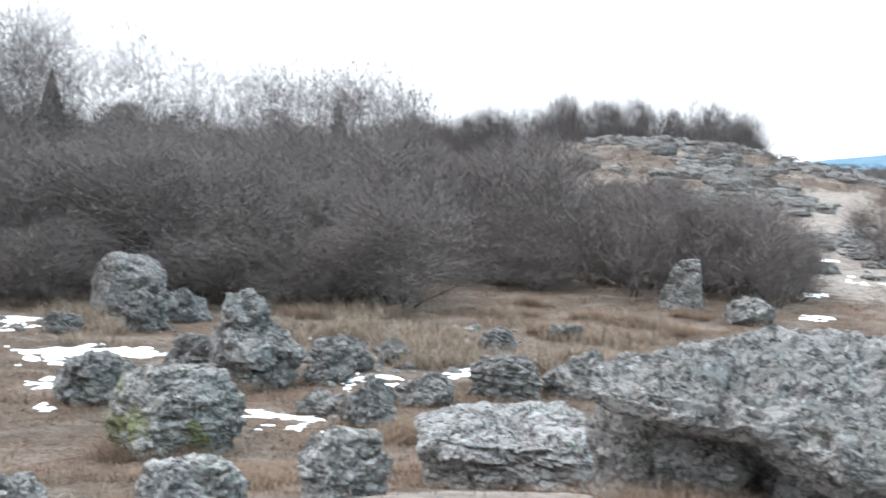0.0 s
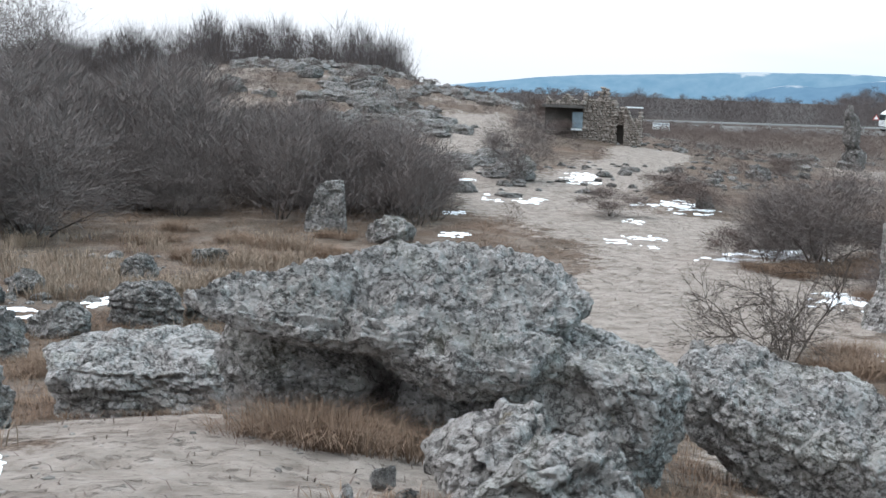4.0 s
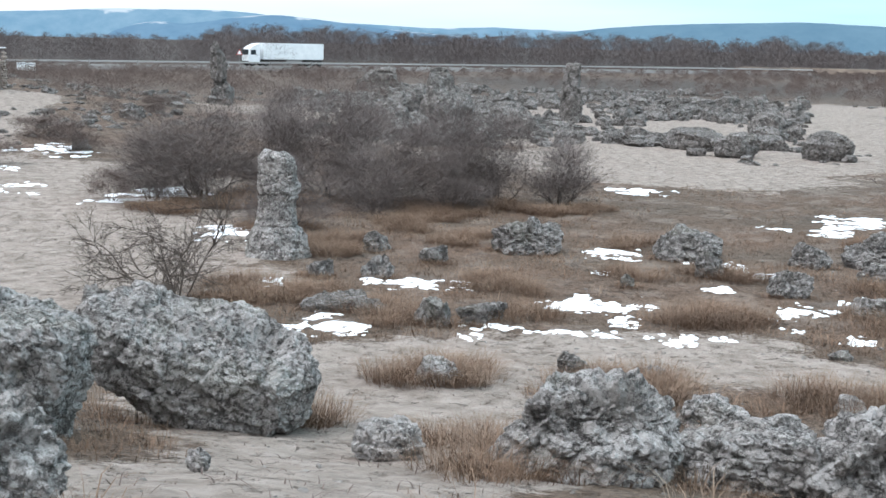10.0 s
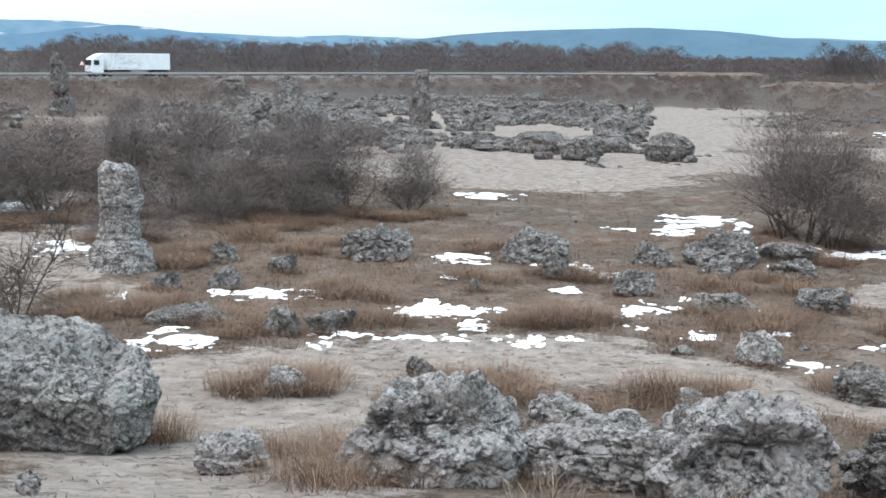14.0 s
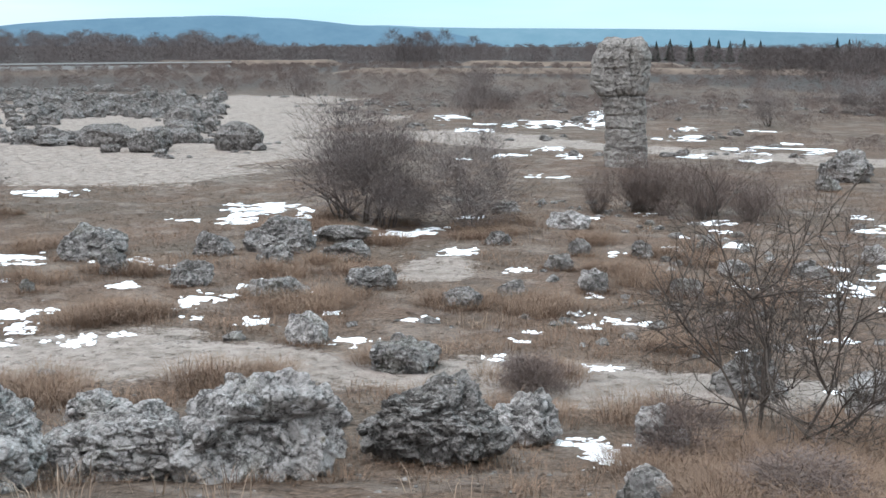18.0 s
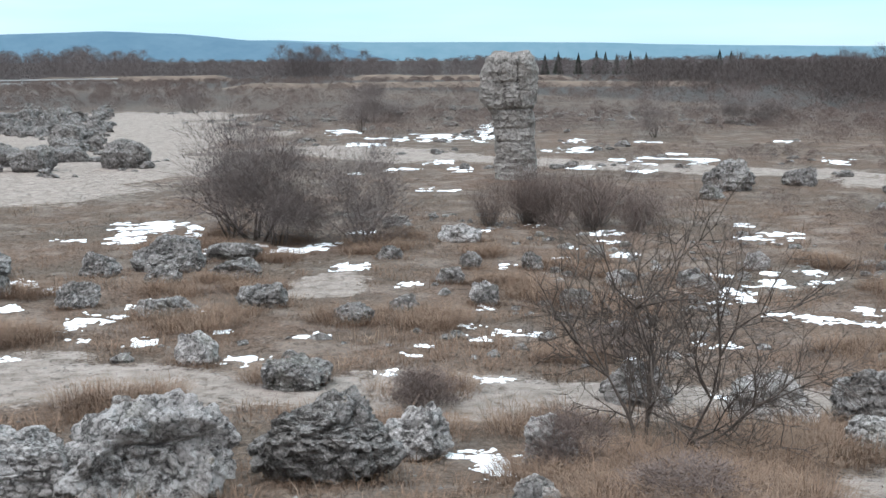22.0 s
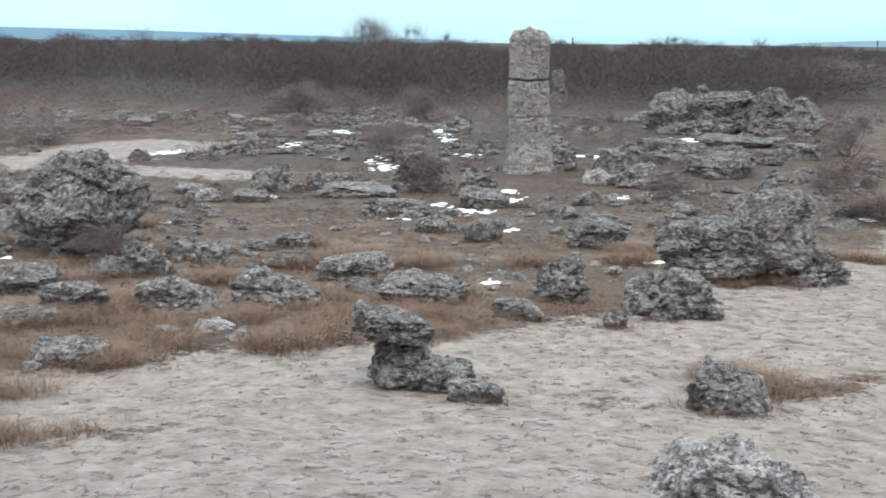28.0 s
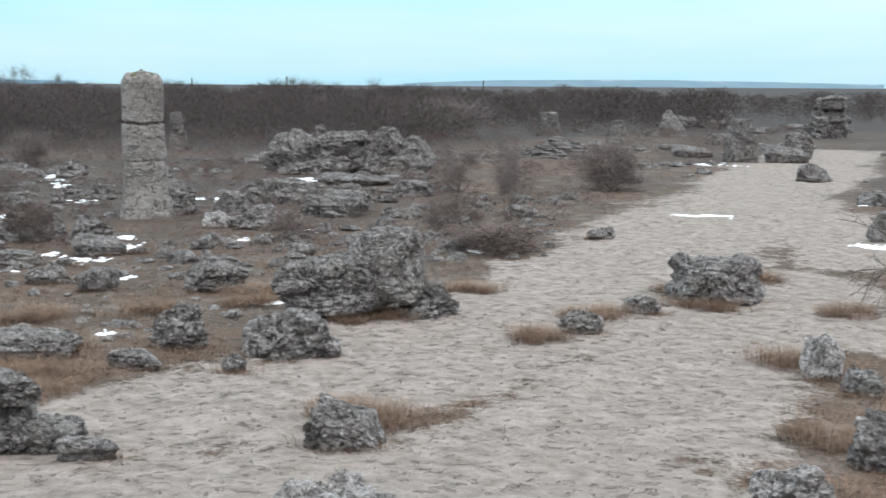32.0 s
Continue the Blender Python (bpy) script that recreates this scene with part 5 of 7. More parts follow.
boulder("flat", 38.42, -28.30, 2.18, 0.52, 176)
boulder("flat", 39.66, -33.09, 2.62, 0.91, 177)
boulder("flat", 51.28, -43.32, 4.04, 0.59, 178)
boulder("rock", 44.39, -41.37, 2.24, 0.80, 179)

# landmark stones
capstone = new("capstone")
capstone.location = (3.83, 9.93, 2.37)
tagged(capstone, "broad pitted limestone capstone resting on a larger boulder", "boulder", "limestone rocks")
hewn_rock("slab", (3.83, 9.93, 2.80), [(-1.70, -0.48), (-1.20, -0.02), (-0.65, 0.32), (-0.15, 0.78), (0.72, 1.08), (1.42, 0.92), (1.74, 0.12), (1.46, -0.36), (0.98, -0.72), (0.52, -0.92), (-0.30, -0.96), (-1.22, -0.80)],
    [(0, 0.12), (0.5, 0.10), (0.88, 0.04), (1.0, -0.03), (0.99, -0.13), (0.88, -0.24), (0.62, -0.36), (0, -0.42)], 301, 15, 3, "broad pitted limestone slab resting on a larger boulder", 420, 200, 0.095, 0.22, 0.2, [(-0.20, -0.34, 0.05, 0.24, 0.24), (-0.30, -0.95, -0.08, 0.22, 0.10), (0.95, -0.85, -0.2, 0.26, 0.12)], capstone)
hewn_rock("lip", (4.10, 9.14, 2.52), [(-0.92, 0.30), (-0.40, 0.62), (0.70, 0.60), (0.86, 0.10), (0.66, -0.40), (0.10, -0.52), (-0.62, -0.10)],
    [(0, 0.12), (0.6, 0.08), (0.90, 0.02), (1.0, -0.04), (0.99, -0.14), (0.86, -0.26), (0.60, -0.40), (0, -0.46)], 305, 14, 2, "overhanging front lip of a broad limestone slab", 260, 130, 0.085, 0.22, 0.2, (), capstone)
hewn_rock("boulder", (4.98, 9.72, 1.58), [(-1.42, 0.1), (-0.9, 0.9), (0.6, 1.0), (1.25, 0.6), (1.36, -0.2), (1.05, -0.72), (0.2, -0.86), (-0.85, -0.60)],
    [(0, 0.86), (0.7, 0.85), (0.94, 0.78), (1.0, 0.62), (0.98, 0.1), (0.90, -0.35), (0.84, -0.62), (0, -0.66)], 302, 0, 9, "big lichen-crusted limestone boulder under a stone slab", 320, 170, 0.02, 0.42, 0.2, [(0.30, -0.85, 0.50, 0.24, 0.20), (0.78, -0.80, 0.42, 0.12, 0.08)])
hewn_rock("boulder", (3.15, 10.44, 1.92), [(-0.75, -0.2), (-0.5, 0.6), (0.6, 0.7), (0.9, 0.1), (0.6, -0.45), (-0.3, -0.55)],
    [(0, 0.56), (0.8, 0.52), (1.0, 0.30), (0.92, 0.0), (0.80, -0.45), (0, -0.5)], 303, 0, 0, "dark undercut limestone boulder below a stone slab", 200, 90)
boulder("rock", 4.46, 23.93, 1.41, 0.96, 304)
hewn_rock("boulder", (7.92, 9.98, 1.24), [(-1.22, 0.25), (-0.75, 0.75), (0.45, 0.85), (1.06, 0.45), (1.18, -0.30), (0.84, -0.72), (-0.30, -0.66), (-0.98, -0.34)],
    [(0, 0.46), (0.6, 0.46), (0.93, 0.42), (1.0, 0.30), (1.0, -0.08), (0.90, -0.34), (0.66, -0.55), (0, -0.60)], 306, 17, 13, "large tilted pitted limestone block with grey-green lichen", 340, 160, 0.05, 0.46, 0.2, [(0.62, 0.05, 0.45, 0.26, 0.20), (-0.2, 0.45, 0.46, 0.3, 0.12)], wedge=0.62)
tower("stone_pillar", 18.45, 21.61, [(-0.06, 0.72, 0.0), (0.04, 0.68, 0.0), (0.18, 0.60, -0.02), (0.30, 0.44, -0.03), (0.50, 0.38, -0.02), (0.62, 0.42, 0.02), (0.82, 0.41, 0.02), (0.94, 0.38, -0.02), (1.0, 0.28, -0.04)], 2.36, 411, "short lichen-spotted limestone pillar with a flared foot", [(0.60, 0.10), (0.30, 0.08)], 0.85, LIMESTONE, (0, 0), 0.85)
tower("stone_pillar", 53.94, 7.70, [(-0.06, 0.88, -0.05), (0.10, 0.84, -0.05), (0.28, 0.84, -0.08), (0.42, 0.80, -0.10), (0.53, 0.84, -0.15), (0.57, 0.98, -0.25), (0.64, 1.12, -0.34), (0.86, 1.16, -0.30), (0.95, 1.02, -0.28), (1.0, 0.84, -0.25)], 5.35, 421, "tall cracked grey limestone pillar with a bulging head", [(0.13, 0.05), (0.30, 0.08), (0.41, 0.04), (0.56, 0.14)], 0.85, None, (0, 0), 0.8, [(-1.25, 0.16), (-1.75, 0.10)])
mossy = tower("stone_pillar", 44.44, -27.25, [(-0.06, 1.12, 0.1), (0.05, 1.02, 0.08), (0.20, 0.86, 0.05), (0.45, 0.84, 0.02), (0.66, 0.81, 0.0), (0.70, 0.79, 0.0), (0.95, 0.77, 0.0), (1.0, 0.66, 0.0)], 5.62, 431, "tall smooth grey limestone pillar with a dark crack and mossy top", [(0.665, 0.26), (0.40, 0.06)], 0.85, None, (0, 0), 0.32)
cap, cap_n, cap_f = hewn_grid([(-0.66, 0.1), (-0.3, 0.55), (0.35, 0.55), (0.66, 0.05), (0.35, -0.52), (-0.4, -0.5)], [(0, 0.16), (0.6, 0.14), (0.95, 0.05), (1.0, -0.06), (0.8, -0.12), (0, -0.14)], 60, 30)
cap = cap + cap_n * (0.07 * fbm(cap * 5, 3, 6))[:, None] + (0, 0, 5.56)
part("moss_cap", mesh_from("moss_cap", cap, cap_f), MOSS, mossy, "dark green moss and dry grass on top")
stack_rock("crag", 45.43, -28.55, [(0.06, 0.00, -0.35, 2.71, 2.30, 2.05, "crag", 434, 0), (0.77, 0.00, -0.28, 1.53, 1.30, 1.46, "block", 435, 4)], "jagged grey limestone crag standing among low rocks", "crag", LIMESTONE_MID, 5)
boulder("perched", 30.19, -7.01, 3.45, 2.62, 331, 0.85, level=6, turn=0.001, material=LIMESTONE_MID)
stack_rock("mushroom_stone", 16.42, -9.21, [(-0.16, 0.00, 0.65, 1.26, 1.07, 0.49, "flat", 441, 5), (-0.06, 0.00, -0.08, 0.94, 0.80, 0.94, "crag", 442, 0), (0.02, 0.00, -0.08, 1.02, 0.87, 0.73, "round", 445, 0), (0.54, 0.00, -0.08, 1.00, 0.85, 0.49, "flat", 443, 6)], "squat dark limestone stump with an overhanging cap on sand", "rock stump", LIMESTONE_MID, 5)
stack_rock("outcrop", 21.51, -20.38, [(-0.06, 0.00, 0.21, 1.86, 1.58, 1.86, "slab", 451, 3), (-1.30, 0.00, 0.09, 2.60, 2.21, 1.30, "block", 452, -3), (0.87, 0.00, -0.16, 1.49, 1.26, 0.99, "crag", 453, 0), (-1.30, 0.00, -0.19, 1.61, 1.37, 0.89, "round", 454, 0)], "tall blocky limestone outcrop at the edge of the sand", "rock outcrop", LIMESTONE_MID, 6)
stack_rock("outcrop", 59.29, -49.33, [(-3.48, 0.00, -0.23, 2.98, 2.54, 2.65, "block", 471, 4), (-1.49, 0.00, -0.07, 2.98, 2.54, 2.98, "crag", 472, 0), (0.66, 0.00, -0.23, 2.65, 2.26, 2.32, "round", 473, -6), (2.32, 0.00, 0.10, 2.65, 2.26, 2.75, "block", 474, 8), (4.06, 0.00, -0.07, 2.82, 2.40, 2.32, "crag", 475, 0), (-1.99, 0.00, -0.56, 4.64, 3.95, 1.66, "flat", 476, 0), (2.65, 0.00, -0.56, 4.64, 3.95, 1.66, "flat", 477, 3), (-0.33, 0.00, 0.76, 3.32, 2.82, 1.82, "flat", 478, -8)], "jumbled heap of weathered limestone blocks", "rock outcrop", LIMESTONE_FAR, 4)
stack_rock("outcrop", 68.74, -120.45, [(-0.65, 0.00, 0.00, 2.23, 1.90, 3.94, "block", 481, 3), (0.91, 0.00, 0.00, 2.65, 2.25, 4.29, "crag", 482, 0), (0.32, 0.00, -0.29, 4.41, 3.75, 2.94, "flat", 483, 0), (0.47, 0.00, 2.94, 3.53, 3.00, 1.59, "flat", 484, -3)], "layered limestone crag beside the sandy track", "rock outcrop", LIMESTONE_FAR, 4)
stack_rock("stone_pillar", 53.81, 71.45, [(0.04, 0.00, -0.47, 1.95, 1.66, 2.73, "crag", 461, 0), (-0.08, 0.00, 1.48, 1.25, 1.06, 2.65, "slab", 462, -4), (-0.27, 0.00, 3.43, 0.55, 0.46, 0.97, "crag", 463, -6)], "thin ragged limestone pinnacle", "stone pillar", LIMESTONE_FAR, 4)


# ---- shrubs ----
KINDS = {
    "bush": [shrub_meshes(11 + k, 6, 0.5, 0.014, 2, 0.6, 2, 0.8, False, fuzz=5200, fuzz_low=0.10, girth=0.0013) for k in range(3)],
    "thick": [shrub_meshes(21 + k, 7, 0.5, 0.011, 2, 0.6, 2, 0.7, False, fuzz=9500, fuzz_low=0.04, girth=0.0013) for k in range(5)],
    "willow": [shrub_meshes(31 + k, 60, 0.62, 0.004, 2, 0.22, 2, 0.5, False, 0.1, 0.1, fuzz=1000, fuzz_low=0.0, girth=0.0019, upright=1.5) for k in range(2)],
    "tree": [shrub_meshes(61 + k, 2, 0.5, 0.010, 3, 0.5, 2, 0.25, False, fuzz=1500, fuzz_low=0.35, girth=0.0015) for k in range(3)],
    "low": [shrub_meshes(41 + k, 10, 0.42, 0.008, 2, 0.8, 1, 1.6, False, fuzz=4200, fuzz_low=0.0, girth=0.003) for k in range(2)],
}
KIND_WORDS = {
    "bush": ("bush", "bare grey-brown thorn bush with tangled twigs on the plain", "bush"),
    "thick": ("bush", "dense leafless dark bush in the brown thicket", "bush"),
    "willow": ("willow_shrub", "upright reddish-brown bare willow shoots in dry grass", "shrub"),
    "tree": ("tree", "tall bare tree with a pale twiggy crown behind the thicket", "tree"),
    "low": ("low_scrub", "low dry brown scrub with a fuzz of twigs", "shrub"),
}


def plant(kind, x, y, w, h, seed):
    name, label, category = KIND_WORDS[kind]
    pair = KINDS[kind][seed % len(KINDS[kind])]
    wide = max(w, 0.3)
    return shrub(name, pair, x, y, (wide * 1.3, wide * 1.3, h * 1.04) if kind == "thick" else (wide * 1.1, wide * 1.1, h * 1.04), seed * 2.4, label, category, category + " on the plain", BARK, TWIG_DARK if kind in ("thick", "tree", "bush") else TWIG)


plant("thick", 22.82, 54.37, 3.13, 2.92, 1)
plant("bush", 33.97, 11.81, 4.24, 3.61, 2)
plant("thick", 34.07, 8.77, 2.90, 2.60, 3)
plant("bush", 16.79, 47.48, 1.80, 1.80, 4)
plant("bush", 13.59, 40.32, 1.99, 2.84, 5)
plant("bush", 9.19, 42.15, 3.23, 3.81, 6)
plant("thick", 13.49, 42.62, 3.16, 3.65, 7)
plant("bush", 14.53, 41.47, 1.86, 2.25, 8)
plant("bush", 24.90, 94.48, 3.46, 1.81, 9)
plant("bush", 14.71, 93.69, 2.51, 1.55, 10)
plant("thick", 22.74, 30.53, 3.66, 2.74, 11)
plant("thick", 25.94, 30.96, 3.55, 3.10, 12)
plant("thick", 26.58, 29.19, 3.81, 3.29, 13)
plant("thick", 27.37, 27.19, 3.39, 2.97, 14)
plant("thick", 29.09, 26.55, 3.62, 2.72, 15)
plant("thick", 30.00, 25.24, 2.92, 2.69, 16)
plant("thick", 31.72, 23.95, 2.93, 2.24, 17)
plant("thick", 21.50, 24.98, 2.34, 1.75, 18)
plant("thick", 25.42, 25.66, 1.93, 2.01, 19)
plant("thick", 27.64, 24.94, 2.14, 1.76, 20)
plant("thick", 37.22, 44.15, 2.05, 2.56, 21)
plant("thick", 38.96, 41.42, 3.02, 2.26, 22)
plant("willow", 39.22, 4.64, 3.10, 1.67, 24)
plant("willow", 38.79, 2.74, 2.88, 1.57, 25)
plant("willow", 38.88, 4.85, 1.98, 1.90, 26)
plant("willow", 37.91, 2.80, 1.95, 1.46, 27)
plant("bush", 85.54, 24.10, 2.75, 3.34, 28)
plant("bush", 117.00, 51.85, 2.23, 2.51, 29)
plant("bush", 114.54, 49.47, 2.14, 2.68, 30)
plant("bush", 64.47, -11.17, 4.56, 1.57, 31)
plant("bush", 58.83, -27.60, 2.47, 1.24, 32)
plant("bush", 83.35, 3.56, 2.88, 2.70, 33)
plant("bush", 84.00, -32.65, 4.25, 2.32, 34)
plant("bush", 84.90, -32.27, 3.17, 2.58, 35)
plant("bush", 50.57, -23.88, 2.44, 1.83, 36)
plant("low", 21.88, 42.47, 2.85, 1.08, 37)
plant("low", 28.57, 50.13, 2.92, 1.19, 38)
plant("low", 26.71, 44.64, 2.06, 1.15, 39)
plant("low", 41.38, 60.77, 2.24, 1.28, 40)
plant("bush", 44.73, -44.57, 2.34, 2.61, 41)
plant("bush", 43.08, -46.35, 1.93, 2.76, 42)
plant("low", 41.64, -52.53, 3.31, 2.19, 43)
plant("low", 28.34, -30.72, 3.03, 0.98, 44)
plant("low", 32.16, -32.70, 1.98, 1.49, 45)
plant("low", 39.80, -20.37, 2.14, 1.61, 46)
plant("low", 60.72, -51.12, 1.69, 1.35, 47)
plant("low", 16.73, 2.74, 0.98, 0.59, 48)
plant("low", 16.58, 2.65, 0.92, 0.55, 49)
plant("low", 11.76, -0.95, 1.40, 0.55, 50)
plant("low", 20.93, 0.41, 1.10, 0.55, 51)
plant("thick", 33.15, 10.92, 2.31, 2.90, 59)
plant("thick", 21.90, 31.74, 2.30, 1.75, 23)
plant("thick", 23.60, 31.60, 2.90, 2.60, 52)
plant("low", 20.60, 31.90, 1.70, 0.95, 53)
plant("low", 34.15, 75.28, 2.02, 1.40, 60)
plant("low", 35.03, 82.09, 1.98, 1.79, 61)
plant("low", 34.59, 78.88, 1.90, 2.66, 62)
plant("willow", 38.64, 3.95, 2.22, 1.48, 63)
plant("willow", 39.48, 1.33, 2.74, 1.20, 64)
plant("willow", 38.36, 5.93, 1.72, 1.24, 65)
plant("willow", 37.77, 1.42, 2.11, 1.14, 66)
plant("bush", 34.03, 12.61, 2.88, 3.48, 67)
plant("low", 13.24, 0.30, 0.98, 0.86, 68)
plant("low", 29.52, -7.52, 1.42, 0.90, 69)
plant("thick", 40.65, -51.44, 3.10, 2.17, 70)
plant("thick", 94.15, -88.97, 9.56, 3.77, 71)
plant("bush", 33.07, -32.51, 1.11, 1.51, 72)
plant("bush", 34.04, -37.22, 1.31, 3.06, 73)
plant("low", 27.74, -30.23, 2.80, 1.05, 74)
plant("low", 34.67, -27.14, 1.89, 0.95, 75)
plant("bush", 83.77, -35.47, 2.79, 2.19, 76)
plant("thick", 76.71, -37.31, 2.99, 2.43, 77)
plant("thick", 87.37, -32.63, 4.41, 1.80, 78)
plant("thick", 101.60, -3.26, 4.79, 2.83, 79)
plant("thick", 101.72, 28.19, 5.57, 3.01, 80)


# ---- snow patches ----
snow_patch(-8.64, 32.17, 0.79, 2.37, 1)
snow_patch(-5.69, 27.85, 3.18, 2.81, 2)
snow_patch(-5.74, 24.11, 0.83, 1.66, 3)
snow_patch(-0.99, 20.94, 1.46, 1.68, 4)
snow_patch(0.61, 25.20, 1.17, 1.97, 5)
snow_patch(2.39, 26.68, 0.57, 1.96, 6)
snow_patch(-1.45, 16.50, 0.38, 0.82, 7)
snow_patch(0.68, 28.42, 0.27, 0.96, 8)
snow_patch(-5.20, 21.79, 0.29, 0.73, 9)
snow_patch(0.60, 8.28, 0.20, 1.09, 10)
snow_patch(20.12, 47.67, 1.97, 2.72, 13)
snow_patch(26.89, 55.96, 1.75, 3.14, 14)
snow_patch(26.68, 45.32, 1.55, 4.35, 15)
snow_patch(22.03, 40.92, 0.59, 1.39, 16)
snow_patch(20.48, 37.07, 1.11, 1.39, 17)
snow_patch(22.42, 32.36, 3.23, 4.23, 19)
snow_patch(19.82, 25.30, 1.19, 3.17, 20)
snow_patch(14.20, 15.19, 1.13, 1.63, 21)
snow_patch(18.46, 17.12, 1.69, 1.23, 25)
snow_patch(16.87, 12.45, 2.83, 0.55, 26)
snow_patch(25.07, 17.12, 1.02, 1.87, 27)
snow_patch(19.14, 13.52, 1.33, 1.34, 28)
snow_patch(36.92, 24.44, 1.81, 1.87, 29)
snow_patch(25.41, 14.05, 0.53, 1.94, 30)
snow_patch(18.59, 10.18, 0.35, 0.42, 31)
snow_patch(22.90, 12.97, 0.82, 0.68, 32)
snow_patch(34.42, 15.29, 2.01, 3.39, 34)
snow_patch(22.10, 10.44, 0.82, 1.77, 36)
snow_patch(19.30, 6.40, 0.92, 0.88, 40)
snow_patch(14.57, 4.97, 0.39, 0.96, 41)
snow_patch(35.79, 15.72, 2.10, 3.81, 43)
snow_patch(21.51, 6.00, 0.64, 0.61, 47)
snow_patch(18.81, 2.10, 0.49, 0.61, 49)
snow_patch(13.96, 1.36, 0.83, 0.75, 50)
snow_patch(29.44, 7.68, 0.81, 1.24, 51)
snow_patch(32.08, 10.67, 3.18, 1.70, 52)
snow_patch(80.85, 18.79, 4.90, 7.88, 53)
snow_patch(86.17, 25.61, 1.85, 6.13, 54)
snow_patch(22.60, 2.31, 0.75, 0.67, 55)
snow_patch(49.07, 9.95, 1.34, 1.63, 59)
snow_patch(57.93, 11.06, 0.90, 2.89, 60)
snow_patch(88.49, 15.69, 1.15, 21.04, 61)
snow_patch(71.60, 6.97, 1.90, 4.81, 62)
snow_patch(65.08, 2.03, 3.89, 4.94, 63)
snow_patch(60.01, 5.54, 1.48, 2.23, 64)
snow_patch(37.45, -2.41, 1.38, 2.60, 65)
snow_patch(27.55, -1.09, 1.12, 2.54, 66)
snow_patch(29.85, -2.74, 1.47, 2.85, 67)
snow_patch(25.16, -3.05, 1.61, 0.95, 68)
snow_patch(22.32, 3.49, 0.35, 0.56, 76)
snow_patch(27.22, 5.63, 0.48, 0.68, 77)
snow_patch(18.41, -1.19, 0.20, 0.34, 78)
snow_patch(31.81, 2.73, 0.48, 1.09, 79)
snow_patch(13.49, 1.08, 0.42, 1.48, 81)
snow_patch(10.72, -0.06, 0.40, 1.36, 82)
snow_patch(26.28, -6.13, 0.92, 1.01, 86)
snow_patch(48.32, -22.64, 0.97, 3.13, 87)
snow_patch(60.82, -31.85, 0.74, 2.77, 88)
snow_patch(60.65, -22.93, 1.08, 3.01, 89)
snow_patch(66.15, -28.15, 0.92, 2.65, 90)
snow_patch(51.10, -23.54, 0.84, 3.62, 93)
snow_patch(66.74, -34.33, 0.85, 4.75, 94)
snow_patch(49.70, -32.94, 1.44, 3.13, 95)
snow_patch(36.53, -22.24, 0.64, 2.18, 96)
snow_patch(36.03, -25.93, 0.66, 1.45, 97)
snow_patch(23.44, -14.43, 0.46, 0.89, 98)
snow_patch(25.58, -6.06, 0.67, 0.74, 99)
snow_patch(68.42, -28.50, 0.69, 3.31, 100)
snow_patch(56.64, -43.92, 1.32, 3.25, 101)
snow_patch(28.65, -29.88, 0.73, 1.45, 102)
snow_patch(36.19, -19.41, 0.54, 1.21, 103)
snow_patch(30.49, -44.79, 1.87, 2.35, 105)
snow_patch(49.31, -73.98, 3.09, 3.79, 109)
snow_patch(29.04, -30.27, 0.54, 1.45, 110)
snow_patch(64.34, -33.33, 0.78, 3.97, 111)
snow_patch(28.24, -55.02, 0.98, 1.39, 113)
snow_patch(20.88, -41.00, 0.96, 1.45, 114)
snow_patch(32.87, 1.30, 0.60, 0.97, 121)
snow_patch(30.29, 4.03, 0.47, 0.67, 122)
snow_patch(65.62, -6.47, 1.19, 3.37, 124)


# small remnants of snow between the rocks and tussocks
rng = np.random.RandomState(909)
for a0, a1, r0, r1, count in ((62, 100, 19, 40, 34), (40, 62, 17, 30, 12), (72, 96, 56, 88, 14), (98, 132, 28, 64, 16), (20, 36, 38, 60, 10)):
    for k in range(count):
        a, r = radians(rng.uniform(a0, a1)), rng.uniform(r0, r1)
        w = rng.uniform(0.010, 0.024) * r
        snow_patch(r * math.sin(a), r * math.cos(a), w, w * rng.uniform(0.9, 2.2), 200 + rng.randint(900))


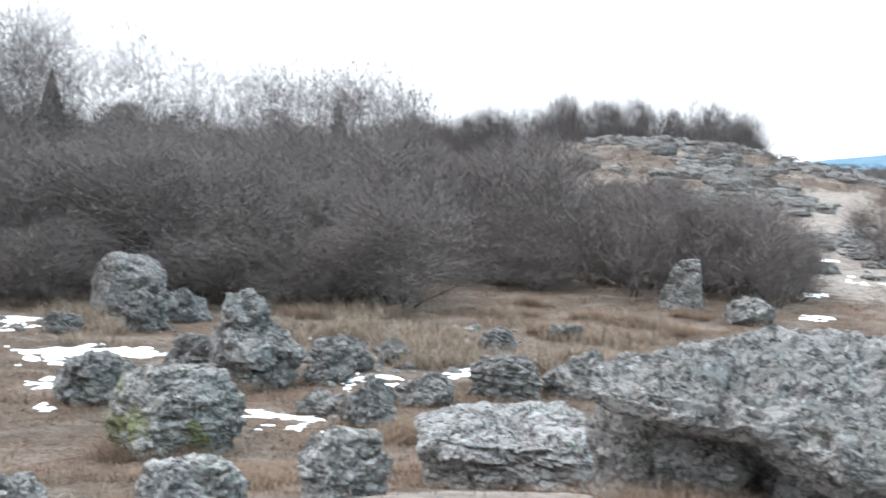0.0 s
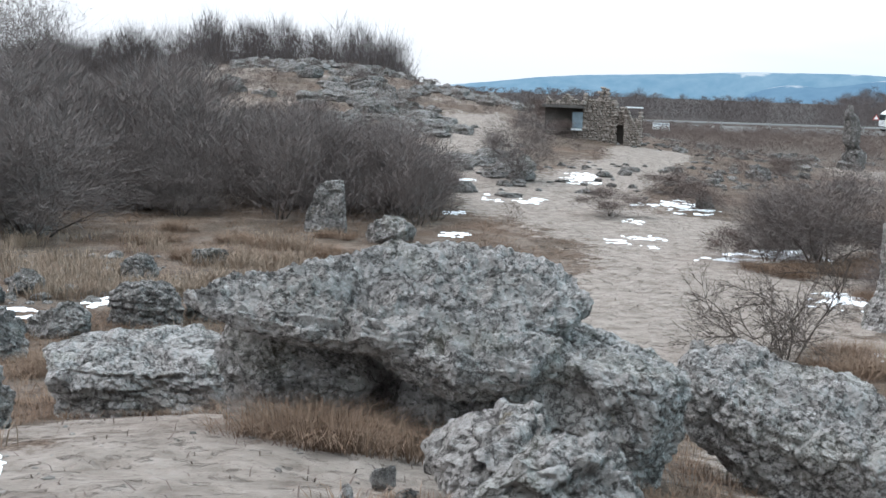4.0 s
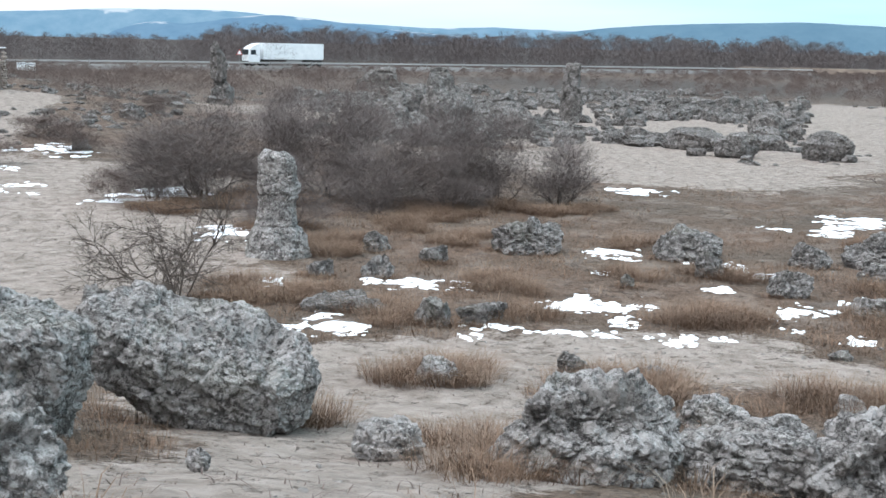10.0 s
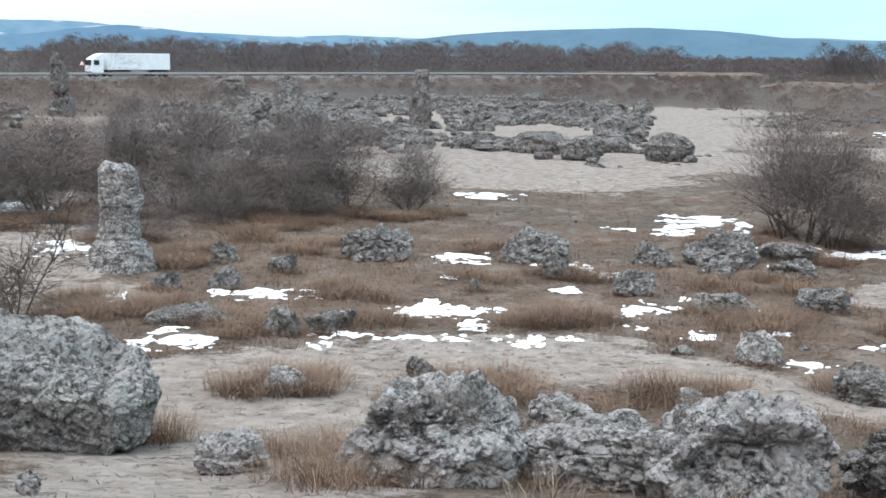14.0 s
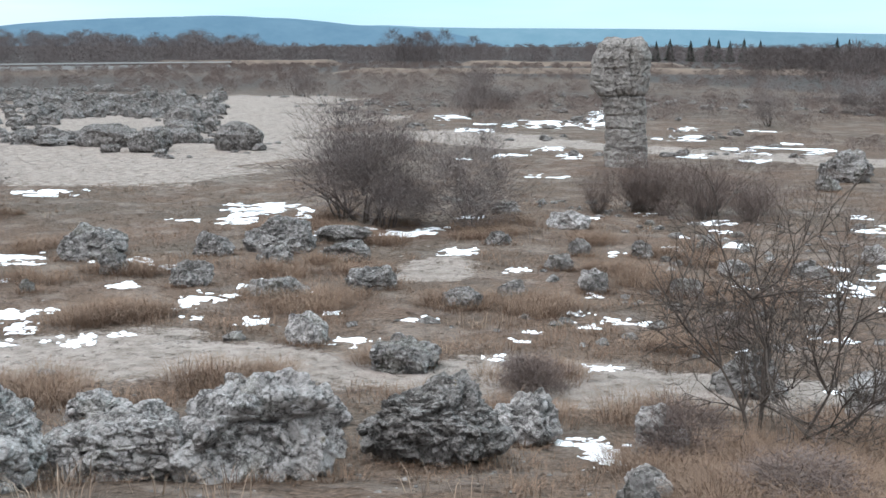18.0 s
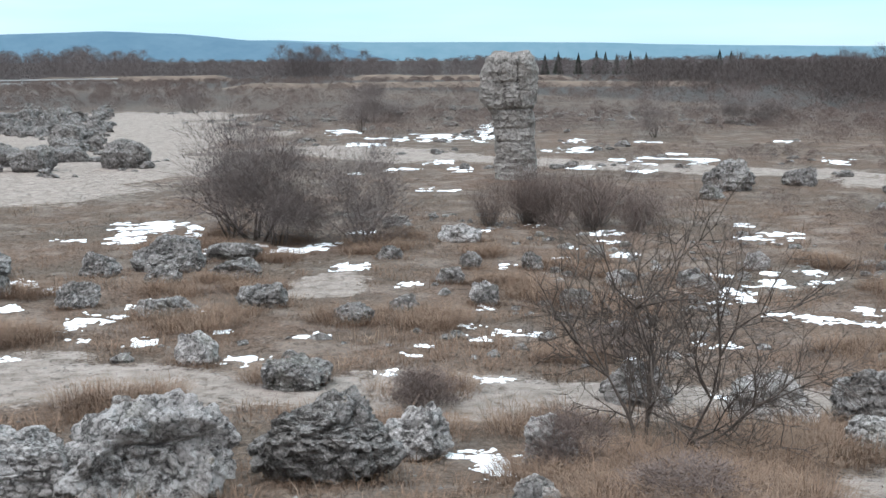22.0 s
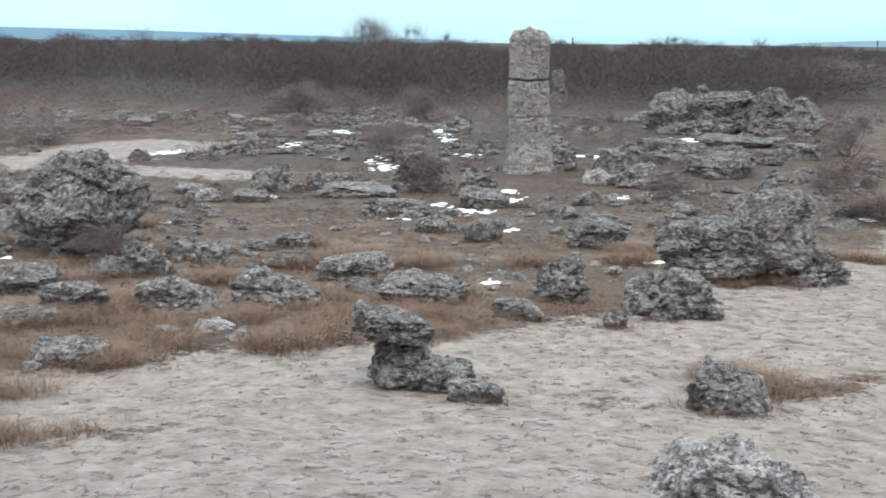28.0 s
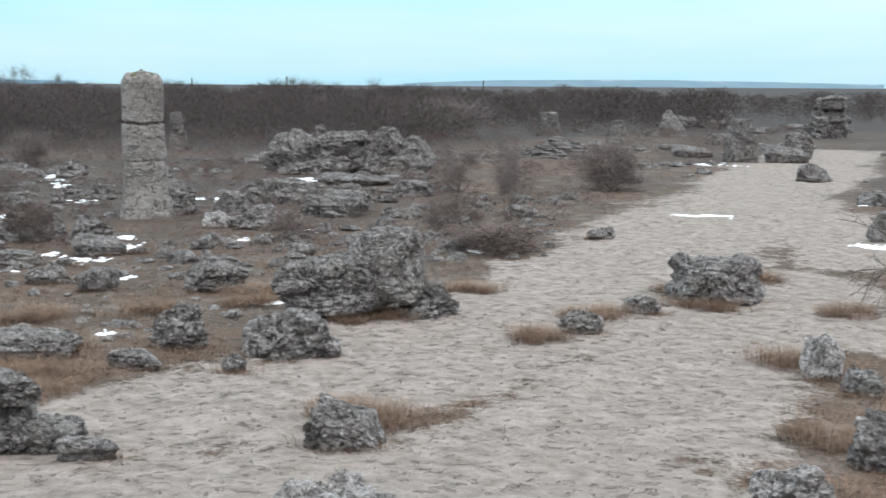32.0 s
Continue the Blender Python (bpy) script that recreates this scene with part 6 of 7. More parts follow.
# ---- rubble: small rocks in fields ----
def rubble(a0, a1, r0, r1, count, small, large, seed, label, things=True, avoid_sand=False, tall=1.0):
    """Rocks scattered between two bearings and two distances, in uneven drifts."""
    rng = np.random.RandomState(seed)
    n = count * 6
    az = np.radians(rng.uniform(a0, a1, n))
    r = np.sqrt(rng.uniform(r0 * r0, r1 * r1, n))
    x, y = r * np.sin(az), r * np.cos(az)
    drift = fbm(np.stack([x * 0.12, y * 0.12, x * 0], 1), 3, seed)
    ok = drift > np.quantile(drift, 0.45 if seed == 62 else 0.6)
    if avoid_sand:
        ok &= sandiness(x, y) < 0.55
    x, y = x[ok][:count], y[ok][:count]
    sizes = small + (large - small) * rng.uniform(0, 1, len(x)) ** 2.2
    if things:
        for k in range(len(x)):
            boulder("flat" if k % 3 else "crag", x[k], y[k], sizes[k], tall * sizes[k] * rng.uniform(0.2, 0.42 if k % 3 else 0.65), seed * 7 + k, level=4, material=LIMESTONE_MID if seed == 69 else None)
        return
    vs, fs, base = [], [], 0
    for k in range(len(x)):
        v, f = LOOSE[1 if sizes[k] < 0.1 else 3 if sizes[k] > 0.5 else 2][k % 8]
        t = rng.uniform(0, 6.3)
        c, s = math.cos(t), math.sin(t)
        q = v * (sizes[k], sizes[k] * rng.uniform(0.6, 1.0), tall * sizes[k] * rng.uniform(0.16, 0.42))
        vs.append(np.stack([q[:, 0] * c - q[:, 1] * s + x[k], q[:, 0] * s + q[:, 1] * c + y[k], q[:, 2] + ground_at(x[k], y[k])], 1))
        fs.append(f + base)
        base += len(v)
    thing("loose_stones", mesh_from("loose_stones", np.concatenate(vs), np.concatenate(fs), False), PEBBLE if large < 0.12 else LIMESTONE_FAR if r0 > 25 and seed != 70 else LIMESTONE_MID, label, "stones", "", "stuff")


LOOSE = {n: [rock_shape(500 + k, n, ("round", "crag")[k % 2]) for k in range(8)] for n in (1, 2, 3)}
FIELD = "field of broken grey limestone rubble on the plain"
rubble(43, 62, 60, 112, 110, 0.9, 2.6, 61, FIELD, True, False, 1.3)
rubble(40, 63, 60, 145, 1900, 0.5, 1.7, 62, FIELD, False, False, 1.4)
rubble(99, 134, 38, 92, 140, 0.5, 1.9, 63, FIELD, True, True)
rubble(98, 140, 26, 100, 1300, 0.3, 1.1, 64, FIELD, False, True)
rubble(60, 96, 20, 42, 240, 0.12, 0.5, 65, "small grey stones among the dry grass", False, True)
rubble(98, 130, 20, 40, 200, 0.12, 0.5, 66, "small grey stones among the dry grass", False, True)
rubble(-25, 12, 17, 34, 200, 0.12, 0.5, 67, "small grey stones among the dry grass", False, True)
rubble(22, 36, 44, 84, 30, 0.5, 1.5, 75, FIELD, True, True)
rubble(22, 42, 46, 120, 420, 0.3, 1.1, 68, "low stones beside the sandy track", False)
rubble(4, 21, 56, 118, 50, 1.0, 3.0, 69, "pale layered limestone outcrop on the hillside")
rubble(3, 23, 52, 125, 1600, 0.4, 1.9, 70, "pale limestone outcrops covering the hillside", False)
rubble(60, 100, 58, 130, 320, 0.4, 1.2, 71, "scattered low stones on the plain", False)
rubble(136, 168, 45, 120, 260, 0.4, 1.4, 72, "low stones beside the sandy track", False, True)
rubble(-35, 175, 5, 32, 2600, 0.015, 0.09, 73, "small pebbles strewn on the sand", False)
rubble(138, 152, 90, 180, 40, 1.5, 4.0, 74, FIELD)

# ---- the thicket at the foot of the hill ----
rng = np.random.RandomState(77)
for k in range(120):
    a = radians(rng.uniform(-36, 18))
    r = 36.5 + 22 * rng.uniform(0, 1) ** 1.3
    tall = rng.uniform(3.2, 4.8) * (0.72 if r < 40 else 1.0)
    if math.degrees(a) > 3:
        tall *= 0.72
        r += 5
        if abs(math.degrees(a) - 13) < 1.6:
            r += 4
        if r > 54:
            continue
    plant("thick", r * math.sin(a), r * math.cos(a), tall * 1.3, tall, k)
for k in range(32):
    a = radians(rng.uniform(-34, 2))
    r = rng.uniform(66, 100)
    plant("tree", r * math.sin(a), r * math.cos(a), 7.5, rng.uniform(0.9, 1.1) * (11.0 - 0.22 * abs(math.degrees(a) + 14)), k)

# ---- conifers above the thicket ----
def conifer(x, y, h, seed):
    rng = np.random.RandomState(seed)
    root = new("conifer")
    tagged(root, "dark green pointed conifer above the bare brush", "conifer")
    segs = []
    n = 1800
    t = rng.uniform(0.08, 1, n)
    ang = rng.uniform(0, 2 * math.pi, n)
    rad = 0.20 * (1 - t) ** 0.9 * rng.uniform(0.3, 1, n)
    p = np.stack([np.cos(ang) * rad, np.sin(ang) * rad, t], 1) * h
    w = np.stack([np.cos(ang), np.sin(ang), np.full(n, 0.35)], 1) * (0.10 * h * (1.06 - t))[:, None]
    segs = np.concatenate([p, p + w, np.full((n, 1), 0.10), np.full((n, 1), 0.02)], 1)
    v, f = slivers(segs)
    part("trunk", mesh_from("trunk", *tubes([(0, 0, -0.2, 0, 0, h * 0.9, 0.12, 0.02)], 6)), BARK, root)
    part("crown", mesh_from("crown", v, f, False), CONIFER, root)
    root.location = (x, y, float(terrain(x, y)))


conifer(-2.7, 84, 6.4, 3)
conifer(-20.5, 80, 7.6, 5)
for k, bearing in enumerate((81.9, 82.5, 83.4, 84.2, 84.6, 85.1, 85.7, 86.4, 89.6, 90.1, 90.5)):
    conifer(372 * math.sin(radians(bearing)), 372 * math.cos(radians(bearing)), 6.4 + 1.2 * ((k * 0.618) % 1), 20 + k)


# ---- thorn bushes near the path ----
def thorn_bush(x, y, size, seed, stems, tilt, label, turn, kids=2):
    pair = shrub_meshes(seed, stems, 0.60, 0.011, 3, 0.6, kids, tilt, True, 0.26, 0.02 if tilt < 1.2 else -0.04)
    return shrub("thorn_bush", pair, x, y, size, turn, label, "thorn bush", "", BARK, BARK)


thorn_bush(14.87, -0.43, 2.84, 51, 5, 0.8, "bare thorn bush with crooked grey stems in dry grass", 0.6, 3)
thorn_bush(13.85, 18.84, 2.34, 52, 5, 1.25, "low bare thorn bush with arching branches", 0.2, 3)
thorn_bush(13.40, -29.74, 3.42, 53, 6, 1.3, "bare thorn bush with long arching branches", 1.0)

# ---- dry grass ----
def scatter(seed, count, near, far, low=-0.1, high=0.42, a0=-40, a1=172):
    rng = np.random.RandomState(seed)
    az = np.radians(rng.uniform(a0, a1, count))
    r = near + (far - near) * rng.uniform(0, 1, count) ** 1.3
    x, y = r * np.sin(az), r * np.cos(az)
    s = sandiness(x, y)
    clump = fbm(np.stack([x * 0.5, y * 0.5, x * 0], 1), 3, seed)
    keep = (s < high) & (clump > low)
    for sx, sy, sw, sd in SNOWED:
        a = math.hypot(sx, sy)
        u, v = ((x - sx) * sx + (y - sy) * sy) / a, ((x - sx) * sy - (y - sy) * sx) / a
        keep &= (u / (sd + 0.15)) ** 2 + (v / (sw + 0.1)) ** 2 > 1
    return np.stack([x, y, rng.uniform(0.6, 1.4, count)], 1)[keep]


TUSSOCKS = []
BUSH_FEET = [ob.matrix_basis.translation.copy() for ob in bpy.data.objects if ob.name.startswith("bush") and ob.parent is None and 24 < math.hypot(ob.matrix_basis.translation.x, ob.matrix_basis.translation.y) < 45 and ob.matrix_basis.translation.x > 18]


def tussock(x, y):
    """A mound of hanging dry grass at one spot."""
    rng = np.random.RandomState(len(TUSSOCKS) + 5)
    if any(math.hypot(x - q[0], y - q[1]) < 0.3 + min(q[2], q[3]) for q in SNOWED):
        return
    for _ in range(16):
        a, r = rng.uniform(0, 6.3), 0.42 * math.sqrt(rng.uniform(0, 1))
        TUSSOCKS.append((x + 1.5 * r * math.cos(a), y + 1.5 * r * math.sin(a), rng.uniform(0.8, 1.6)))


tussock(19.62, 21.15)
tussock(21.09, 22.20)
tussock(15.93, 15.61)
tussock(15.48, 14.60)
tussock(19.81, 16.20)
tussock(19.48, 15.18)
tussock(22.64, 14.80)
tussock(19.61, 11.33)
tussock(24.37, 13.03)
tussock(22.20, 9.06)
tussock(21.65, 8.17)
tussock(13.18, 11.27)
tussock(12.79, 11.11)
tussock(15.61, 6.81)
tussock(9.33, 7.37)
tussock(8.30, 6.13)
tussock(14.25, 9.62)
tussock(12.53, 11.39)
tussock(15.95, 15.15)
tussock(17.49, 13.69)
tussock(24.82, 13.07)
tussock(23.22, 9.34)
tussock(17.67, 2.97)
tussock(16.10, 6.63)
tussock(19.14, 4.05)
tussock(14.32, 8.90)
tussock(19.56, 11.56)
tussock(22.69, 8.00)
tussock(17.97, 5.00)
tussock(22.96, 5.70)
tussock(23.72, 4.62)
tussock(20.03, 10.86)
tussock(13.00, 0.98)
tussock(12.91, 0.38)
tussock(13.42, -0.03)
tussock(14.21, -0.38)
tussock(14.42, -0.93)
tussock(14.05, -1.47)
tussock(15.84, -1.29)
tussock(15.50, -2.06)
tussock(16.01, -2.61)
tussock(22.71, 3.61)
tussock(22.87, 4.08)
tussock(18.79, 3.81)
tussock(22.36, -3.38)
tussock(23.17, -5.59)
tussock(23.04, -6.54)
tussock(20.39, -9.39)
tussock(22.69, -9.64)
tussock(15.40, -3.17)
tussock(10.93, -1.74)
tussock(12.29, -0.04)
tussock(13.50, -0.40)
tussock(12.72, -0.99)
tussock(13.95, -1.47)
tussock(15.16, -2.31)
tussock(18.22, -3.88)
tussock(19.67, -5.75)
tussock(29.99, -9.16)
tussock(28.73, -4.68)
tussock(35.17, -9.71)
tussock(33.35, -5.86)
tussock(21.15, -9.93)
tussock(24.17, -7.04)
tussock(25.97, -9.10)
tussock(25.80, -19.61)
tussock(14.20, -13.80)
tussock(21.10, -11.37)
tussock(27.17, -11.83)
tussock(19.17, -10.92)
tussock(21.85, -7.13)
tussock(21.70, -19.30)
tussock(25.27, -16.41)
tussock(12.73, -22.72)
tussock(22.80, -24.36)
tussock(19.05, -28.13)
tussock(17.33, -20.79)
tussock(9.11, -18.22)
tussock(14.60, -28.33)
tussock(18.35, -23.77)
tussock(17.36, -26.73)
tussock(18.93, -31.28)
tussock(28.37, -31.36)
tussock(21.27, -20.37)
tussock(14.56, -13.90)
tussock(-2.54, 24.02)
tussock(-2.73, 17.72)
tussock(-0.83, 14.83)
tussock(3.12, 24.86)
tussock(1.27, 19.51)
tussock(-9.27, 35.82)
tussock(-10.41, 38.12)
tussock(-1.86, 35.26)
tussock(5.28, 33.41)
tussock(7.00, 32.72)
tussock(8.84, 34.07)
tussock(5.52, 39.28)
tussock(4.34, 17.99)
tussock(4.80, 17.38)
tussock(4.87, 15.04)
tussock(4.79, 13.20)
tussock(4.24, 16.25)
tussock(4.72, 15.63)
tussock(14.88, 17.50)
tussock(14.43, 18.03)
tussock(19.75, 21.31)
tussock(8.94, 9.98)
tussock(15.66, 17.39)
tussock(15.68, 19.40)
tussock(6.94, 36.53)
tussock(7.84, 35.24)
tussock(9.92, 37.06)
tussock(4.56, 36.54)
for x, y in ((2.96, 9.36), (3.24, 9.20), (3.45, 9.06), (11.9, -0.9), (12.3, -1.4), (11.5, -0.6), (12.8, -1.7)):
    tussock(x, y)
rng = np.random.RandomState(71)
for foot in BUSH_FEET:
    for k in range(4):
        tussock(foot.x * rng.uniform(0.93, 1.0) + rng.uniform(-1.3, 1.3), foot.y * rng.uniform(0.93, 1.0) + rng.uniform(-1.3, 1.3))
for k in range(90):
    a, r = radians(rng.uniform(35, 132)), rng.uniform(15, 34)
    x, y = r * math.sin(a), r * math.cos(a)
    if sandiness(np.array([x]), np.array([y]))[0] < 0.45:
        tussock(x, y)
# grass gathered round the feet of the rocks
rng = np.random.RandomState(31)
feet = np.array([q for q in ROCK_FEET if math.hypot(q[0], q[1]) < 48])
feet = np.repeat(feet, 9, axis=0)
side = rng.uniform(-0.62, 0.62, len(feet)) * feet[:, 2]
far = np.hypot(feet[:, 0], feet[:, 1])
back = np.abs(side) * 0.45 + rng.uniform(-0.18, 0.05, len(feet))
gx = feet[:, 0] + feet[:, 1] / far * side + feet[:, 0] / far * back
gy = feet[:, 1] - feet[:, 0] / far * side + feet[:, 1] / far * back
keep = sandiness(gx, gy) < 0.80
FEET = np.stack([gx, gy, rng.uniform(0.5, 1.3, len(feet))], 1)[keep]
tuft_field("dry_grass", FEET, 34, 0.20, 0.0035, STRAW, "rusty dry grass gathered round the rocks' feet", 19, 1.6)
tuft_field("dry_grass", TUSSOCKS, 110, 0.29, 0.0026, STRAW, "mounds of rusty brown hanging dry grass", 9, 1.7)
tuft_field("dry_grass", scatter(1, 14000, 5, 24, 0.06), 26, 0.15, 0.0026, STRAW, "rusty brown tufts of dry winter grass", 1, 1.7)
tuft_field("dry_grass", scatter(2, 26000, 16, 48, 0.0), 12, 0.20, 0.0045, STRAW, "rusty brown tufts of dry winter grass", 2, 1.7)
tuft_field("pale_dry_grass", scatter(3, 3500, 8, 45, 0.15), 14, 0.30, 0.005, STRAW_PALE, "pale straw-coloured dry grass stalks", 3, 0.7)
tuft_field("pale_dry_grass", scatter(4, 5000, 27, 37, -0.05, 0.5, -36, 14), 16, 0.42, 0.007, STRAW_PALE, "tall pale grass along the thicket's edge", 4, 0.8)


def litter(seed, count, near, far):
    """Places on bare sand."""
    rng = np.random.RandomState(seed)
    az = np.radians(rng.uniform(-40, 172, count))
    r = near + (far - near) * rng.uniform(0, 1, count) ** 1.2
    x, y = r * np.sin(az), r * np.cos(az)
    keep = sandiness(x, y) > 0.55
    return np.stack([x, y, rng.uniform(0.5, 1.6, count)], 1)[keep]


tuft_field("plant_litter", litter(11, 5000, 4.5, 30), 3, 0.07, 0.006, TWIG, "dead stalks and plant litter lying on the sand", 12, 3.0)

# ---- the road across the plain, with its rail ----
ROAD = [(20, 196), (60, 188), (100, 181), (146, 173), (200, 160), (237, 148), (262, 132)]


def strip(points, offsets, heights, step=4.0):
    """A long strip along points: cross-section by offsets and heights above the ground."""
    pts = np.array(points, float)
    seg = np.linalg.norm(np.diff(pts, axis=0), axis=1)
    s = np.concatenate([[0], np.cumsum(seg)])
    t = np.arange(0, s[-1], step)
    x, y = np.interp(t, s, pts[:, 0]), np.interp(t, s, pts[:, 1])
    k = np.ones(9) / 9
    x = np.convolve(np.pad(x, 4, mode="edge"), k, "valid")
    y = np.convolve(np.pad(y, 4, mode="edge"), k, "valid")
    dx, dy = np.gradient(x), np.gradient(y)
    n = np.hypot(dx, dy)
    nx, ny = -dy / n, dx / n
    rows = [np.stack([x + nx * o, y + ny * o, terrain(x, y) + h], 1) for o, h in zip(offsets, heights)]
    m, c = len(x), len(offsets)
    idx = np.arange(m * c).reshape(c, m)
    f = np.stack([idx[:-1, :-1], idx[:-1, 1:], idx[1:, 1:], idx[1:, :-1]], -1).reshape(-1, 4)
    return np.concatenate(rows), f, (x, y, nx, ny)


v, f, road_line = strip(ROAD, (-9, -4.2, -3.6, 3.6, 4.2, 9), (-0.3, 0.50, 0.55, 0.55, 0.50, -0.3))
thing("road", mesh_from("road", v, f), ASPHALT, "grey asphalt road on a low embankment", "road", "", "structure")
v, f, _ = strip(ROAD, (-4.9, -4.84, -4.84, -4.9, -4.9), (1.05, 1.05, 1.35, 1.35, 1.05))
rail = thing("guard_rail", mesh_from("guard_rail", v, f), STEEL, "pale steel guard rail along the road", "guard rail")
px, py, nx, ny = road_line
post = None
for k in range(2, len(px) - 2, 2):
    cx, cy = px[k] - nx[k] * 4.95, py[k] - ny[k] * 4.95
    if post is None:
        post = part("rail_post", box_bm(-0.06, -0.06, 0, 0.06, 0.06, 1.3), STEEL, rail)
        one = post
    else:
        one = part("rail_post", post.data, STEEL, rail)
    one.location = (cx, cy, float(terrain(cx, cy)) + 0.2)

# tan banks of earth on the far plain
for pts, tall in (([(268, 163), (285, 138), (300, 118)], 1.4), ([(300, 96), (310, 75), (306, 52), (300, 30)], 1.2), ([(210, 92), (226, 64), (236, 30), (238, -5)], 1.0)):
    v, f, _ = strip(pts, (-5, -2, -0.5, 1.5, 6), (-0.3, tall * 0.8, tall, tall * 0.9, -0.3), 2.5)
    fade = np.tile(np.clip(np.sin(np.linspace(0, math.pi, len(v) // 5)) * 3, 0, 1), 5)
    floor_z = terrain(v[:, 0], v[:, 1])
    v[:, 2] = floor_z - 0.3 + (v[:, 2] - floor_z + 0.3 + 0.3 * fbm(v * 0.12, 3, 8)) * fade
    thing("earth_bank", mesh_from("earth_bank", v, f), TAN, "low bank of bare earth and tan dry grass", "bank", "earth banks", "structure")


# ---- the lorry ----
def lorry(x, y, turn):
    root = new("lorry")
    tagged(root, "white articulated lorry with a box trailer on the road", "lorry")
    trailer = part("trailer", box_bm(-3.4, -1.25, 1.15, 8.6, 1.25, 3.95, 0.06), WHITE_PAINT, root)
    part("trailer_frame", box_bm(-3.2, -0.9, 0.85, 8.4, 0.9, 1.13), CHASSIS, root)
    part("side_skirt", box_bm(1.0, -1.22, 0.45, 4.2, -1.12, 1.1, 0.02), STEEL, root)
    bm = bmesh.new()
    prof = [(-6.3, 0.5), (-6.35, 1.7), (-6.1, 2.9), (-5.6, 3.3), (-4.3, 3.9), (-4.1, 3.9), (-4.1, 0.5)]
    ring = [[bm.verts.new((px_, s * 1.22, pz_)) for px_, pz_ in prof] for s in (-1, 1)]
    bm.faces.new(ring[0])
    bm.faces.new(list(reversed(ring[1])))
    for k in range(len(prof)):
        j = (k + 1) % len(prof)
        bm.faces.new((ring[0][j], ring[0][k], ring[1][k], ring[1][j]))
    bmesh.ops.recalc_face_normals(bm, faces=list(bm.faces))
    bmesh.ops.bevel(bm, geom=list(bm.edges), offset=0.07, segments=2, affect="EDGES")
    cab = part("cab", bm, WHITE_PAINT, root)
    part("side_window", box_bm(-5.9, -1.25, 1.95, -4.9, -1.2, 2.75, 0.02), DARK_GLASS, cab, "dark cab side window")
    part("windscreen", box_bm(-6.36, -1.0, 1.9, -6.2, 1.0, 2.8, 0.02), DARK_GLASS, cab, "dark windscreen")
    part("bumper", box_bm(-6.45, -1.2, 0.35, -6.2, 1.2, 0.85, 0.05), CHASSIS, cab)
    part("chassis", box_bm(-6.0, -0.5, 0.55, -2.2, 0.5, 0.84), CHASSIS, root)
    first = None
    for wx in (-5.5, -2.9, 5.2, 6.5, 7.8):
        for side in (-1, 1):
            if first is None:
                bm = bmesh.new()
                bmesh.ops.create_cone(bm, cap_ends=True, segments=20, radius1=0.5, radius2=0.5, depth=0.32, matrix=Matrix.Rotation(math.pi / 2, 4, "X"))
                bmesh.ops.bevel(bm, geom=list(bm.edges), offset=0.03, segments=1, affect="EDGES")
                first = wheel = part("wheel", bm, BLACK_RUBBER, root)
                bm = bmesh.new()
                bmesh.ops.create_cone(bm, cap_ends=True, segments=16, radius1=0.27, radius2=0.22, depth=0.36, matrix=Matrix.Rotation(math.pi / 2, 4, "X"))
                rim = part("rim", bm, STEEL, wheel, "grey steel rim")
            else:
                wheel = part("wheel", first.data, BLACK_RUBBER, root)
                part("rim", rim.data, STEEL, wheel, "grey steel rim")
            wheel.location = (wx, side * 1.05, 0.5)
    root.location = (x, y, float(terrain(x, y)) + 0.56)
    root.rotation_euler = (0, 0, turn)


lorry(141.8, 173.4, -0.18)


# ---- information boards and the road sign ----
def notice_board(x, y, turn):
    root = new("notice_board")
    tagged(root, "white notice board on two posts beside the track", "sign board", "notice boards")
    part("board", box_bm(-0.5, -0.03, 0.85, 0.5, 0.03, 1.75, 0.01), WHITE_PAINT, root)
    for sx in (-0.5, 0.5):
        part("post", box_bm(sx * 0.8 - 0.04, 0.03, -0.2, sx * 0.8 + 0.04, 0.1, 1.75), CHASSIS, root)
    part("header_bar", box_bm(-0.42, -0.04, 1.54, 0.42, -0.032, 1.64), BLUE_DOOR, root, "band of unreadable lettering")
    root.location = (x, y, float(terrain(x, y)))
    root.rotation_euler = (0, 0, turn)


def warning_sign(x, y, turn):
    root = new("warning_sign")
    tagged(root, "triangular road sign on a thin post", "road sign")
    for name, mat, r, off in (("plate", SIGN_RED, 0.62, 0.0), ("face", WHITE_PAINT, 0.42, -0.03)):
        bm = bmesh.new()
        bmesh.ops.create_cone(bm, cap_ends=True, segments=3, radius1=r, radius2=r, depth=0.02, matrix=Matrix.Translation((0, off, 2.6)) @ Matrix.Rotation(math.pi / 2, 4, "X"))
        part(name, bm, mat, root)
    part("post", box_bm(-0.04, 0.02, -0.2, 0.04, 0.1, 3.0), STEEL, root)
    root.location = (x, y, float(terrain(x, y)) + 0.3)
    root.rotation_euler = (0, 0, turn)


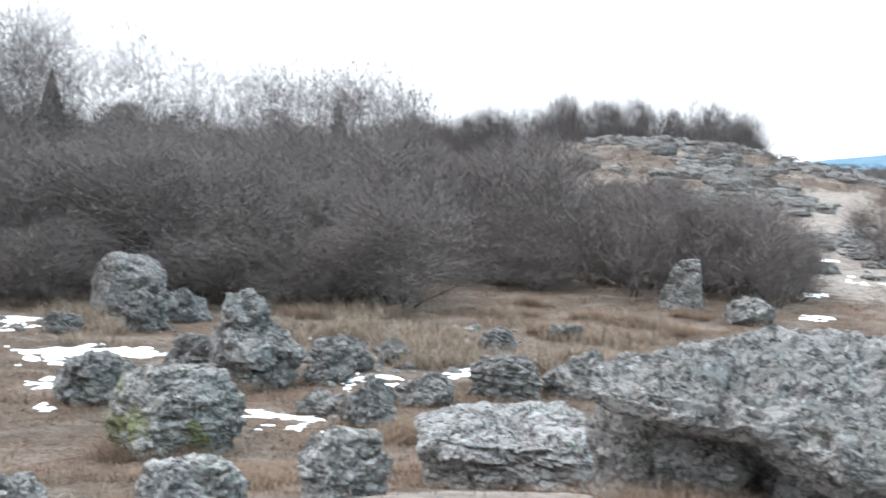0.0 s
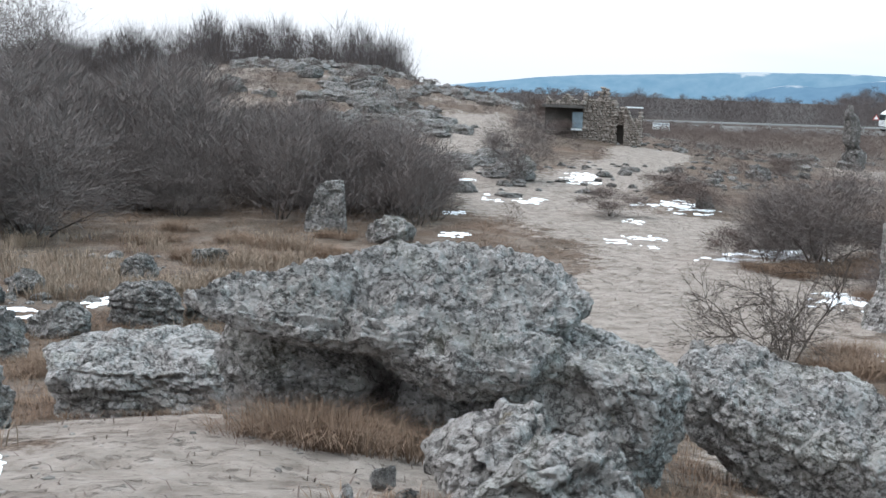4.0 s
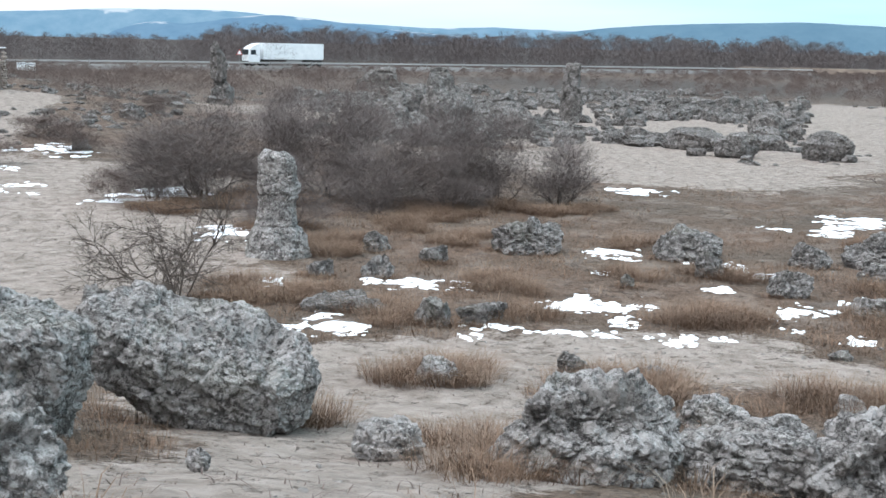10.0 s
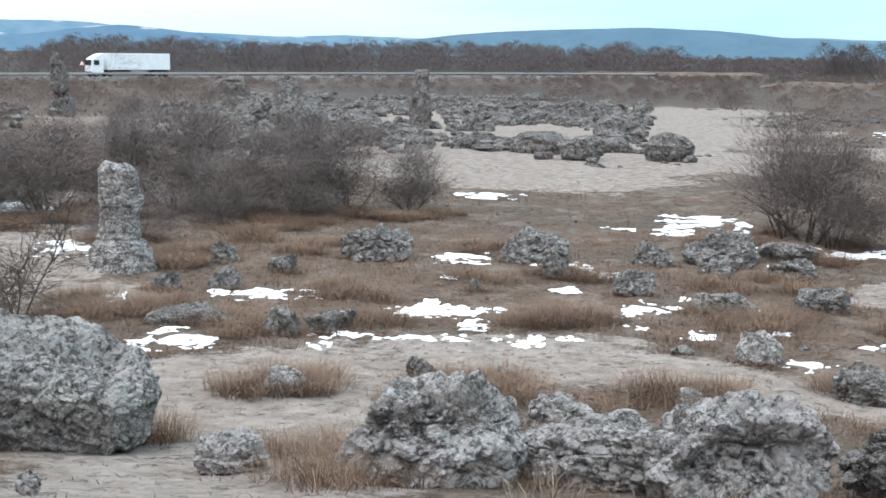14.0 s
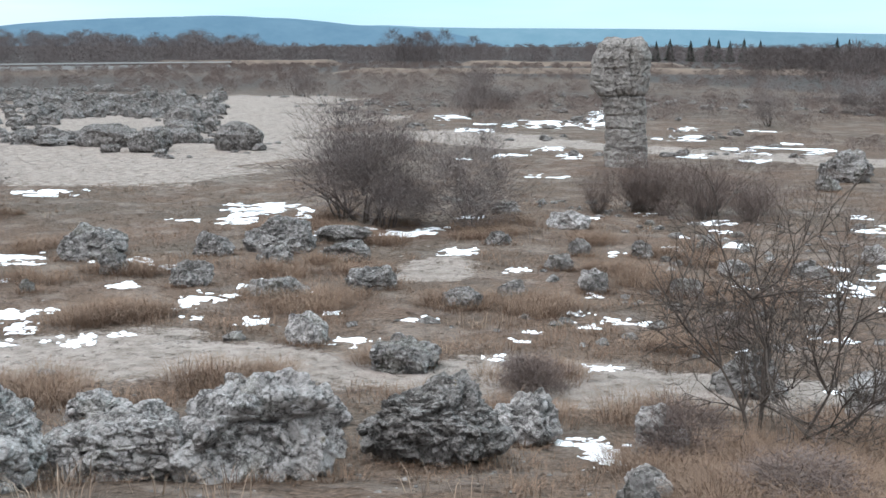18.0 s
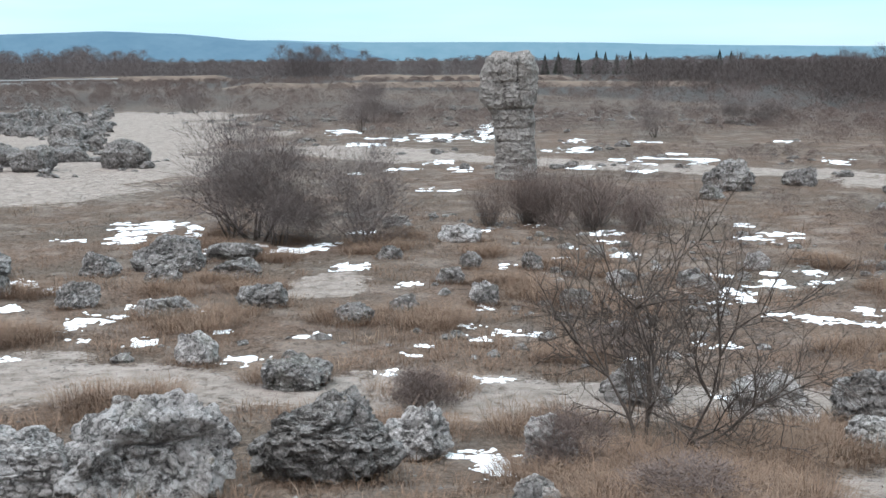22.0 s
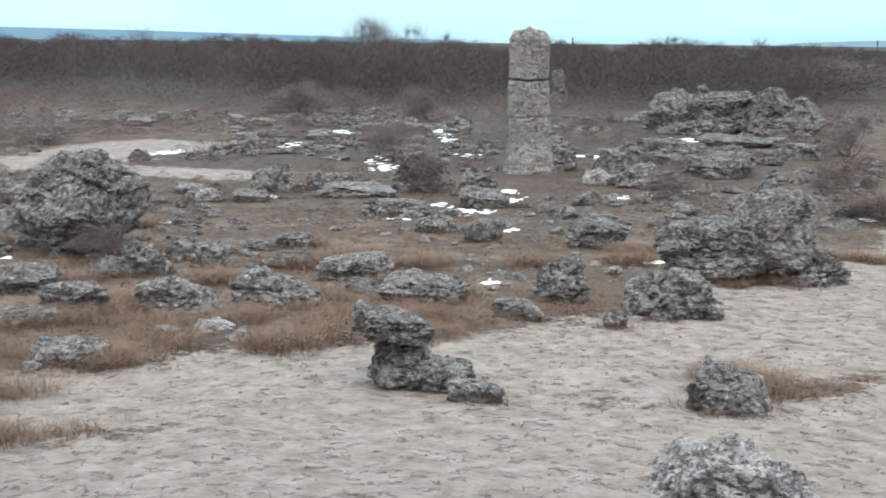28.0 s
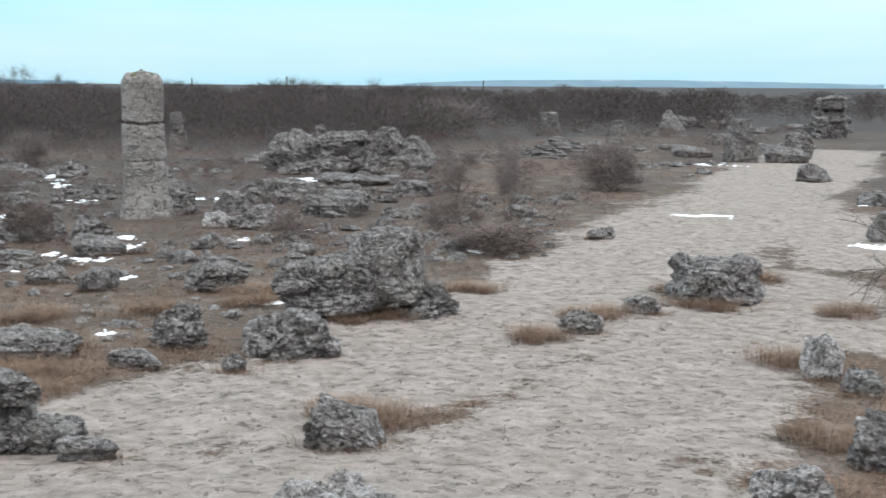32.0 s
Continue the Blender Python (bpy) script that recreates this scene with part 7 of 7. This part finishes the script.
# ---- the ruined stone hut ----
def stone_wall(name, parent, x0, x1, y0, y1, z0, z1, seed, gap=None, ragged=0.35):
    """Rubble masonry: a core with rough stones set in its faces, and a broken top."""
    rng = np.random.RandomState(seed)
    wall = part(name, box_bm(x0 + 0.05, y0 + 0.08, z0, x1 - 0.05, y1 - 0.05, z1 - ragged), MORTAR, parent)
    stones = [mesh_from("stone", *rock_shape(700 + seed + k, 2, "block")) for k in range(4)]
    z = z0
    while z < z1:
        course = rng.uniform(0.10, 0.24)
        x = x0
        while x < x1:
            w = rng.uniform(0.14, 0.48)
            top = z1 - ragged * (0.5 + 0.5 * math.sin(x * 3.1 + seed)) * 1.2
            if z + course * 0.6 < top:
                st = part("stone", stones[rng.randint(4)], MASONRY, wall)
                st.location = (min(x + w / 2, x1 - 0.1), y0 + 0.12, z + course * 0.1)
                st.location.y += rng.uniform(-0.07, 0.05)
                st.rotation_euler = (rng.uniform(-0.1, 0.1), rng.uniform(-0.12, 0.12), rng.uniform(-0.2, 0.2))
                st.scale = (w * 1.08, 0.36 * rng.uniform(0.7, 1.3), course * rng.uniform(0.9, 1.15))
            x += w
        z += course
    return wall


def ruin(x, y, turn):
    root = new("ruined_hut")
    tagged(root, "ruined stone hut with a low roof slab and blue door", "ruin")
    stone_wall("wall", root, -0.3, 2.5, 0.0, 0.7, -0.3, 4.3, 1, None, 1.0)
    stone_wall("buttress", root, 3.15, 4.6, -0.4, 0.6, -0.7, 2.8, 2, None, 1.0)
    stone_wall("lintel", root, 2.45, 3.3, 0.1, 0.7, 1.25, 2.75, 3, None, 0.3)
    stone_wall("lower_wall", root, -3.4, -0.25, 0.16, 0.7, -0.3, 0.9, 5, None, 0.25)
    # a dark panel behind the opening paints the shade within
    part("doorway", box_bm(2.45, 0.9, -0.6, 3.2, 1.0, 2.0), INSIDE_SHADE, root, "dark panel painted as the shade inside the entrance")
    part("roof", box_bm(-3.7, -0.6, 2.45, -0.2, 3.0, 2.7, 0.03), CONCRETE, root, "dark concrete roof slab")
    # the shade below the roof slab is in this wall's colour
    part("back_wall", box_bm(-3.5, 0.9, -0.2, -0.3, 1.2, 2.45), INSIDE_SHADE, root, "back wall under the roof, painted dark as deep shade")
    stone_wall("parapet", root, -3.4, -0.2, -0.3, 0.3, 2.7, 3.55, 4, None, 0.5)
    door = part("door", box_bm(-1.15, 0.05, 0.85, -0.25, 0.15, 2.15, 0.02), BLUE_DOOR, root, "faded blue-grey boarded door")
    for k in range(3):
        part("board", box_bm(-1.12 + 0.29 * k, 0.0, 0.9, -0.86 + 0.29 * k, 0.04, 2.1, 0.01), BLUE_DOOR, door)
    part("sill", box_bm(-1.25, -0.05, 0.70, -0.15, 0.3, 0.84, 0.02), WHITE_PAINT, root, "pale stone sill")
    root.scale = (0.78, 0.80, 0.82)
    part("snowy_ledge", box_bm(3.2, 0.0, 2.62, 4.7, 0.5, 2.72, 0.03), WHITE_PAINT, root, "white snow on the wall's top")
    root.location = (x, y, float(terrain(x, y)))
    root.rotation_euler = (0, 0, turn)


ruin(35.70, 74.89, -0.445)
notice_board(71.42, 132.17, -0.495)
notice_board(72.30, 131.70, -0.502)
warning_sign(125.19, 162.55, -0.656)



# ---- poles on the skyline ----
def pole(x, y, h):
    root = new("utility_pole")
    tagged(root, "thin dark utility pole above the far woods", "pole", "utility poles")
    part("mast", mesh_from("mast", *tubes([(0, 0, -0.5, 0, 0, h, 0.16, 0.10)], 8)), CHASSIS, root)
    part("cap", box_bm(-0.13, -0.13, h - 0.02, 0.13, 0.13, h + 0.1), CHASSIS, root)
    root.location = (x, y, float(terrain(x, y)))
    root.rotation_euler = (0, 0, math.atan2(y, x) - math.pi / 2)


pole(186.5, -137.0, 6.4)
pole(195.9, -123.0, 6.0)
pole(163.5, -164.1, 5.9)
